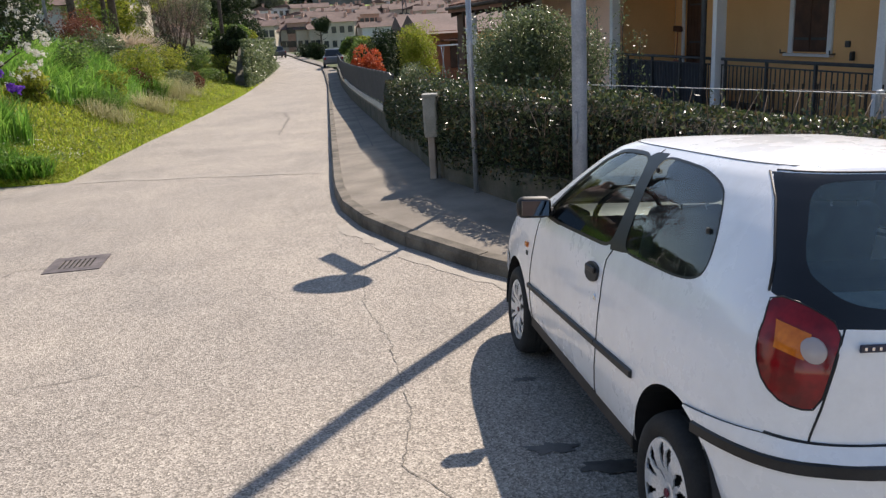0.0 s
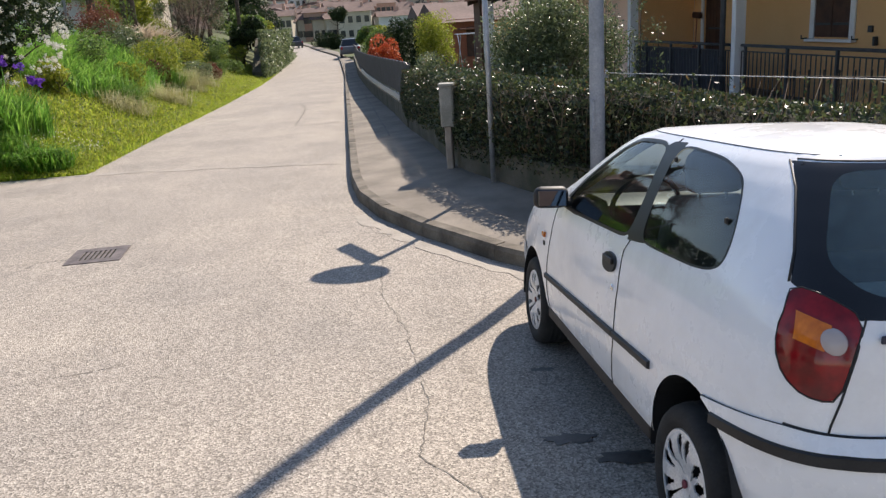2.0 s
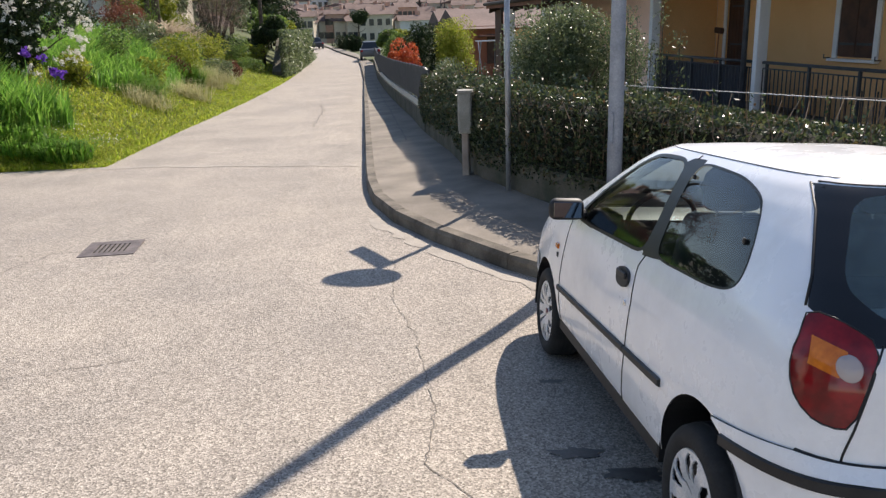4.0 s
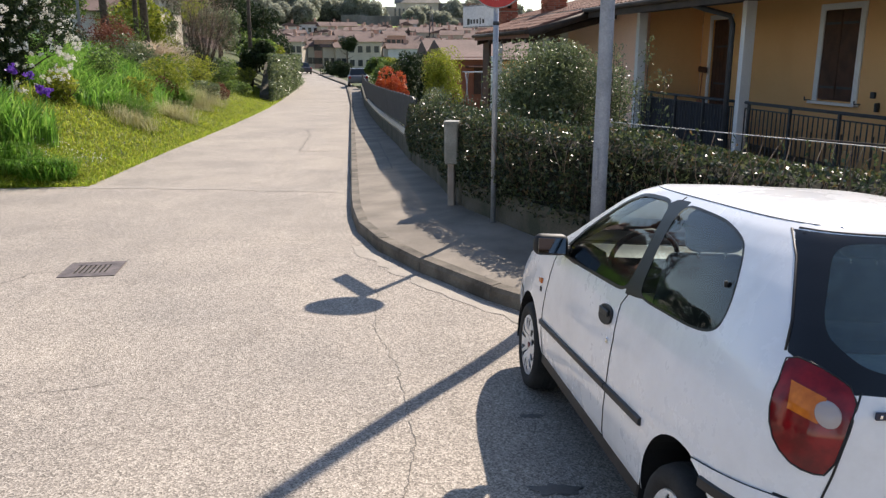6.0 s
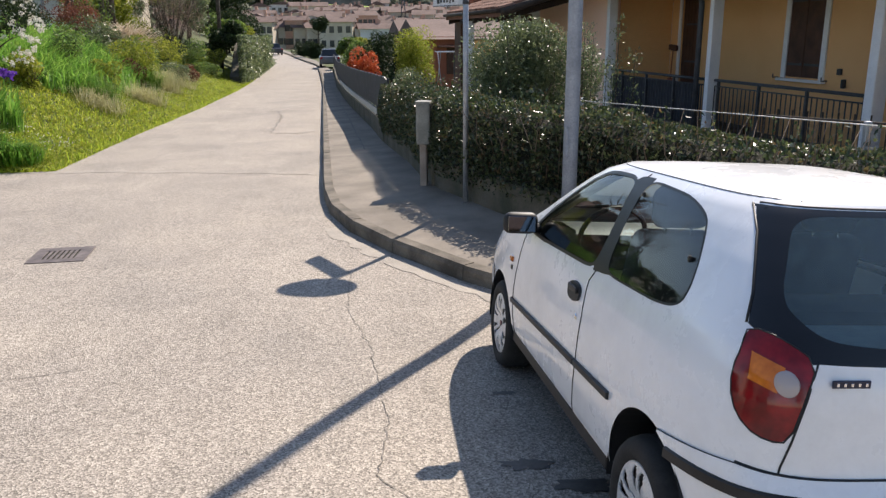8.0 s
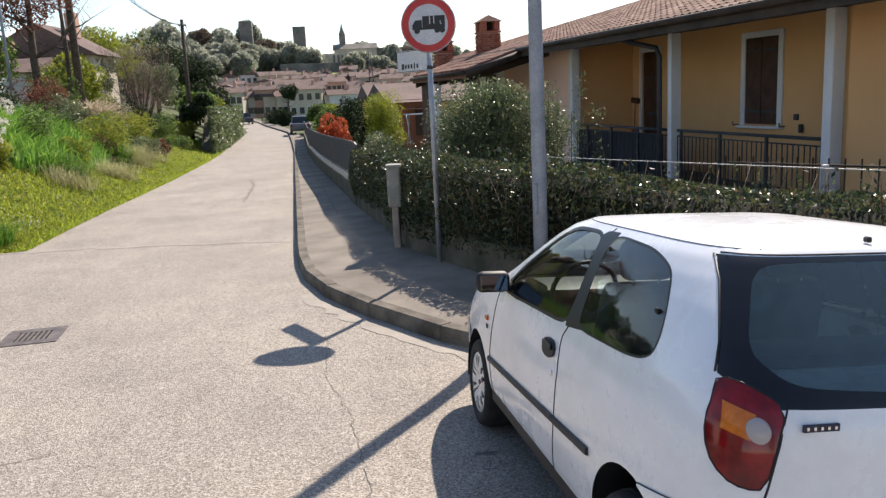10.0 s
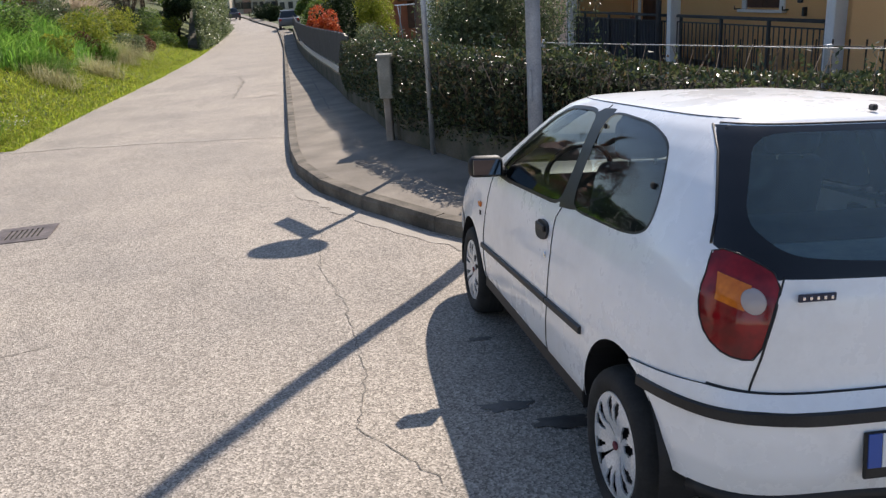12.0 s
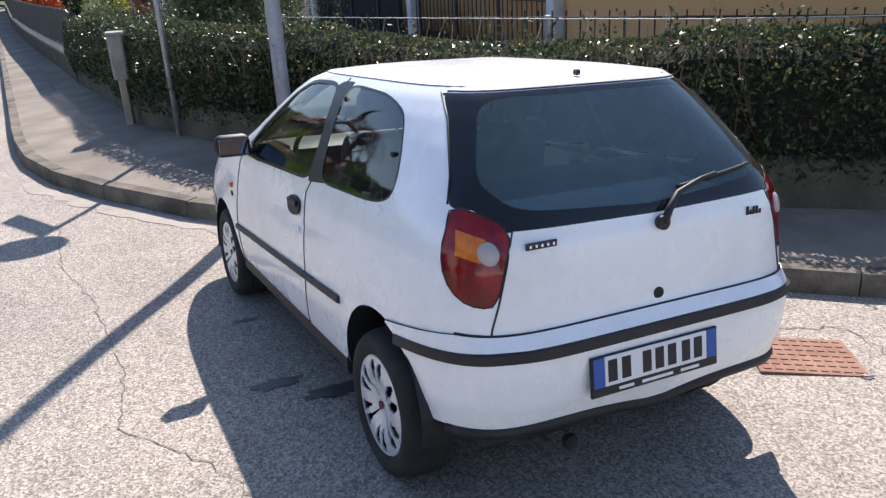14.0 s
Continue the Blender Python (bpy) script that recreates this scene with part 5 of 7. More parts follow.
    part("valance_lip", tube([p + Vector((0, 0.012, -0.016)) for p in pts], 0.026, 8), black, car, "dark plastic lip under the bumper")
    part("washer_nozzle", box(0.018, 0.03, 0.02, 0, -0.16, 1.447, 0.005), black, car)
    # number plate: bars in place of characters
    pl = part("number_plate", box(0.535, 0.012, 0.135, 0, 0, 0, 0.004), black, car, "white number plate with blue ends in a black holder")
    pl.matrix_basis = pose(-0.055, -0.690, 0.543, -6, 0, 0)
    part("plate_face", box(0.43, 0.004, 0.098, 0, -0.007, 0.014, 0.001), plate_white, pl)
    for x in (-0.238, 0.238):
        part("plate_band", box(0.042, 0.004, 0.098, x, -0.007, 0.014, 0.001), blue, pl, "blue end band")
    xs = [-0.185, -0.130, -0.045, 0.008, 0.061, 0.122, 0.175]
    for x in xs:
        part("plate_bar", box(0.036, 0.002, 0.072, x, -0.0095, 0.014), black, pl)
    for x, w in ((-0.13, 0.06), (0.0, 0.13), (0.14, 0.08)):
        part("holder_bar", box(w, 0.002, 0.010, x, -0.0065, -0.052), plate_white, pl)

    # wheels
    def wheel_at(x, y, sgn):
        w = new("wheel")
        w.parent = car
        w.matrix_basis = pose(x, y, 0.28, 0, 0, 0 if sgn < 0 else 180)
        prof = [(0.188, -0.014), (0.200, -0.026), (0.228, -0.034), (0.258, -0.026), (0.272, -0.008), (0.279, 0.02), (0.281, 0.08), (0.279, 0.125), (0.270, 0.150), (0.20, 0.165), (0.16, 0.15)]
        bm = bmesh.new()
        n = 64
        rings = [[bm.verts.new((h, r * math.cos(2 * math.pi * k / n), r * math.sin(2 * math.pi * k / n))) for k in range(n)] for r, h in prof]
        for a, b in zip(rings, rings[1:]):
            for k in range(n):
                bm.faces.new((a[k], a[(k + 1) % n], b[(k + 1) % n], b[k]))
        bmesh.ops.recalc_face_normals(bm, faces=bm.faces)
        tyre = part("tyre", bm, rubber, w, "worn black tyre", True)
        for h in (0.03, 0.06, 0.09, 0.12):
            groove = lathe([(0.2815, h), (0.2822, h + 0.001), (0.2822, h + 0.017), (0.2815, h + 0.018)], 48, axis="x")
            part("tread_rib", groove, rubber, tyre, "", True)
        backing = lathe([(0.190, 0.02), (0.190, 0.03)], 40, axis="x")
        part("rim", backing, black, w)
        # cover with slots
        bm = bmesh.new()
        seg = 144
        radii = [0.0, 0.026, 0.036, 0.060, 0.088, 0.104, 0.116, 0.136, 0.156, 0.168, 0.176, 0.188, 0.196]
        hh = [-0.010, -0.010, -0.008, -0.012, -0.020, -0.026, -0.028, -0.029, -0.028, -0.026, -0.023, -0.022, -0.008]
        grid = [[bm.verts.new((hh[i], r * math.cos(2 * math.pi * k / seg), r * math.sin(2 * math.pi * k / seg))) for k in range(seg)] if r else None for i, r in enumerate(radii)]
        for i in range(1, len(radii) - 1):
            for k in range(seg):
                ph = k % 24
                near = min(abs(ph + 0.5 - 6.5), abs(ph + 0.5 - 15.5))
                slot = 4 <= i <= 9 and near < (1.4, 2.4, 3.0, 3.4, 3.0, 2.0)[i - 4]
                bolt = i in (2, 3) and k % 36 in (17, 18, 19)
                if not slot and not bolt:
                    bm.faces.new((grid[i][k], grid[i][(k + 1) % seg], grid[i + 1][(k + 1) % seg], grid[i + 1][k]))
        bm.faces.new(grid[1])
        bmesh.ops.recalc_face_normals(bm, faces=bm.faces)
        ext = bmesh.ops.extrude_face_region(bm, geom=bm.faces[:])
        bmesh.ops.translate(bm, vec=(0.006, 0, 0), verts=[v for v in ext["geom"] if isinstance(v, bmesh.types.BMVert)])
        bmesh.ops.recalc_face_normals(bm, faces=bm.faces)
        cov = part("wheel_cover", bm, silver, w, "silver wheel cover with paired oval openings")
        part("centre_cap", lathe([(0.016, -0.02), (0.016, -0.015), (0.014, -0.012)], 20, axis="x"), mat("cap_red", 0.3, 0, (0.16, 0.02, 0.035))[0], cov, "dark red centre cap")
        return w

    for y in (-0.03, 2.361):
        wheel_at(-0.752, y, -1)
        wheel_at(0.752, y, 1)
    # wheel housings and underbody
    for y, cz_ in ((-0.055, 0.335), (2.36, 0.29)):
        for sgn in (-1, 1):
            bm = bmesh.new()
            ra, rb = [], []
            for i in range(25):
                a = math.pi * (i / 24) * 1.1 - 0.05 * math.pi
                yy, zz = y + 0.342 * math.cos(a), cz_ + 0.342 * math.sin(a)
                ra.append(bm.verts.new((sgn * 0.775, yy, zz)))
                rb.append(bm.verts.new((sgn * 0.45, yy, zz)))
            for i in range(24):
                bm.faces.new((ra[i], ra[i + 1], rb[i + 1], rb[i]))
            bm.faces.new(rb)
            part("wheel_housing", bm, black, car)
    part("underbody", box(1.53, 1.72, 0.10, 0, 1.17, 0.31, 0.02), black, car)
    part("underbody", box(1.30, 0.20, 0.10, 0, -0.46, 0.36, 0.02), black, car)
    part("underbody", box(0.88, 3.4, 0.12, 0, 1.2, 0.31, 0.03), black, car)
    part("tow_eye", box(0.05, 0.05, 0.05, -0.30, -0.56, 0.255, 0.012), black, car)
    ex = tube([(-0.35, 0.2, 0.24), (-0.36, -0.35, 0.24), (-0.36, -0.52, 0.235)], 0.02, 10)
    part("exhaust", ex, M["iron"], car)

    # cabin
    def seat(x):
        s = part("front_seat", box(0.48, 0.48, 0.16, x, 1.22, 0.52, 0.05, seg=2), trim, car, "dark grey cloth front seat", True)
        b = box(0.46, 0.13, 0.62, 0, 0, 0.31, 0.05, seg=3)
        for v in b.verts:
            f = v.co.z / 0.62
            v.co.x *= 1 - 0.22 * f
        bmesh.ops.rotate(b, cent=(0, 0, 0), matrix=Matrix.Rotation(radians(16), 3, "X"), verts=b.verts)
        bmesh.ops.translate(b, vec=(x, 0.98, 0.56), verts=b.verts)
        part("backrest", b, trim, s, "", True)
        h = box(0.25, 0.10, 0.18, x, 0.785, 1.265, 0.045, seg=3)
        part("headrest", h, trim, s, "", True)
        part("headrest_post", tube([(x - 0.06, 0.80, 1.10), (x - 0.06, 0.785, 1.20)], 0.007, 6), chrome, s)
        part("headrest_post", tube([(x + 0.06, 0.80, 1.10), (x + 0.06, 0.785, 1.20)], 0.007, 6), chrome, s)

    seat(-0.35)
    seat(0.35)
    rb = box(1.16, 0.14, 0.58, 0, 0, 0.29, 0.05, seg=2)
    bmesh.ops.rotate(rb, cent=(0, 0, 0), matrix=Matrix.Rotation(radians(20), 3, "X"), verts=rb.verts)
    bmesh.ops.translate(rb, vec=(0, 0.16, 0.53), verts=rb.verts)
    part("rear_bench", rb, trim, car, "dark grey cloth rear bench", True)
    part("parcel_shelf", box(1.18, 0.42, 0.02, 0, -0.26, 0.985, 0.006), two_tone("pale_shelf_cloth", (0.34, 0.40, 0.39), (0.44, 0.50, 0.48), 8, 120, 0.9), car)
    part("floor_pan", box(1.36, 2.4, 0.04, 0, 1.0, 0.36, 0.01), trim, car)
    part("dashboard", box(1.30, 0.42, 0.22, 0, 1.82, 0.90, 0.06, seg=2), black, car, "", True)
    sw = bmesh.new()
    ring = [(-0.35 + 0.18 * math.cos(a), 1.60 - 0.07 * math.sin(a), 0.99 + 0.165 * math.sin(a)) for a in [2 * math.pi * i / 28 for i in range(29)]]
    part("steering_wheel", tube(ring, 0.014, 8, sw), black, car)
    part("rear_view_mirror", box(0.22, 0.03, 0.06, 0, 1.28, 1.33, 0.012), black, car)
    return car


build_car()

# ---- the ochre house with its porch ----
def build_house():
    h = thing("porch_house", "single-storey ochre house with tiled roof and porch", "house", 5.1, 7.3, 0, 5.1)

    def blk(name, x0, x1, y0, y1, z0, z1, m, parent=h, bev=0.0, label=""):
        return part(name, box(x1 - x0, y1 - y0, z1 - z0, (x0 + x1) / 2, (y0 + y1) / 2, (z0 + z1) / 2, bev), m, parent, label)

    def holed(name, x, thick, y0, y1, z0, z1, holes, m):
        """A wall in the plane x with openings (y0, y1, z0, z1)."""
        ys = sorted({y0, y1, *[v for o in holes for v in o[:2]]})
        zs = sorted({z0, z1, *[v for o in holes for v in o[2:]]})
        bm = bmesh.new()
        for a, b in zip(ys, ys[1:]):
            for c, d in zip(zs, zs[1:]):
                if not any(o[0] <= a and b <= o[1] and o[2] <= c and d <= o[3] for o in holes):
                    box(thick, b - a, d - c, x + thick / 2, (a + b) / 2, (c + d) / 2, 0, bm)
        bmesh.ops.remove_doubles(bm, verts=bm.verts, dist=0.001)
        return part(name, bm, m, h)

    win = (2.80, 3.70, 1.13, 2.62)
    door = (7.30, 8.05, 0.084, 2.62)
    holed("back_wall", 1.30, 0.25, -0.166, 4.6, -0.9, 3.3, [win], M["ochre"])
    blk("return_wall", 1.554, 2.2, 4.35, 4.6, -0.9, 3.3, M["ochre"])
    holed("back_wall", 1.60, 0.25, 4.604, 8.515, -0.9, 3.4, [door], M["ochre"])
    blk("front_wall", 0.10, 0.35, -7.0, -0.17, -0.9, 2.95, M["ochre"])
    blk("end_wall", 0.354, 1.296, -0.42, -0.17, -0.9, 3.2, M["ochre"])
    blk("pink_wall", 0.0, 0.30, 8.52, 13.2, -0.9, 2.84, M["pink"], label="peach-coloured rendered wall")
    blk("porch_end_wall", 0.304, 1.596, 8.52, 8.8, -0.9, 3.2, M["ochre"])
    blk("far_wall", 0.0, 0.3, 13.204, 17.0, -0.9, 2.84, M["white_paint"], label="white rendered wall with shutters")
    blk("rear_wall", 9.6, 9.9, -7.0, 17.0, -0.9, 2.9, M["ochre"])
    blk("gable_wall", 0.3, 9.6, 16.7, 17.0, -0.9, 2.8, M["white_paint"])
    blk("porch_floor", -0.12, 2.2, -0.17, 8.52, -0.9, 0.08, M["kerb"], label="concrete porch floor")
    # columns
    for y, w in ((0.02, 0.17), (4.0, 0.13), (8.36, 0.15)):
        blk("column", -0.06, 0.14, y - w / 2, y + w / 2, 0.084, 2.78, M["white_paint"], h, 0.01, "white rendered porch column")
    # shuttered window and door
    wn = blk("window", 1.34, 1.40, win[0] - 0.0, win[1], win[2], win[3], M["shutter"], label="window closed by dark brown shutters")
    y0, y1, z0, z1 = win
    for a, b, c, d in ((y0 - 0.12, y0, z0 - 0.02, z1 + 0.10), (y1, y1 + 0.12, z0 - 0.02, z1 + 0.10), (y0, y1, z1, z1 + 0.10)):
        blk("surround", 1.27, 1.299, a, b, c, d, M["white_paint"], wn)
    blk("sill", 1.20, 1.34, y0 - 0.16, y1 + 0.16, z0 - 0.07, z0 - 0.024, M["white_paint"], wn, 0.006)
    for k in range(2):
        ya = y0 + 0.01 + k * (y1 - y0) / 2
        lf = blk("shutter", 1.285, 1.325, ya, ya + (y1 - y0) / 2 - 0.015, z0 + 0.01, z1 - 0.01, M["shutter"], wn, 0.004)
        for zz in (z0 + 0.22, z1 - 0.22):
            blk("hinge_strap", 1.276, 1.284, ya + 0.02, ya + 0.40, zz - 0.02, zz + 0.02, M["iron"], lf)
    for yy in (y0 - 0.2, y1 + 0.2):
        part("shutter_stay", tube([(1.29, yy, z0 - 0.02), (1.18, yy, z0 - 0.02), (1.18, yy, z0 + 0.04)], 0.012, 6), M["iron"], wn)
    dr = blk("door", 1.66, 1.71, door[0], door[1], door[2], door[3], M["shutter"], label="tall brown shuttered door")
    for a, b, c, d in ((door[0] - 0.1, door[0], 0.084, door[3] + 0.1), (door[1], door[1] + 0.1, 0.084, door[3] + 0.1), (door[0], door[1], door[3], door[3] + 0.1)):
        blk("surround", 1.57, 1.599, a, b, c, d, M["white_paint"], dr)
    for zz in (0.5, 1.25, 2.05):
        blk("hinge_strap", 1.625, 1.639, door[0] + 0.04, door[0] + 0.6, zz - 0.02, zz + 0.02, M["iron"], dr)
    for k in range(6):
        ya = door[0] + 0.02 + k * 0.136
        blk("board", 1.640, 1.662, ya, ya + 0.126, door[2] + 0.02, door[3] - 0.02, M["shutter"], dr, 0.004)
    # socket, bell, broom rack
    blk("socket_box", 1.26, 1.298, 2.26, 2.36, 1.22, 1.32, M["iron"], h, 0.006)
    blk("tap", 1.22, 1.298, 2.14, 2.19, 1.02, 1.16, M["iron"], h, 0.01)
    br = thing("broom", "old red-headed broom leaning on the porch wall", "broom", 0, 0, 0)
    br.matrix_basis = h.matrix_basis @ pose(1.50, 8.30, 0.085, 4, 0, 0)
    part("handle", tube([(0, 0, 0), (0, 0, 1.45)], 0.014, 8), M["rust_red"], br)
    part("head", box(0.08, 0.34, 0.13, 0, 0, 1.46, 0.03, seg=2), M["shutter"], br, "dark red bristle head")
    part("dustpan", box(0.05, 0.26, 0.45, 0.02, 0.02, 0.55, 0.02), M["rust_red"], br)
    # railing
    for ya, yb in ((0.16, 3.84), (4.16, 8.2)):
        rl = part("railing", tube([(0.02, ya, 1.08), (0.02, yb, 1.08)], 0.026, 8), M["iron"], h, "dark iron porch railing")
        part("bottom_rail", tube([(0.02, ya, 0.20), (0.02, yb, 0.20)], 0.016, 6), M["iron"], rl)
        part("mid_rail", tube([(0.02, ya, 0.98), (0.02, yb, 0.98)], 0.012, 6), M["iron"], rl)
        n = int((yb - ya) / 0.115)
        for i in range(n + 1):
            yy = ya + (yb - ya) * i / n
            if i % 10 == 0:
                part("post", box(0.045, 0.045, 1.0, 0.02, yy, 0.58, 0.004), M["iron"], rl)
            else:
                part("bar", box(0.014, 0.014, 0.78, 0.02, yy, 0.59), M["iron"], rl)
    scr = mat("railing_cloth", 0.85, 0, (0.03, 0.033, 0.042))[0]
    blk("privacy_cloth", 0.05, 0.06, 4.4, 8.2, 0.22, 0.97, scr, label="dark cloth tied to the railing")
    # downpipe
    part("downpipe", tube([(-0.75, 4.55, 2.74), (-0.5, 4.5, 2.66), (-0.14, 4.32, 2.55), (-0.12, 4.24, 2.40), (-0.12, 4.24, -0.5)], 0.048, 10), M["iron"], h, "dark metal downpipe")
    # eaves
    ex, ez, sl, ridge = -0.92, 2.86, 0.265, 5.0
    y_lo, y_hi, y_rid = -7.2, 17.8, 12.4

    def rz(x):
        return ez + (x - ex) * sl

    ceil = part("porch_ceiling", from_lists([(-0.86, y_lo, 2.82), (2.2, y_lo, 2.82 + 0.265 * 3.06), (2.2, y_hi - 2.7, 2.82 + 0.265 * 3.06), (-0.86, y_hi, 2.82)], [(0, 1, 2, 3)]), M["beam"], h, "dark boarded eaves")
    blk("eaves_beam", 0.0, 0.2, -0.9, 8.5, 2.784, 2.98, M["beam"], h, 0.01, "dark timber beam above the columns")
    yy = y_lo + 0.2
    while yy < y_hi - 0.3:
        v = []
        for x, z in ((ex + 0.04, -0.16), (0.2, -0.16), (0.2, -0.05), (ex + 0.04, -0.05)):
            v += [(x, yy - 0.05, rz(x) + z), (x, yy + 0.05, rz(x) + z)]
        part("rafter", from_lists(v, [(0, 2, 3, 1), (2, 4, 5, 3), (4, 6, 7, 5), (6, 0, 1, 7), (0, 6, 4, 2), (1, 3, 5, 7)]), M["beam"], h)
        yy += 0.72
    part("gutter", tube([(ex - 0.05, y_lo, ez + 0.0), (ex - 0.05, y_hi, ez + 0.0)], 0.055, 8), M["beam"], h, "dark brown gutter")
    blk("fascia", ex - 0.005, ex + 0.03, y_lo, y_hi, ez - 0.17, ez + 0.04, M["beam"])
    # roof deck: street side, hip, far side
    deck = from_lists([(ex, y_lo, ez), (ridge, y_lo, rz(ridge)), (ridge, y_rid, rz(ridge)), (ex, y_hi, ez), (10.9, y_lo, ez), (10.9, y_hi, ez)],
                      [(0, 1, 2, 3), (4, 5, 2, 1), (3, 2, 5)])
    roof = part("roof", deck, M["tile"], h, "weathered terracotta tile roof")
    # barrel tiles on the street side, nearest singly
    span, row = 0.205, 0.36
    tv, segs = [], 4
    ln = row + 0.05
    for k, (xx, lift) in enumerate(((0, 0.030), (ln, 0.012))):
        for s in range(segs + 1):
            a = math.pi * s / segs
            tv.append((xx, math.cos(a) * 0.095, lift + math.sin(a) * 0.062))
    tf = [(s, s + 1, segs + 2 + s, segs + 1 + s) for s in range(segs)] + [tuple(range(segs + 1))]
    tile_me = bpy.data.meshes.new("tile")
    tile_me.from_pydata(tv, [], tf)
    tile_me.materials.append(varied("single_terracotta_tile", [(0.0, (0.11, 0.05, 0.035)), (0.4, (0.18, 0.080, 0.055)), (0.75, (0.24, 0.118, 0.08)), (1.0, (0.30, 0.175, 0.125))], 0.85, 0.3, 0, False, 12))
    ang = math.atan(sl)
    av, af, count = [], [], 0
    ncol = int((y_hi - y_lo) / span)
    order = sorted(range(ncol), key=lambda c: abs(y_lo + c * span - 3.0))
    for c in order:
        y = y_lo + (c + 0.5) * span
        for r in range(int((ridge - ex) / math.cos(ang) / row)):
            x = ex + 0.0 + r * row * math.cos(ang)
            lim = ridge if y < y_rid else ridge - (y - y_rid) * (ridge - ex) / (y_hi - y_rid)
            if x > lim:
                continue
            m = Matrix.Translation((x, y + random.uniform(-0.008, 0.008), rz(x) - 0.004)) @ Euler((0, -ang + random.uniform(-0.015, 0.015), random.uniform(-0.02, 0.02))).to_matrix().to_4x4()
            if count < 300 and r < 8:
                o = new("tile", tile_me)
                o.parent = roof
                o.matrix_basis = m
                count += 1
            else:
                b = len(av)
                av += [tuple(m @ Vector(q)) for q in tv]
                af += [tuple(i + b for i in q) for q in tf]
    tagged(mesh_object("tiles", av, af, M["tile"], roof), kind="stuff")
    ridge_pts = [(ridge, y, rz(ridge) + 0.03) for y in np.arange(y_lo, y_rid, 0.4)] + [(ridge, y_rid, rz(ridge) + 0.03)]
    part("ridge_tile", tube(ridge_pts, 0.11, 8), M["tile"], roof)
    part("ridge_tile", tube([(ridge, y_rid, rz(ridge)), (ex, y_hi, ez)], 0.10, 8), M["tile"], roof)
    # lower roof over the far end, reaching out towards the street
    wx, w0, w1 = -2.3, 9.3, 15.0
    def wz(x):
        return ez - 0.02 + (x - ex) * 0.31
    wv = [(wx, w0, wz(wx)), (ex + 0.1, w0, wz(ex + 0.1)), (ex + 0.1, w1 + 1.2, wz(ex + 0.1)), (wx, w1, wz(wx))]
    wing = part("wing_roof", from_lists([(x, y, z + d) for d in (0, -0.16) for x, y, z in wv], [(0, 1, 2, 3), (7, 6, 5, 4), (0, 4, 5, 1), (1, 5, 6, 2), (2, 6, 7, 3), (3, 7, 4, 0)]), M["tile"], h, "lower tiled roof over the far end of the house")
    wa = math.atan(0.31)
    wt = [(Vector((wx + r_ * row * math.cos(wa), w0 + 0.1 + c_ * span, 0)), r_) for c_ in range(int((w1 - w0) / span)) for r_ in range(4)]
    for p_, r_ in wt:
        o = new("tile", tile_me)
        o.parent = wing
        o.matrix_basis = Matrix.Translation((p_.x, p_.y, wz(p_.x) - 0.004)) @ Euler((0, -wa + random.uniform(-0.015, 0.015), random.uniform(-0.02, 0.02))).to_matrix().to_4x4()
    part("barge_board", tube([(wx, w0 - 0.02, wz(wx) - 0.08), (ex + 0.1, w0 - 0.02, wz(ex + 0.1) - 0.08)], 0.09, 6), M["beam"], wing, "dark timber edge of the lower roof")
    part("wing_gutter", tube([(wx - 0.05, w0, wz(wx) - 0.03), (wx - 0.05, w1, wz(wx) - 0.03)], 0.05, 8), M["beam"], wing)
    for yy in (9.8, 10.9, 12.0, 13.4, 14.8):
        v = []
        for x, z in ((wx + 0.05, -0.30), (0.0, -0.30), (0.0, -0.17), (wx + 0.05, -0.17)):
            v += [(x, yy - 0.06, wz(min(x, -0.4)) + z), (x, yy + 0.06, wz(min(x, -0.4)) + z)]
        part("rafter", from_lists(v, [(0, 2, 3, 1), (2, 4, 5, 3), (4, 6, 7, 5), (6, 0, 1, 7), (0, 6, 4, 2), (1, 3, 5, 7)]), M["beam"], wing)
    blk("brown_screen", -2.05, -1.98, 14.2, 14.95, -0.9, 2.2, M["shutter"], h, 0.0, "dark brown door panel under the lower roof")
    blk("wing_post", -2.1, -1.95, 13.0, 13.15, -0.9, 2.2, M["white_paint"], h, 0.01)
    ac = blk("air_conditioner", -0.42, -0.06, 12.6, 13.4, 1.35, 1.95, M["white_paint"], h, 0.02, "pale air conditioning unit on brackets")
    part("fan_grille", lathe([(0.22, -0.425), (0.22, -0.432), (0.18, -0.436), (0.05, -0.432)], 20, axis="x"), M["iron"], ac).matrix_basis = pose(0, 13.0, 1.65)
    # carved beam end over the near column
    part("beam_bracket", prism([(0.0, 0.0), (0.75, 0.0), (0.80, 0.12), (0.66, 0.20), (0.60, 0.30), (0.0, 0.30)], 0.2), M["beam"], h, "dark carved beam end").matrix_basis = pose(0.24, -0.08, 2.97, 180, 0, 0) @ pose(0, 0, 0, 90, 0, 0) @ pose(0, 0, 0, 0, 90, 0)
    # shutters on the far wall
    for y0 in (13.9, 15.6):
        s = blk("far_shutter", -0.05, -0.004, y0, y0 + 0.9, 1.0, 2.4, M["shutter"])
        blk("hinge_strap", -0.06, -0.052, y0 + 0.05, y0 + 0.4, 1.3, 1.34, M["iron"], s)
    return h


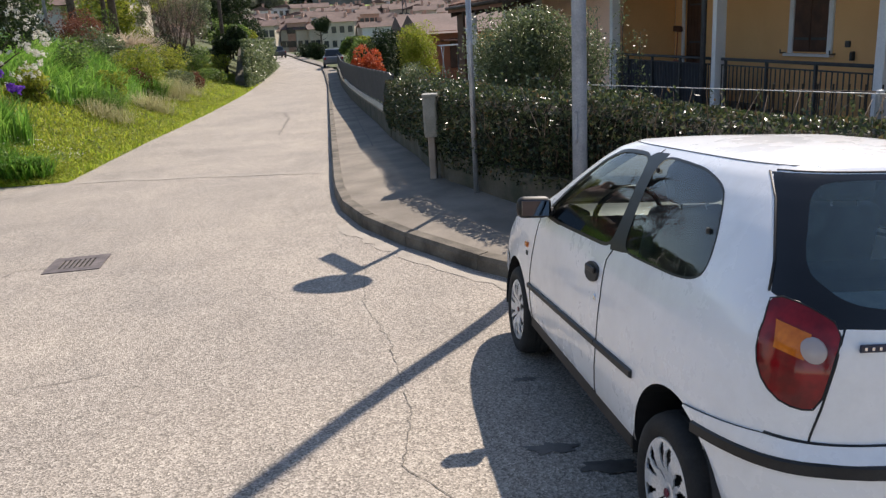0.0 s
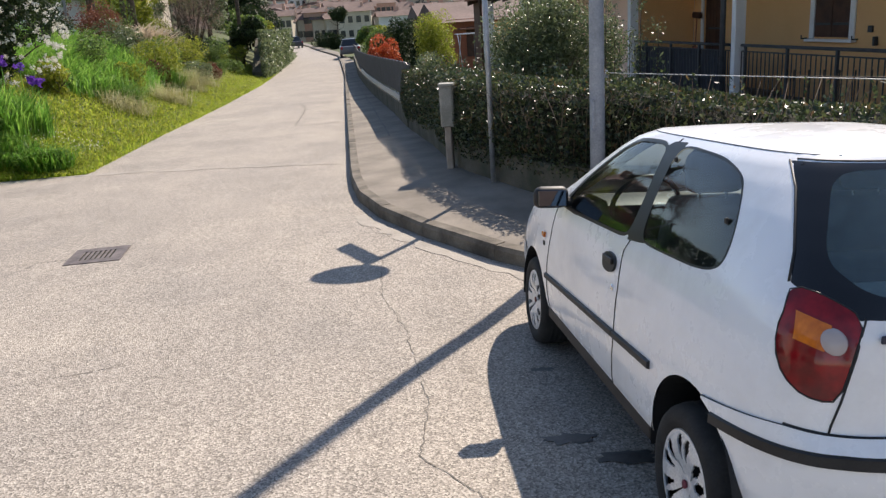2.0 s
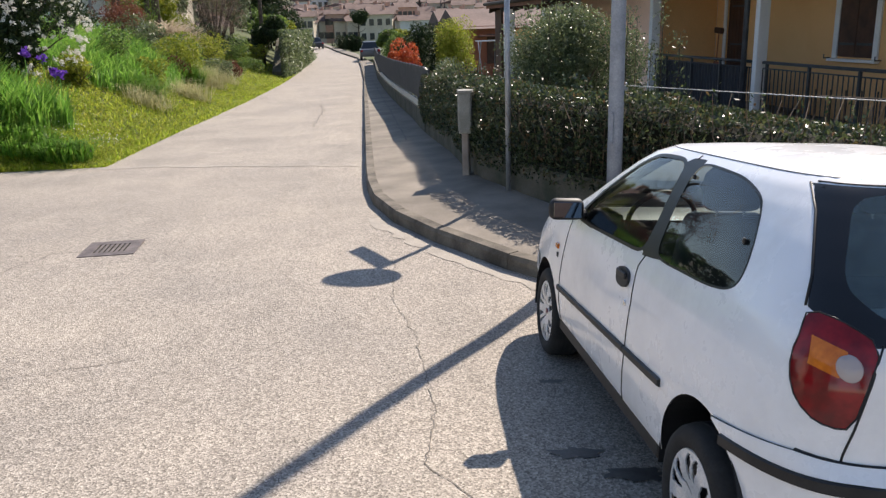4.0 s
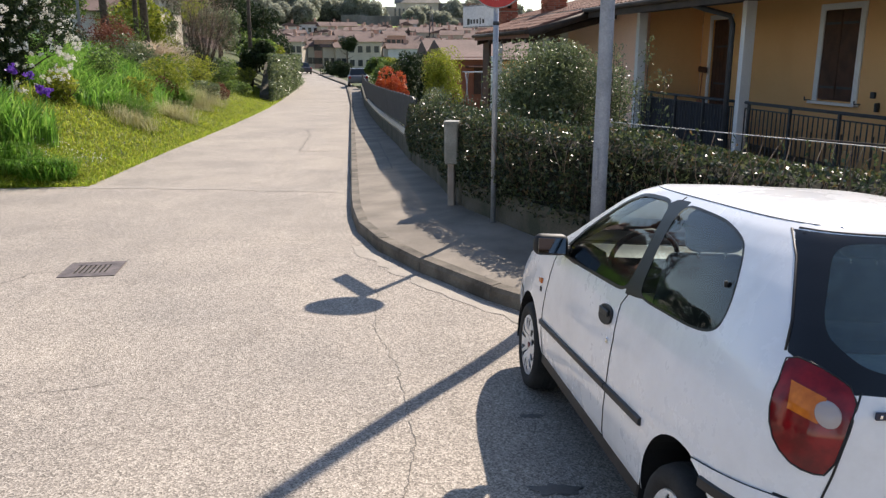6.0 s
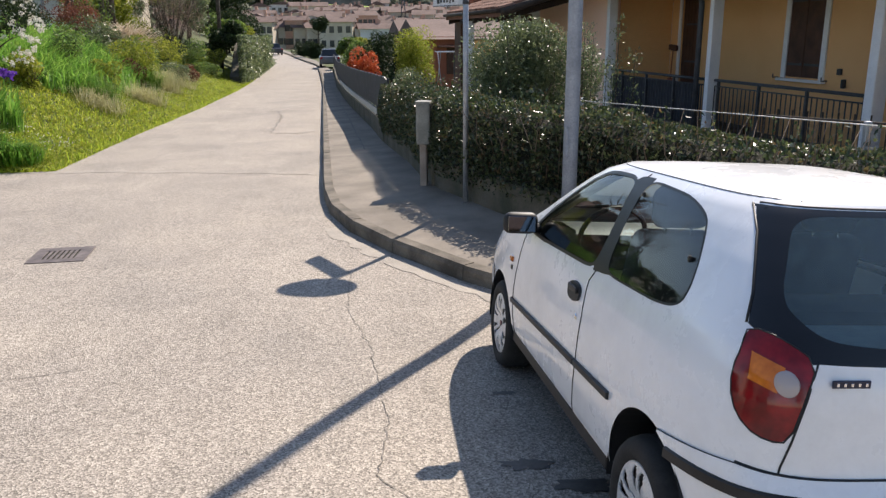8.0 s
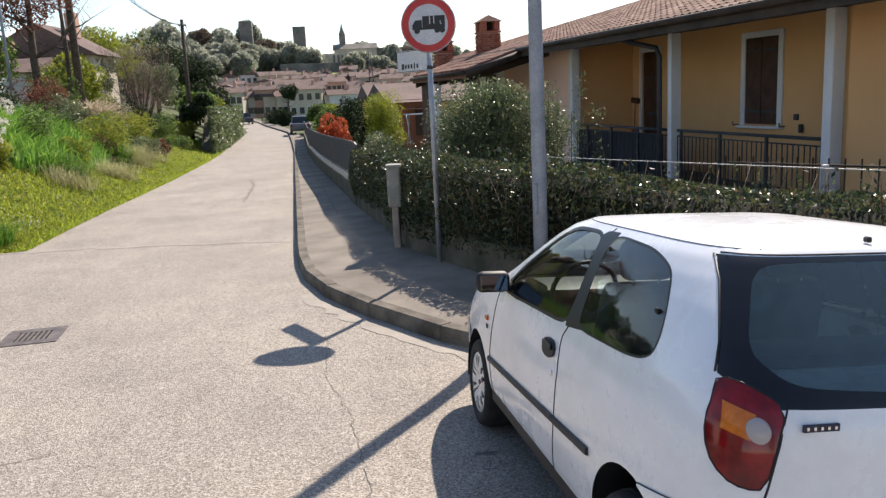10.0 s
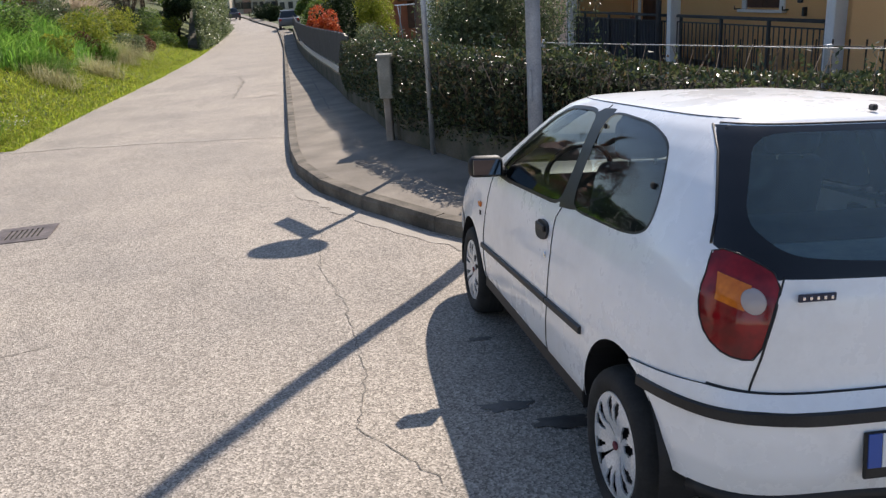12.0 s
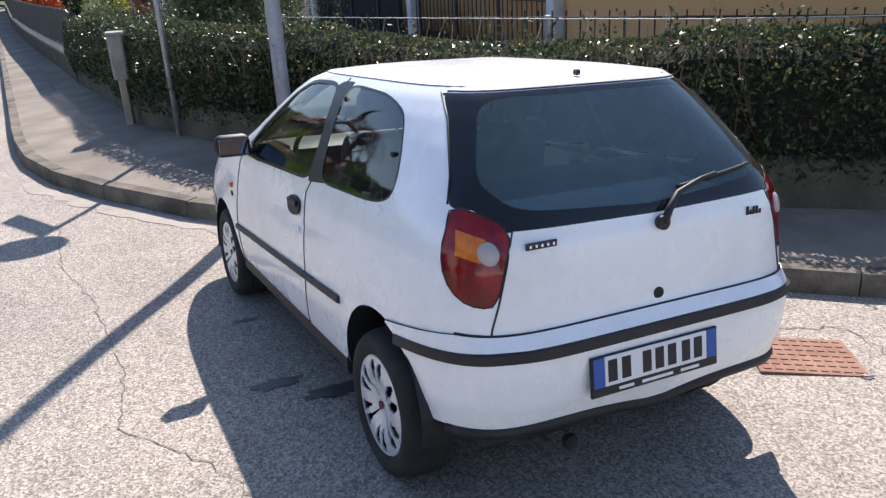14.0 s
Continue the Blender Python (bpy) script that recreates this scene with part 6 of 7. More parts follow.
def build_chimney(x, y, z0, z1, w, lab):
    t = thing("chimney", lab, "chimney", x, y, z0, 5)
    H = z1 - z0 - 0.45
    part("flue", box(w - 0.03, w - 0.03, H, 0, 0, H / 2), M["mortar"], t)
    bl, bh = w / 3, 0.06
    me = bpy.data.meshes.new("brick")
    b = box(bl - 0.010, 0.05, bh - 0.010, 0, 0, 0, 0.003)
    b.to_mesh(me)
    b.free()
    me.materials.append(M["brick"])
    for r in range(int(H / bh)):
        for k in range(4):
            for c in range(3):
                o = new("brick", me)
                o.parent = t
                off = (c - 1) * bl + (bl / 4 if r % 2 else -bl / 4) * (0.9 if abs(c - 1) < 1 else 0.35)
                o.matrix_basis = pose(0, 0, bh * (r + 0.5), 0, 0, 90 * k) @ pose(off, -w / 2, 0)
    part("corbel", box(w + 0.07, w + 0.07, 0.06, 0, 0, H + 0.03, 0.01), M["brick"], t)
    for k in range(4):
        a = math.pi / 4 + k * math.pi / 2
        part("vent_pier", box(0.17, 0.17, 0.24, (w / 2 - 0.08) * math.copysign(1, math.cos(a)), (w / 2 - 0.08) * math.copysign(1, math.sin(a)), H + 0.19, 0.006), M["brick"], t)
    # dark block painting the shade between the vent piers
    part("vent_shade_block", box(w * 0.35, w * 0.35, 0.24, 0, 0, H + 0.19), M["core"], t)
    s = w / 2 + 0.07
    part("cap", from_lists([(-s, -s, H + 0.31), (s, -s, H + 0.31), (s, s, H + 0.31), (-s, s, H + 0.31), (0, -s * 0.4, H + 0.5), (0, s * 0.4, H + 0.5)],
                           [(0, 3, 2, 1), (0, 1, 4), (1, 2, 5, 4), (2, 3, 5), (3, 0, 4, 5)]), M["tile"], t, "tiled chimney cap")


build_house()


def build_bounce_ground():
    # pale strip hidden by the hedge, added to reflect sun onto the shaded walls
    bounce_mat = two_tone("pale_bounce_ground", (0.42, 0.38, 0.32), (0.56, 0.51, 0.44), 1.5, 80, 0.95, 0.5, 0.006)
    v, n = [], 16
    for i in range(n + 1):
        y = 1.5 + 22.5 * i / n
        for x in (wall_x(y) + 1.0, 4.95 - 0.089 * (y - 7.3)):
            v.append((x, y, max(land(x, y), land(x - 0.7, y), land(x + 0.7, y)) + 0.05))
    tagged(mesh_object("yard", v, [(2 * i, 2 * i + 1, 2 * i + 3, 2 * i + 2) for i in range(n)], bounce_mat), "unseen pale ground added between hedge and house to bounce light", "yard", kind="structure")


build_bounce_ground()
build_chimney(3.50, 20.5, 2.55, 3.98, 0.55, "red brick chimney with a tiled cap")
build_chimney(2.66, 23.2, 2.35, 3.62, 0.48, "smaller red brick chimney with a tiled cap")


def build_garden_rail():
    """Thin upright bars behind the hedge beside the house."""
    f = thing("garden_railing", "thin brown iron bars behind the hedge", "railing", 3.9, 5.6, 0, 35)
    part("rail", tube([(-0.6, 0.9, 1.02), (-0.6, -6.2, 1.02)], 0.014, 6), M["beam"], f)
    part("rail", tube([(-0.6, 0.9, 0.12), (-0.6, -6.2, 0.12)], 0.014, 6), M["beam"], f)
    for i in range(44):
        part("bar", box(0.014, 0.014, 1.35, -0.6, 0.9 - 0.16 * i, 0.42), M["beam"], f)


build_garden_rail()

# ---- the bank beside the street ----
def on_bank(x, y):
    return slope(y) + bank(x, y) - 0.06


def scatter_bank(n, y0, y1, d0, d1):
    y = rng.uniform(y0, y1, n) if y1 - y0 < 12 else y0 + (y1 - y0) * rng.uniform(0, 1, n) ** 1.7
    d = rng.uniform(d0, d1, n)
    out = []
    for a, b in zip(y, d):
        x = verge_x(float(a)) - b
        out.append((x, float(a), on_bank(x, float(a)) - 0.01))
    return np.array(out)


def build_bank():
    tagged(blade_mesh("bank_grass", scatter_bank(52000, 11.5, 52, 0.02, 4.2), 0.17, 0.014, M["grass"], None, 0.6, 0.5), "short bright green grass covering the bank", "grass", kind="stuff")
    tagged(blade_mesh("bank_grass", scatter_bank(9000, 11.5, 46, 0.0, 0.35), 0.12, 0.012, M["grass"], None, 0.6, 0.5), "grass fringe along the edge of the asphalt", "grass", kind="stuff")
    tagged(leaf_mesh("bank_weeds", scatter_bank(24000, 11.6, 46, 0.2, 4.4) + np.array([0, 0, 0.09]), 0.07, 0.045, M["lime_leaf"], None, (0, 0, 1), 0.8), "broad-leaved weeds among the grass", "weeds", kind="stuff")
    tagged(leaf_mesh("daisies", scatter_bank(130, 11.8, 14.2, 0.3, 1.7) + np.array([0, 0, 0.22]), 0.03, 0.03, M["petal"], None, (0, 0, 1), 2.0), "small white daisies in the grass", "flowers", kind="stuff")

    def tuft(label, x, y, n, h, w, m, r=0.45, bend=0.8, spread=0.6, cat="grass tuft", name="grass_tuft", ry=None):
        t = thing(name, label, cat, x, y, on_bank(x, y))
        a, q = rng.uniform(0, 2 * math.pi, n), r * rng.uniform(0, 1, n) ** 0.6
        pts = np.stack([q * np.cos(a), (ry or r) / r * q * np.sin(a), np.zeros(n)], 1)
        for i in range(n):
            pts[i, 2] = on_bank(x + pts[i, 0], y + pts[i, 1]) - on_bank(x, y) - 0.02
        tagged(blade_mesh("blade_growth", pts, h, w, m, t, bend, spread), kind="stuff")
        return t

    # corner clumps
    for x, y, r in ((-7.35, 12.15, 0.42), (-8.15, 12.45, 0.5), (-9.0, 12.6, 0.5)):
        tuft("dense clump of dark green strap leaves at the bank's foot", x, y, 900, 0.52, 0.022, M["tall_grass"], r, 1.0, 0.7)
    for x, y in ((-9.1, 14.0), (-9.9, 14.6), (-9.7, 13.3), (-10.7, 14.0), (-8.5, 13.4), (-8.9, 13.0), (-8.3, 14.1)):
        tuft("upright sword-shaped iris leaves", x, y, 500, 0.85, 0.035, M["tall_grass"], 0.45, 0.4, 0.3, "iris", "iris_clump")
    for k, (x, y) in enumerate(((-8.55, 15.2), (-8.35, 15.0), (-8.8, 15.4), (-8.9, 14.8))):
        t = thing("iris_flower", "violet iris flower on a tall stem", "flower", x, y, on_bank(x, y), group="iris flowers on the bank")
        part("stem", tube([(0, 0, 0), (0.02, 0, 0.85 + 0.06 * k)], 0.01, 5), M["tall_grass"], t)
        leaf_mesh("petals", np.array([0.02, 0, 0.92 + 0.06 * k]) + rng.normal(0, 0.045, (26, 3)), 0.11, 0.075, M["iris"], t)
    # tall green patch, dry wisps and shrubs
    tuft("tall fresh green grass patch on the bank", -10.4, 25.5, 4200, 0.9, 0.03, M["tall_grass"], 1.9, 0.7, 0.4, ry=4.2)
    tuft("tall fresh green grass patch on the bank", -9.9, 21.5, 2600, 0.8, 0.032, M["tall_grass"], 1.2, 0.7, 0.4, ry=2.2)
    for x, y, n, h in ((-8.6, 21.4, 1500, 0.75), (-8.75, 27.8, 1500, 0.9)):
        tuft("dark drooping ornamental grass tuft", x, y, n, h, 0.018, M["tall_grass"], 0.55, 1.4, 0.8)
    for x, y, n, h in ((-8.1, 20.3, 420, 0.75), (-7.9, 24.6, 500, 0.85), (-8.3, 29.5, 700, 1.1), (-8.4, 33.0, 420, 0.8)):
        tuft("wispy straw-coloured feather grass", x, y, n, h, 0.010, M["dry_grass"], 0.6, 1.5, 0.9)
    tuft("cream pampas plumes standing in the bank", -10.4, 34.0, 700, 1.6, 0.07, M["plume"], 0.6, 0.7, 0.35, "pampas grass", "pampas_grass")
    # white-flowering bush
    bx, by = -10.2, 17.9
    b = shrub("flowering_bush", "large dark evergreen bush covered in white flower heads", bx, by, on_bank(bx, by) - 0.2, 1.55, 1.5, 1.35, M["dark_leaf"], 19000, 0.095, 0.05, "flowering shrub", lumps=14, fill=0.6)
    heads = []
    while len(heads) < 230:
        p = unit(rng.normal(size=3)) * np.array([1.5, 1.45, 1.3]) * rng.uniform(0.95, 1.1)
        if p[2] > -1.2 and (p[0] > 0.5 or p[1] < 0.0):
            heads.append(p + np.array([0, 0, 1.36]))
    hp = np.concatenate([h + rng.normal(0, 0.027, (26, 3)) for h in heads])
    tagged(leaf_mesh("blossom", hp, 0.046, 0.040, M["petal"], b), kind="stuff")
    green = "rounded green shrub growing on the bank"
    for x, y, rx, rz, m, n in ((-8.95, 24.0, 0.75, 0.55, "lime_leaf", 2600), (-9.1, 28.2, 0.95, 0.85, "lime_leaf", 3200), (-8.95, 27.2, 0.6, 0.5, "rust_leaf", 1600), (-8.6, 33.5, 0.7, 0.55, "olive_leaf", 2000), (-9.3, 18.9, 0.6, 0.5, "lime_leaf", 2000), (-8.8, 38.5, 0.8, 0.6, "green_leaf", 2200),
                               (-9.6, 42, 1.0, 0.8, "green_leaf", 2400), (-8.9, 46, 1.0, 0.8, "lime_leaf", 2400), (-11.6, 30, 1.1, 0.9, "rust_leaf", 2600), (-11.8, 26.0, 1.0, 0.8, "dark_leaf", 2400), (-12.2, 34, 1.3, 1.1, "green_leaf", 2600), (-11.8, 40, 1.2, 0.9, "lime_leaf", 2400), (-9.9, 23.6, 0.8, 0.75, "green_leaf", 2200), (-9.7, 31.2, 1.0, 0.8, "green_leaf", 2400), (-10.6, 29.5, 1.0, 0.9, "olive_leaf", 2400), (-9.6, 36, 1.1, 0.8, "lime_leaf", 2400), (-10.3, 39.5, 1.1, 0.9, "dark_leaf", 2400), (-8.6, 43, 0.7, 0.5, "green_leaf", 1800), (-8.5, 36.2, 0.55, 0.45, "rust_leaf", 1400)):
        lab = {"lime_leaf": "yellow-green shrub growing on the bank", "rust_leaf": "reddish-brown shrub growing on the bank", "olive_leaf": "grey-green shrub growing on the bank", "green_leaf": green, "dark_leaf": "dark evergreen shrub growing on the bank"}[m]
        shrub("bank_shrub", lab, x, y, on_bank(x, y) - 0.1, rx, rx, rz, M[m], n, 0.10, 0.045)
    # trimmed low hedge along the crest
    for i, (x, y) in enumerate(((-10.4, 44), (-10.2, 47), (-9.9, 50), (-9.7, 53))):
        shrub("crest_hedge", "low trimmed hedge along the top of the bank", x, y, on_bank(x, y) - 0.2, 0.9, 1.8, 0.65, M["dark_leaf"], 3000, 0.11, 0.055, "hedge", group="hedge along the bank")
    # ivy-covered retaining wall beyond the verge
    v, f = [], []
    pts = [(verge_x(y) - 0.5, y) for y in np.arange(45, 104, 1.0)]
    for x, y in pts:
        for o, h in ((0, -0.3), (0.06, 2.2), (-0.5, 2.3), (-0.5, -0.3)):
            v.append((x + o, y, slope(y) + h * (min(1.0, 0.2 + (y - 45) / 5) if y < 66 else max(0.35, 1 - (y - 66) / 14))))
    for i in range(len(pts) - 1):
        for k in range(3):
            f.append((4 * i + k, 4 * i + k + 1, 4 * i + 5 + k, 4 * i + 4 + k))
    f += [(0, 1, 2, 3)]
    tagged(mesh_object("retaining_wall", v, f, M["plinth"]), "weathered retaining wall beside the street", "wall", kind="structure")
    n = 24000
    yy = rng.uniform(44.5, 72, n)
    p = np.array([(verge_x(y) - 0.42 + 0.35 * abs(rng.normal()) * (0.5 + 0.5 * noise.noise((y * 0.8, 0, 0))), y, slope(y) + rng.uniform(0.1, 2.75)) for y in yy.tolist()])
    keep = np.array([noise.noise((q[1] * 0.35, q[2] * 0.2, 5)) > -0.22 for q in p])
    ivy = thing("ivy", "thick grey-green ivy hanging over the wall", "ivy", -7.5, 58, 0)
    leaf_mesh("foliage", p[keep] - np.array([-7.5, 58, 0]), 0.17, 0.13, M["olive_leaf"], ivy, (1, -0.4, 0.2), 0.8)
    for x, y, r, m in ((-9.5, 60, 1.8, "dark_leaf"), (-10.5, 68, 2.0, "dark_leaf"), (-8.7, 56, 1.1, "lime_leaf"), (-8.3, 47.5, 1.1, "dark_leaf"), (-8.6, 51, 1.2, "green_leaf"), (-12.5, 76, 2.4, "green_leaf"), (-15, 88, 2.6, "dark_leaf")):
        shrub("wall_shrub", "overgrown evergreen shrub above the wall", x, y, slope(y) + 1.8, r, r, r * 0.8, M[m], 3400, 0.22, 0.11)

    # posts, wires, bare shrub, trees on the crest
    def pole(x, y, top, r, lab, lean=0.0):
        z = on_bank(x, y)
        t = thing("utility_pole", lab, "utility pole", x, y, z)
        part("shaft", tube([(0, 0, -0.3), (lean * 0.5, 0, top * 0.5), (lean, 0, top)], [r, r * 0.9, r * 0.75], 12), M["bark"], t)
        part("crossbar", box(0.5, 0.05, 0.06, lean, 0, top - 0.35, 0.008), M["iron"], t)
        for k in (-0.2, 0.2):
            part("insulator", tube([(lean + k, 0, top - 0.32), (lean + k, 0, top - 0.2)], 0.03, 8), M["white_paint"], t)
        return t

    pole(-11.4, 35.0, 8.8, 0.17, "weathered wooden utility pole on the bank")
    pole(-9.0, 50.0, 7.4, 0.13, "wooden utility pole above the ivy wall", 0.1)
    t = thing("steel_post", "slim grey steel post standing on the bank", "post", -12.5, 30.0, on_bank(-12.5, 30.0))
    part("shaft", tube([(0, 0, -0.3), (0, 0, 7.6)], 0.055, 10), M["grey_pole"], t)
    w = thing("overhead_cables", "thin dark cables between the utility poles", "cables", 0, 0, 0)
    za, zb = on_bank(-11.4, 35.0) + 8.5, on_bank(-9.0, 50.0) + 7.1
    for k in (-0.2, 0.2, 0.0):
        pts = []
        for i in range(21):
            q = i / 20
            pts.append((-11.4 + k + 2.5 * q, 35.0 + 15.0 * q, za + (zb - za) * q - 1.0 * 4 * q * (1 - q) * (1 + k * 0.5)))
        part("cable", tube(pts, 0.016, 5), M["wire"], w)
        pts = [(-8.9 + k - 3 * q, 50 + 40 * q, zb - 3.2 * q - 0.8 * 4 * q * (1 - q)) for q in [i / 12 for i in range(13)]]
        part("cable", tube(pts, 0.016, 5), M["wire"], w)
    # leafless multi-stemmed shrub
    bs = thing("bare_shrub", "leafless shrub with many upright twigs", "shrub", -10.3, 42.0, on_bank(-10.3, 42))
    for i in range(44):
        a, r = random.uniform(0, 6.28), random.uniform(0.3, 1.9)
        bm = tube([(0, 0, 0), (math.cos(a) * r * 0.4, math.sin(a) * r * 0.4, 1.7), (math.cos(a) * r, math.sin(a) * r, random.uniform(2.8, 4.6))], [0.03, 0.018, 0.006], 5)
        part("stem", bm, M["bark"], bs)
    n = 3200
    a, r = rng.uniform(0, 6.28, n), rng.uniform(0.2, 1.8, n)
    tagged(leaf_mesh("fine_growth", np.stack([np.cos(a) * r, np.sin(a) * r, rng.uniform(1.2, 4.5, n)], 1), 0.42, 0.016, M["twig_leaf"], bs, (0, 0, 1), 1.0), kind="stuff")
    # red-leaved tree and others
    tree("russet_tree", "tree with russet young leaves and a thick trunk", -12.4, 33.0, on_bank(-12.4, 33), 6.2, 1.9, M["rust_leaf"], 5200, 0.12, 0.06, 0.2)
    tree("bare_tree", "leafless tree with spreading branches", -12.6, 38.0, on_bank(-12.6, 38), 7.6, 2.4, M["twig_leaf"], 900, 0.4, 0.012, 0.13)
    for x, y, hgt, cr, m in ((-11.6, 54, 3.8, 1.7, "olive_leaf"), (-13.5, 46, 3.2, 1.7, "olive_leaf"), (-9.6, 63, 5.6, 1.8, "dark_leaf"), (-11.4, 62, 5.3, 2.0, "dark_leaf"), (-13.5, 66, 6.0, 2.6, "dark_leaf"), (-17, 72, 6.5, 3.0, "lime_leaf"), (-13.2, 40.5, 3.0, 1.6, "lime_leaf"), (-14.5, 56, 5.5, 2.4, "lime_leaf"), (-22, 95, 8, 4, "hazed_leaf"), (-15.5, 35, 3.4, 1.8, "green_leaf")):
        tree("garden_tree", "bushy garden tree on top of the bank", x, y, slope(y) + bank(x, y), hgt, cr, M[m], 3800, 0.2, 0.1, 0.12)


build_bank()

# ---- neighbouring and distant houses ----
M["roof_far"] = two_tone("far_terracotta", (0.11, 0.072, 0.060), (0.19, 0.125, 0.105), 0.5, 8, 0.9, 0.3, 0.02)
M["wall_cream"] = two_tone("cream_render", (0.52, 0.44, 0.33), (0.66, 0.58, 0.46), 0.3, 10, 0.9)
M["wall_white"] = two_tone("white_render", (0.62, 0.61, 0.58), (0.74, 0.73, 0.70), 0.3, 10, 0.9)
M["wall_rose"] = two_tone("rose_render", (0.50, 0.30, 0.22), (0.60, 0.38, 0.29), 0.3, 10, 0.9)
M["stone"] = two_tone("old_stone", (0.16, 0.145, 0.125), (0.30, 0.27, 0.235), 0.25, 4, 0.95, 0.5, 0.1)
M["pane"] = mat("dark_window_pane", 0.15, 0, (0.03, 0.035, 0.04))[0]
M["meadow"] = two_tone("far_meadow", (0.16, 0.24, 0.04), (0.24, 0.32, 0.06), 0.06, 1.5, 0.95)


def gable_house(name, lab, x, y, z, w, d, h, rise, wall, rz=0, cols=3, storeys=2, group="", along_x=True, detail=True):
    t = thing(name, lab, "house", x, y, z, rz, group=group)
    part("wall", box(w, d, h + 2.5, 0, 0, h / 2 - 1.25), wall, t)
    o = 0.45
    if along_x:
        v = [(-w / 2 - o, -d / 2 - o, h - 0.12), (w / 2 + o, -d / 2 - o, h - 0.12), (w / 2 + o, d / 2 + o, h - 0.12), (-w / 2 - o, d / 2 + o, h - 0.12), (-w / 2 - o, 0, h + rise), (w / 2 + o, 0, h + rise)]
        f = [(0, 1, 5, 4), (2, 3, 4, 5), (0, 4, 3), (1, 2, 5), (0, 3, 2, 1)]
    else:
        v = [(-w / 2 - o, -d / 2 - o, h - 0.12), (w / 2 + o, -d / 2 - o, h - 0.12), (w / 2 + o, d / 2 + o, h - 0.12), (-w / 2 - o, d / 2 + o, h - 0.12), (0, -d / 2 - o, h + rise), (0, d / 2 + o, h + rise)]
        f = [(0, 4, 5, 3), (1, 2, 5, 4), (0, 1, 4), (2, 3, 5), (0, 3, 2, 1)]
    roof = part("roof", from_lists(v, f), M["roof_far"], t, "faded terracotta roof")
    part("chimney", box(0.6, 0.6, 1.4, w * 0.2, d * 0.12, h + rise * 0.75 + 0.4, 0.03), M["wall_rose"], roof)
    for s in range(storeys):
        zz = 1.5 + s * 2.8
        if zz + 1 > h:
            break
        for c in range(cols):
            xx = -w / 2 + w * (c + 0.5) / cols
            win = part("window", box(0.95, 0.10, 1.3, xx, -d / 2 - 0.01, zz, 0.01), M["pane"], t)
            if detail:
                for k in (-1, 1):
                    part("shutter", box(0.42, 0.06, 1.35, xx + k * 0.72, -d / 2 - 0.04, zz, 0.01), M["shutter"], win)
                part("sill", box(1.15, 0.16, 0.07, xx, -d / 2 - 0.08, zz - 0.70), M["white_paint"], win)
    return t


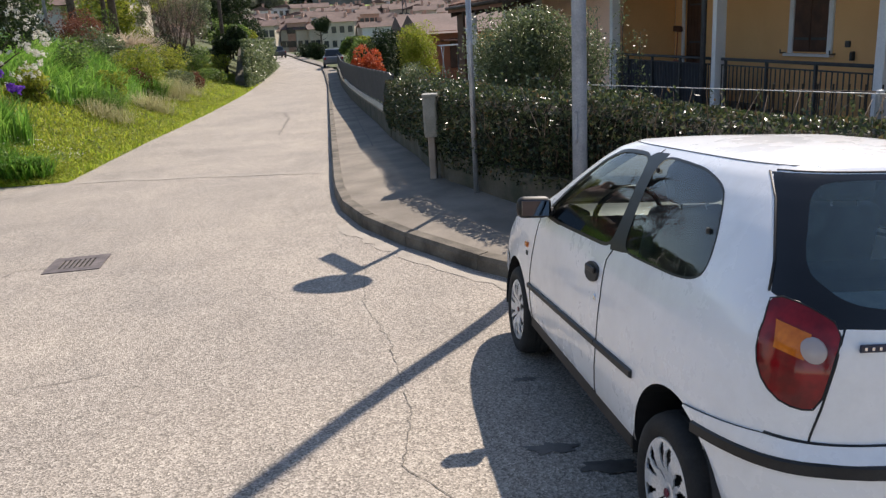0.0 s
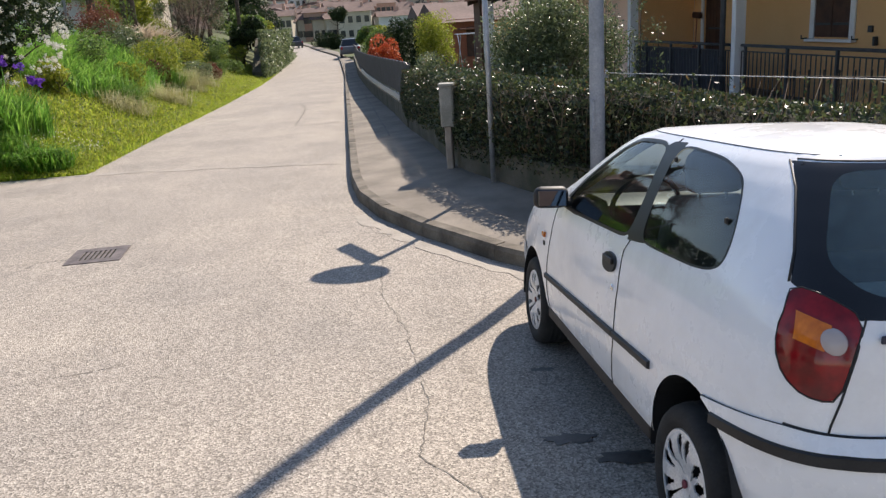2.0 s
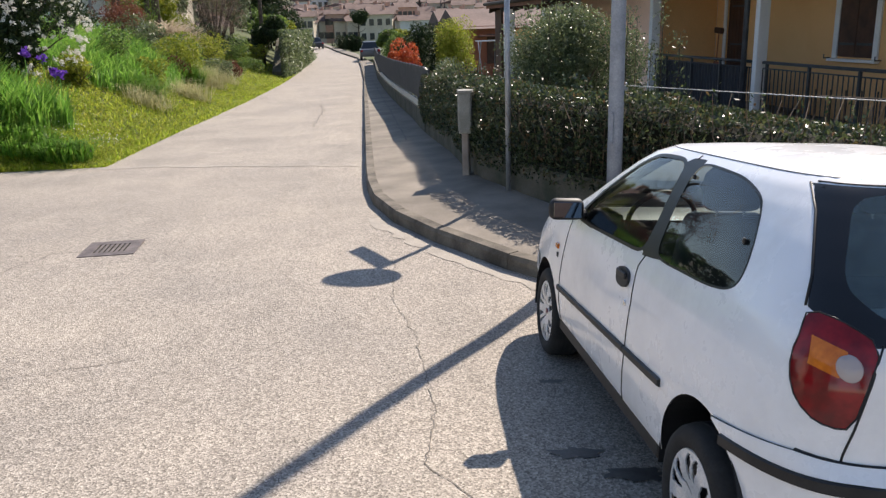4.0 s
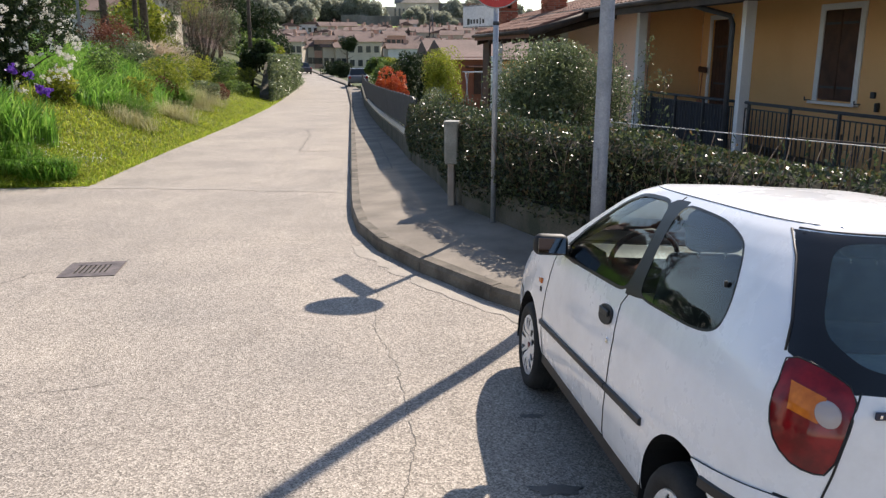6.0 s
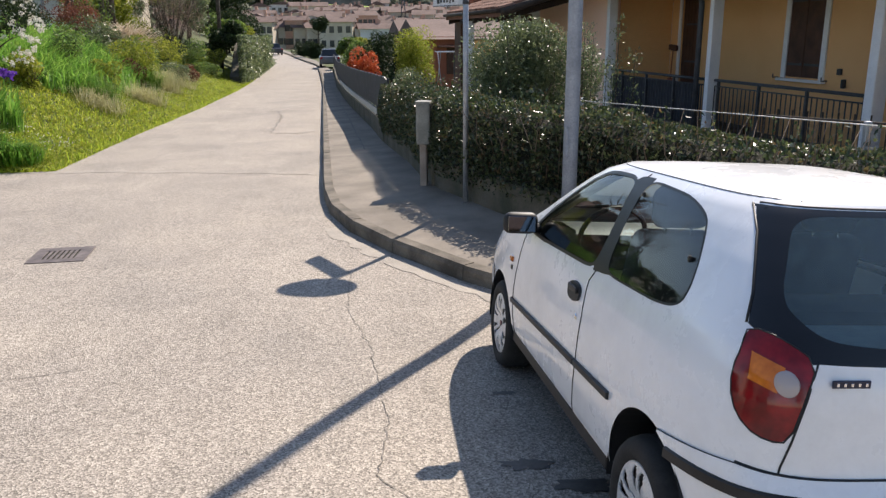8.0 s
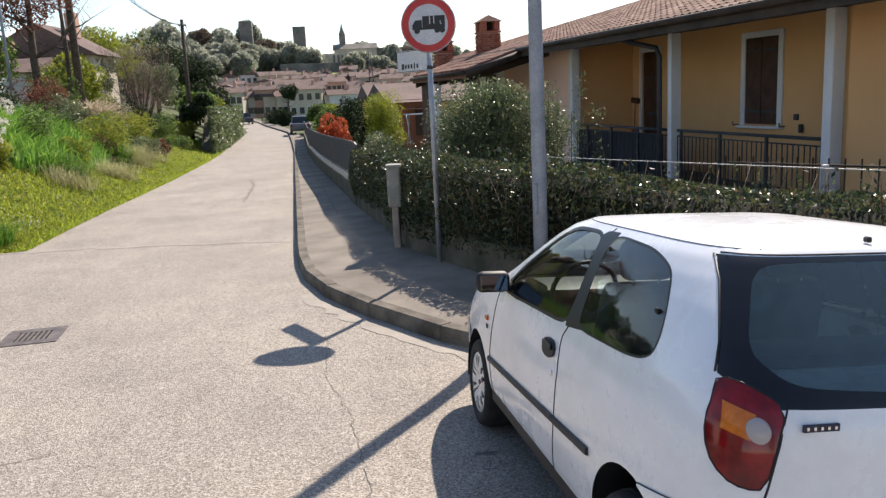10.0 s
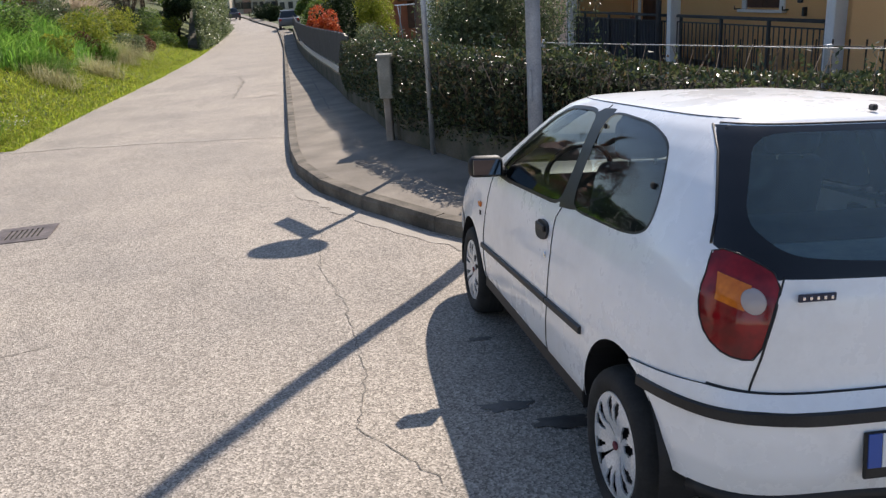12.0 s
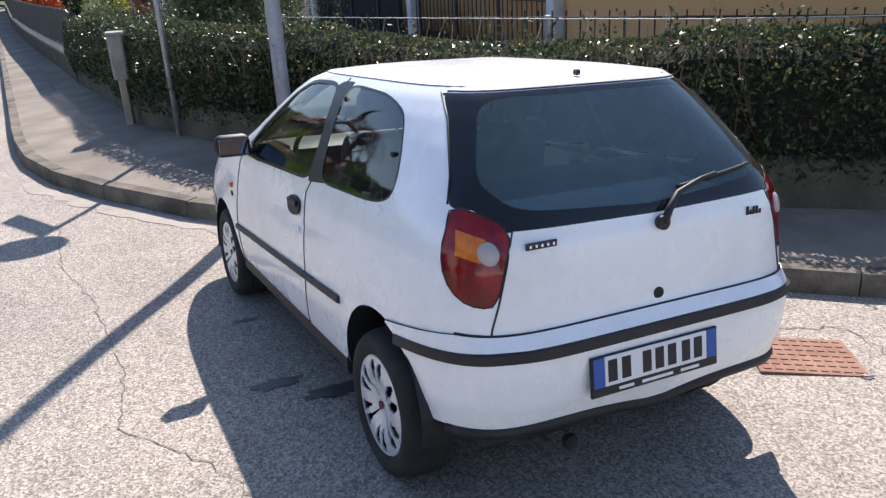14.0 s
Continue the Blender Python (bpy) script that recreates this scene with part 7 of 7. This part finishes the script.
def build_neighbours():
    r = gable_house("red_house", "low brick-red house with a tiled roof", 5.9, 40.2, -0.85, 7.4, 8, 2.55, 0.85, M["rust_red"], 3, 2, 1, along_x=True)
    part("porch_post", box(0.25, 0.25, 2.6, -2.0, -4.6, 1.3, 0.01), M["white_paint"], r)
    part("awning", box(1.2, 0.7, 0.08, -2.6, -4.4, 2.1, 0.02), M["tile"], r)
    part("yellow_wall", box(1.6, 0.12, 1.5, -1.0, -4.12, 1.6), M["ochre"], r)
    gable_house("red_house", "brick-red outbuilding with a low tiled roof", 5.3, 54.0, -1.0, 5.6, 6, 2.9, 0.8, M["rust_red"], 3, 2, 1)
    gable_house("white_house", "white two-storey house with a tiled roof", -1.8, 189, -2.6, 6.4, 7, 5.1, 2.3, M["wall_white"], 4, 2, 2)
    gable_house("left_house", "pale gabled house behind the bank's trees", -15.6, 46.6, 2.0, 5.6, 3.6, 3.0, 1.7, M["wall_cream"], -6, 3, 2, along_x=False)
    gable_house("left_house", "low pale house with a tiled roof behind trees", -18.2, 42.5, 1.9, 7, 5, 2.1, 0.7, M["wall_white"], -6, 3, 1)
    # garden plants between hedge and houses
    shrub("photinia_bush", "vivid orange-red leaved bush behind the fence", -0.85, 30.3, -0.5, 0.68, 0.8, 0.86, M["red_leaf"], 5200, 0.11, 0.04, lumps=12)
    shrub("olive_bush", "tall grey-green evergreen shrub behind the hedge", 1.30, 10.3, -0.15, 1.15, 0.9, 1.15, M["olive_leaf"], 46000, 0.058, 0.023, lumps=26, fill=0.12)
    sp = thing("shrub_shoot", "upright leafy shoots beside the evergreen shrub", "shrub", 2.05, 10.0, 0)
    for i in range(24):
        x, y, h = random.uniform(-1.5, 0.75), random.uniform(-0.4, 0.6), random.uniform(1.2, 2.15)
        part("shoot", tube([(x, y, 0), (x + 0.03, y, h)], [0.012, 0.004], 5), M["bark"], sp)
        k = 150
        tagged(leaf_mesh("leaf_spray", np.stack([x + rng.normal(0, 0.06, k), y + rng.normal(0, 0.06, k), rng.uniform(0.3, 1.02, k) * h], 1), 0.062, 0.022, M["olive_leaf"], sp, (0, 0, 1), 0.9), kind="stuff")
    shrub("silver_bush", "silvery grey rounded shrub behind the hedge", 0.15, 21.0, -0.3, 0.62, 0.9, 0.66, M["olive_leaf"], 4200, 0.07, 0.03)
    shrub("lime_bush", "tall yellow-green bush in fresh spring leaf", 1.45, 33.5, -0.85, 1.15, 1.2, 1.5, M["lime_leaf"], 9000, 0.10, 0.042, lumps=16, fill=0.35)
    for x, y, rx, rz, m in ((0.1, 36.5, 1.15, 1.45, "dark_leaf"), (-0.9, 40.0, 0.8, 1.15, "green_leaf"), (1.0, 41.0, 1.1, 1.5, "dark_leaf")):
        shrub("garden_bush", "dense dark evergreen bush behind the fence" if m == "dark_leaf" else "bright green bush behind the fence", x, y, slope(y) - 0.1, rx, rx, rz, M[m], 6500, 0.12, 0.05, lumps=14, fill=0.3)
    for x, y, h, c, m in ((-0.3, 52, 2.4, 1.2, "green_leaf"), (-1.0, 62, 2.9, 1.1, "green_leaf"), (-0.1, 66, 2.6, 1.2, "lime_leaf"), (-3.9, 95, 4.8, 1.1, "dark_leaf"), (-4.6, 92, 2.1, 1.3, "dark_leaf"), (-6.2, 100, 2.1, 1.5, "dark_leaf")):
        lab = "dark evergreen garden tree" if m == "dark_leaf" else "green garden tree behind the fence"
        tree("garden_tree", lab, x, y, slope(y) - 0.1, h, c, M[m], 4200, 0.2, 0.095, 0.1)
    # drying rack and balcony clutter by the far wall
    dk = thing("drying_rack", "blue and grey folding drying rack", "drying rack", 1.9, 24.0, 0.3)
    for i in range(6):
        part("rod", tube([(-0.5, -0.4 + 0.16 * i, 1.0), (0.9, -0.4 + 0.16 * i, 1.0)], 0.014, 5), M["white_paint"], dk)
    for x in (-0.4, 0.8):
        part("leg", tube([(x, -0.45, 0), (x, 0.4, 1.0)], 0.016, 5), M["galv"], dk)
        part("leg", tube([(x, 0.45, 0), (x, -0.4, 1.0)], 0.016, 5), M["galv"], dk)
    part("rail_post", box(0.1, 0.1, 1.6, 0.2, 0.5, 0.2), M["iron"], dk)


def build_far_car(x, y, rz, col, lab):
    z = slope(y) + (0.135 if x > kerb_x(y) else 0)
    t = thing("parked_car", lab, "car", x, y, z, rz)
    m, b = mat("parked_car_paint", 0.3, 0, col)
    body = box(1.7, 3.9, 0.62, 0, 0, 0.58, 0.14, seg=3)
    part("body", body, m, t, "", True)
    cab = box(1.5, 2.2, 0.62, 0, 0.05, 1.12, 0.1, seg=2)
    for v in cab.verts:
        if v.co.z > 1.2:
            v.co.x *= 0.82
            v.co.y *= 0.72
    part("cabin", cab, M["pane"], t, "", True)
    part("roof_panel", box(1.2, 1.4, 0.05, 0, 0.04, 1.435, 0.02), m, t)
    red = mat("lamp_red", 0.2, 0, (0.4, 0.02, 0.02))[0]
    for sx in (-1, 1):
        part("tail_lamp", box(0.18, 0.05, 0.2, sx * 0.7, -1.93, 0.75, 0.02), red, t)
        for sy in (-1.25, 1.25):
            w = lathe([(0.30, -0.09), (0.30, 0.09)], 20, axis="x")
            bmesh.ops.translate(w, vec=(sx * 0.76, sy, 0.30), verts=w.verts)
            part("wheel", w, M["wire"], t)


def build_town():
    walls = ["wall_cream", "wall_white", "wall_rose", "wall_cream"]
    r = random.Random(5)
    for i in range(190):
        y = r.uniform(172, 250)
        x = -2 + (r.uniform(-0.20, 0.22)) * y
        z = lerp_table([(120, -3.2), (165, -2.4), (215, 1.2), (245, 4.2)], y)
        st = r.choice((2, 2, 3))
        gable_house("town_house", "old town house with a faded tiled roof", x, y, z, r.uniform(4.0, 7.0), r.uniform(4.5, 6.5), 1.6 + st * 1.45, r.uniform(0.7, 1.2), M[r.choice(walls)], r.uniform(-14, 14), r.choice((3, 4, 5)), st, "houses of the town", r.random() < 0.75, False)
    gable_house("town_house", "long pale town building below the meadow", -2.0, 240, 4.2, 9.5, 8, 3.6, 1.2, M["wall_rose"], 0, 7, 2, "houses of the town", True, False)


def build_castle():
    for x, w, h in ((-21.5, 4.5, 30.4), (-2.7, 4.5, 27.8)):
        t = thing("castle_tower", "square medieval stone tower on the hill", "tower", x, 302, land(x, 302))
        part("shaft", box(w, w, h - land(x, 302), 0, 0, (h - land(x, 302)) / 2), M["stone"], t)
    z = land(14, 298)
    c = thing("hill_church", "pale church with a pointed bell tower on the hill", "church", 14, 298, z)
    part("nave", box(15, 8, 9, 3, 0, 0.5), M["wall_cream"], c)
    part("nave_roof", from_lists([(-5, -4.4, 4.8), (11, -4.4, 4.8), (11, 4.4, 4.8), (-5, 4.4, 4.8), (-5, 0, 6.8), (11, 0, 6.8)], [(0, 1, 5, 4), (2, 3, 4, 5), (0, 4, 3), (1, 2, 5), (0, 3, 2, 1)]), M["stone"], c)
    part("apse", box(6, 6, 7.4, -6, -2.2, -0.3), M["wall_cream"], c)
    part("side_building", box(13, 9, 8.5, 14, 2, 0.6), M["stone"], c, "dark stone building beside the nave")
    bt = part("bell_tower", box(2.2, 2.2, 12, -1.4, 1, 4), M["stone"], c)
    part("spire", lathe([(1.3, 10), (0.5, 12.2), (0.05, 14.6)], 8), M["stone"], bt).matrix_basis = pose(-1.4, 1, 0)
    for i in range(5):
        part("window", box(0.7, 0.2, 3.2, -0.5 + 1.5 * i - 4.5, -4.05 if i > 1 else -5.25, 1.2), M["pane"], c)
    wl = thing("castle_wall", "long ruined stone wall below the hilltop", "wall", 0, 0, 0)
    for x0, x1, y, h in ((-120, -30, 283, 4.5), (-10, 7, 283, 3.6), (7, 62, 281, 4.2), (62, 140, 284, 5)):
        n = max(2, int((x1 - x0) / 12))
        for i in range(n):
            a, b = x0 + (x1 - x0) * i / n, x0 + (x1 - x0) * (i + 1) / n
            g = min(land(a, y), land(b, y))
            part("wall_length", box(b - a - 0.05, 1.2, h + 2 + random.uniform(-0.3, 0.3), (a + b) / 2, y, g + h / 2 - 1, 0.1), M["stone"], wl)
    # meadow on the slope
    v, f, k = [], [], 14
    for j in range(8):
        y = 238 + j * 5.2
        for i in range(k + 1):
            x = -17 + 26 * i / k + (j - 4) * 0.9
            v.append((x, y, land(x, y) + 0.35))
    for j in range(7):
        for i in range(k):
            f.append((j * (k + 1) + i, j * (k + 1) + i + 1, (j + 1) * (k + 1) + i + 1, (j + 1) * (k + 1) + i))
    tagged(mesh_object("meadow", v, f, M["meadow"]), "bright green meadow on the castle hill", "meadow", kind="structure")
    # woods
    r = random.Random(9)
    me = {}
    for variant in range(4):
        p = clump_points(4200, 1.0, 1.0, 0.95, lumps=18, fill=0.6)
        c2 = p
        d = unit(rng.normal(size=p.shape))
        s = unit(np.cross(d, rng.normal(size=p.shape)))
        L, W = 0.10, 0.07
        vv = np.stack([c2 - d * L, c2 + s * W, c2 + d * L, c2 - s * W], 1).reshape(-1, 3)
        o = fast_mesh("crown", vv, np.arange(len(p) * 4).reshape(-1, 4), M["hazed_leaf"] if variant < 3 else M["twig_leaf"])
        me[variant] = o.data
        bpy.data.objects.remove(o)
    tb = bmesh.new()
    limbs(tb, (0, 0, -1.2), (0, 0, 0.3), 0.06, 6, 0.5, sides=4)
    trunk_me = bpy.data.meshes.new("trunk")
    tb.to_mesh(trunk_me)
    tb.free()
    trunk_me.materials.append(M["bark"])

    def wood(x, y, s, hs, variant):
        t = thing("hill_tree", "tree on the castle hill in haze-paled grey-green" if variant < 3 else "leafless grey tree on the castle hill", "tree", x, y, land(x, y) + s * hs * 0.7, r.uniform(0, 360), group="trees on the hill")
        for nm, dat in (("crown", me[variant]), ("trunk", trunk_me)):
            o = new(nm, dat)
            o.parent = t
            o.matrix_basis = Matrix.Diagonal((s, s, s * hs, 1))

    for i in range(86):
        x = r.uniform(-95, 4) if i < 60 else r.uniform(16, 80)
        y = r.uniform(286, 312)
        if -25 < x < -17 or -6 < x < 1:
            y = r.uniform(306, 316) if r.random() < 0.6 else r.uniform(284, 290)
        wood(x, y, r.uniform(3.6, 6.0) if x < 5 else r.uniform(3.0, 4.8), r.uniform(0.95, 1.35), r.choice((0, 1, 2, 0, 3)))
    for i in range(46):
        x = r.uniform(-110, -28) if i < 28 else r.uniform(12, 70)
        wood(x, r.uniform(240, 280), r.uniform(2.2, 4.6), r.uniform(0.8, 1.2), r.choice((0, 1, 2)))
    wood(19, 281, 3.6, 0.9, 1)
    for i in range(22):
        wood(r.uniform(-52, -19), r.uniform(250, 284), r.uniform(3.4, 5.0), r.uniform(0.95, 1.25), r.choice((0, 1, 2)))
    for x in (-25, -22.5, -19.5, -17.5, -6, -3.2, -0.5, 2):
        wood(x, 289 + r.uniform(-2, 2), r.uniform(3.4, 4.4), r.uniform(1.1, 1.3), r.choice((0, 1, 2)))
    for i in range(16):
        y = r.uniform(190, 240)
        x = -2 + r.uniform(-0.22, 0.25) * y
        wood(x, y, r.uniform(1.0, 1.9), r.uniform(0.9, 1.5), r.choice((0, 1, 2)))
    # mast between the houses
    ms = thing("pylon", "dark lattice mast among the roofs", "pylon", 14.8, 205, -2)
    for sx in (-0.5, 0.5):
        part("leg", tube([(sx * 2, 0, -2), (sx * 0.3, 0, 15)], 0.12, 5), M["iron"], ms)
    for i in range(8):
        part("brace", tube([(-0.9 + 0.1 * i, 0, 1.6 * i), (0.9 - 0.1 * i, 0, 1.6 * i + 1.6)], 0.07, 4), M["iron"], ms)


def build_behind():
    """What stands across the street behind the viewer and shows in the car's glass."""
    gable_house("opposite_house", "cream house with a low tiled roof across the street", -21, -6, 0, 13, 9, 5.5, 2.0, M["wall_cream"], 70, 4, 2)
    gable_house("opposite_house", "cream house with a low tiled roof across the street", 6, -26, 0.3, 14, 9, 5.5, 2.0, M["wall_cream"], 175, 4, 2)
    for x, y, h, c, m, n in ((-11.5, -1.5, 2.6, 1.4, "dark_leaf", 4500), (-13, 4.5, 5.5, 2.2, "twig_leaf", 700), (-14, -12, 6, 2.6, "green_leaf", 3800), (-4, -19, 5, 2.2, "dark_leaf", 3800), (-12.5, 8.0, 2.2, 1.6, "green_leaf", 3600)):
        tree("street_tree", "leafless street tree across the street" if m == "twig_leaf" else "bushy tree across the street", x, y, slope(y), h, c, M[m], n, 0.3 if m == "twig_leaf" else 0.13, 0.012 if m == "twig_leaf" else 0.06, 0.1)
    v = [(-40, -40, 0.62), (-9.5, -12, 0.32), (-10.5, 9.5, -0.2), (-40, 9.5, -0.2)]
    tagged(mesh_object("lawn", v, [(0, 1, 2, 3)], M["soil"]), "grassy plot across the street", "lawn", kind="structure")


build_neighbours()
build_far_car(-2.5, 68.0, 2, (0.12, 0.13, 0.15), "dark grey hatchback parked beside the pavement")
build_far_car(-10.0, 106, 14, (0.05, 0.05, 0.06), "small dark car parked down the street")
build_town()
build_castle()
build_behind()
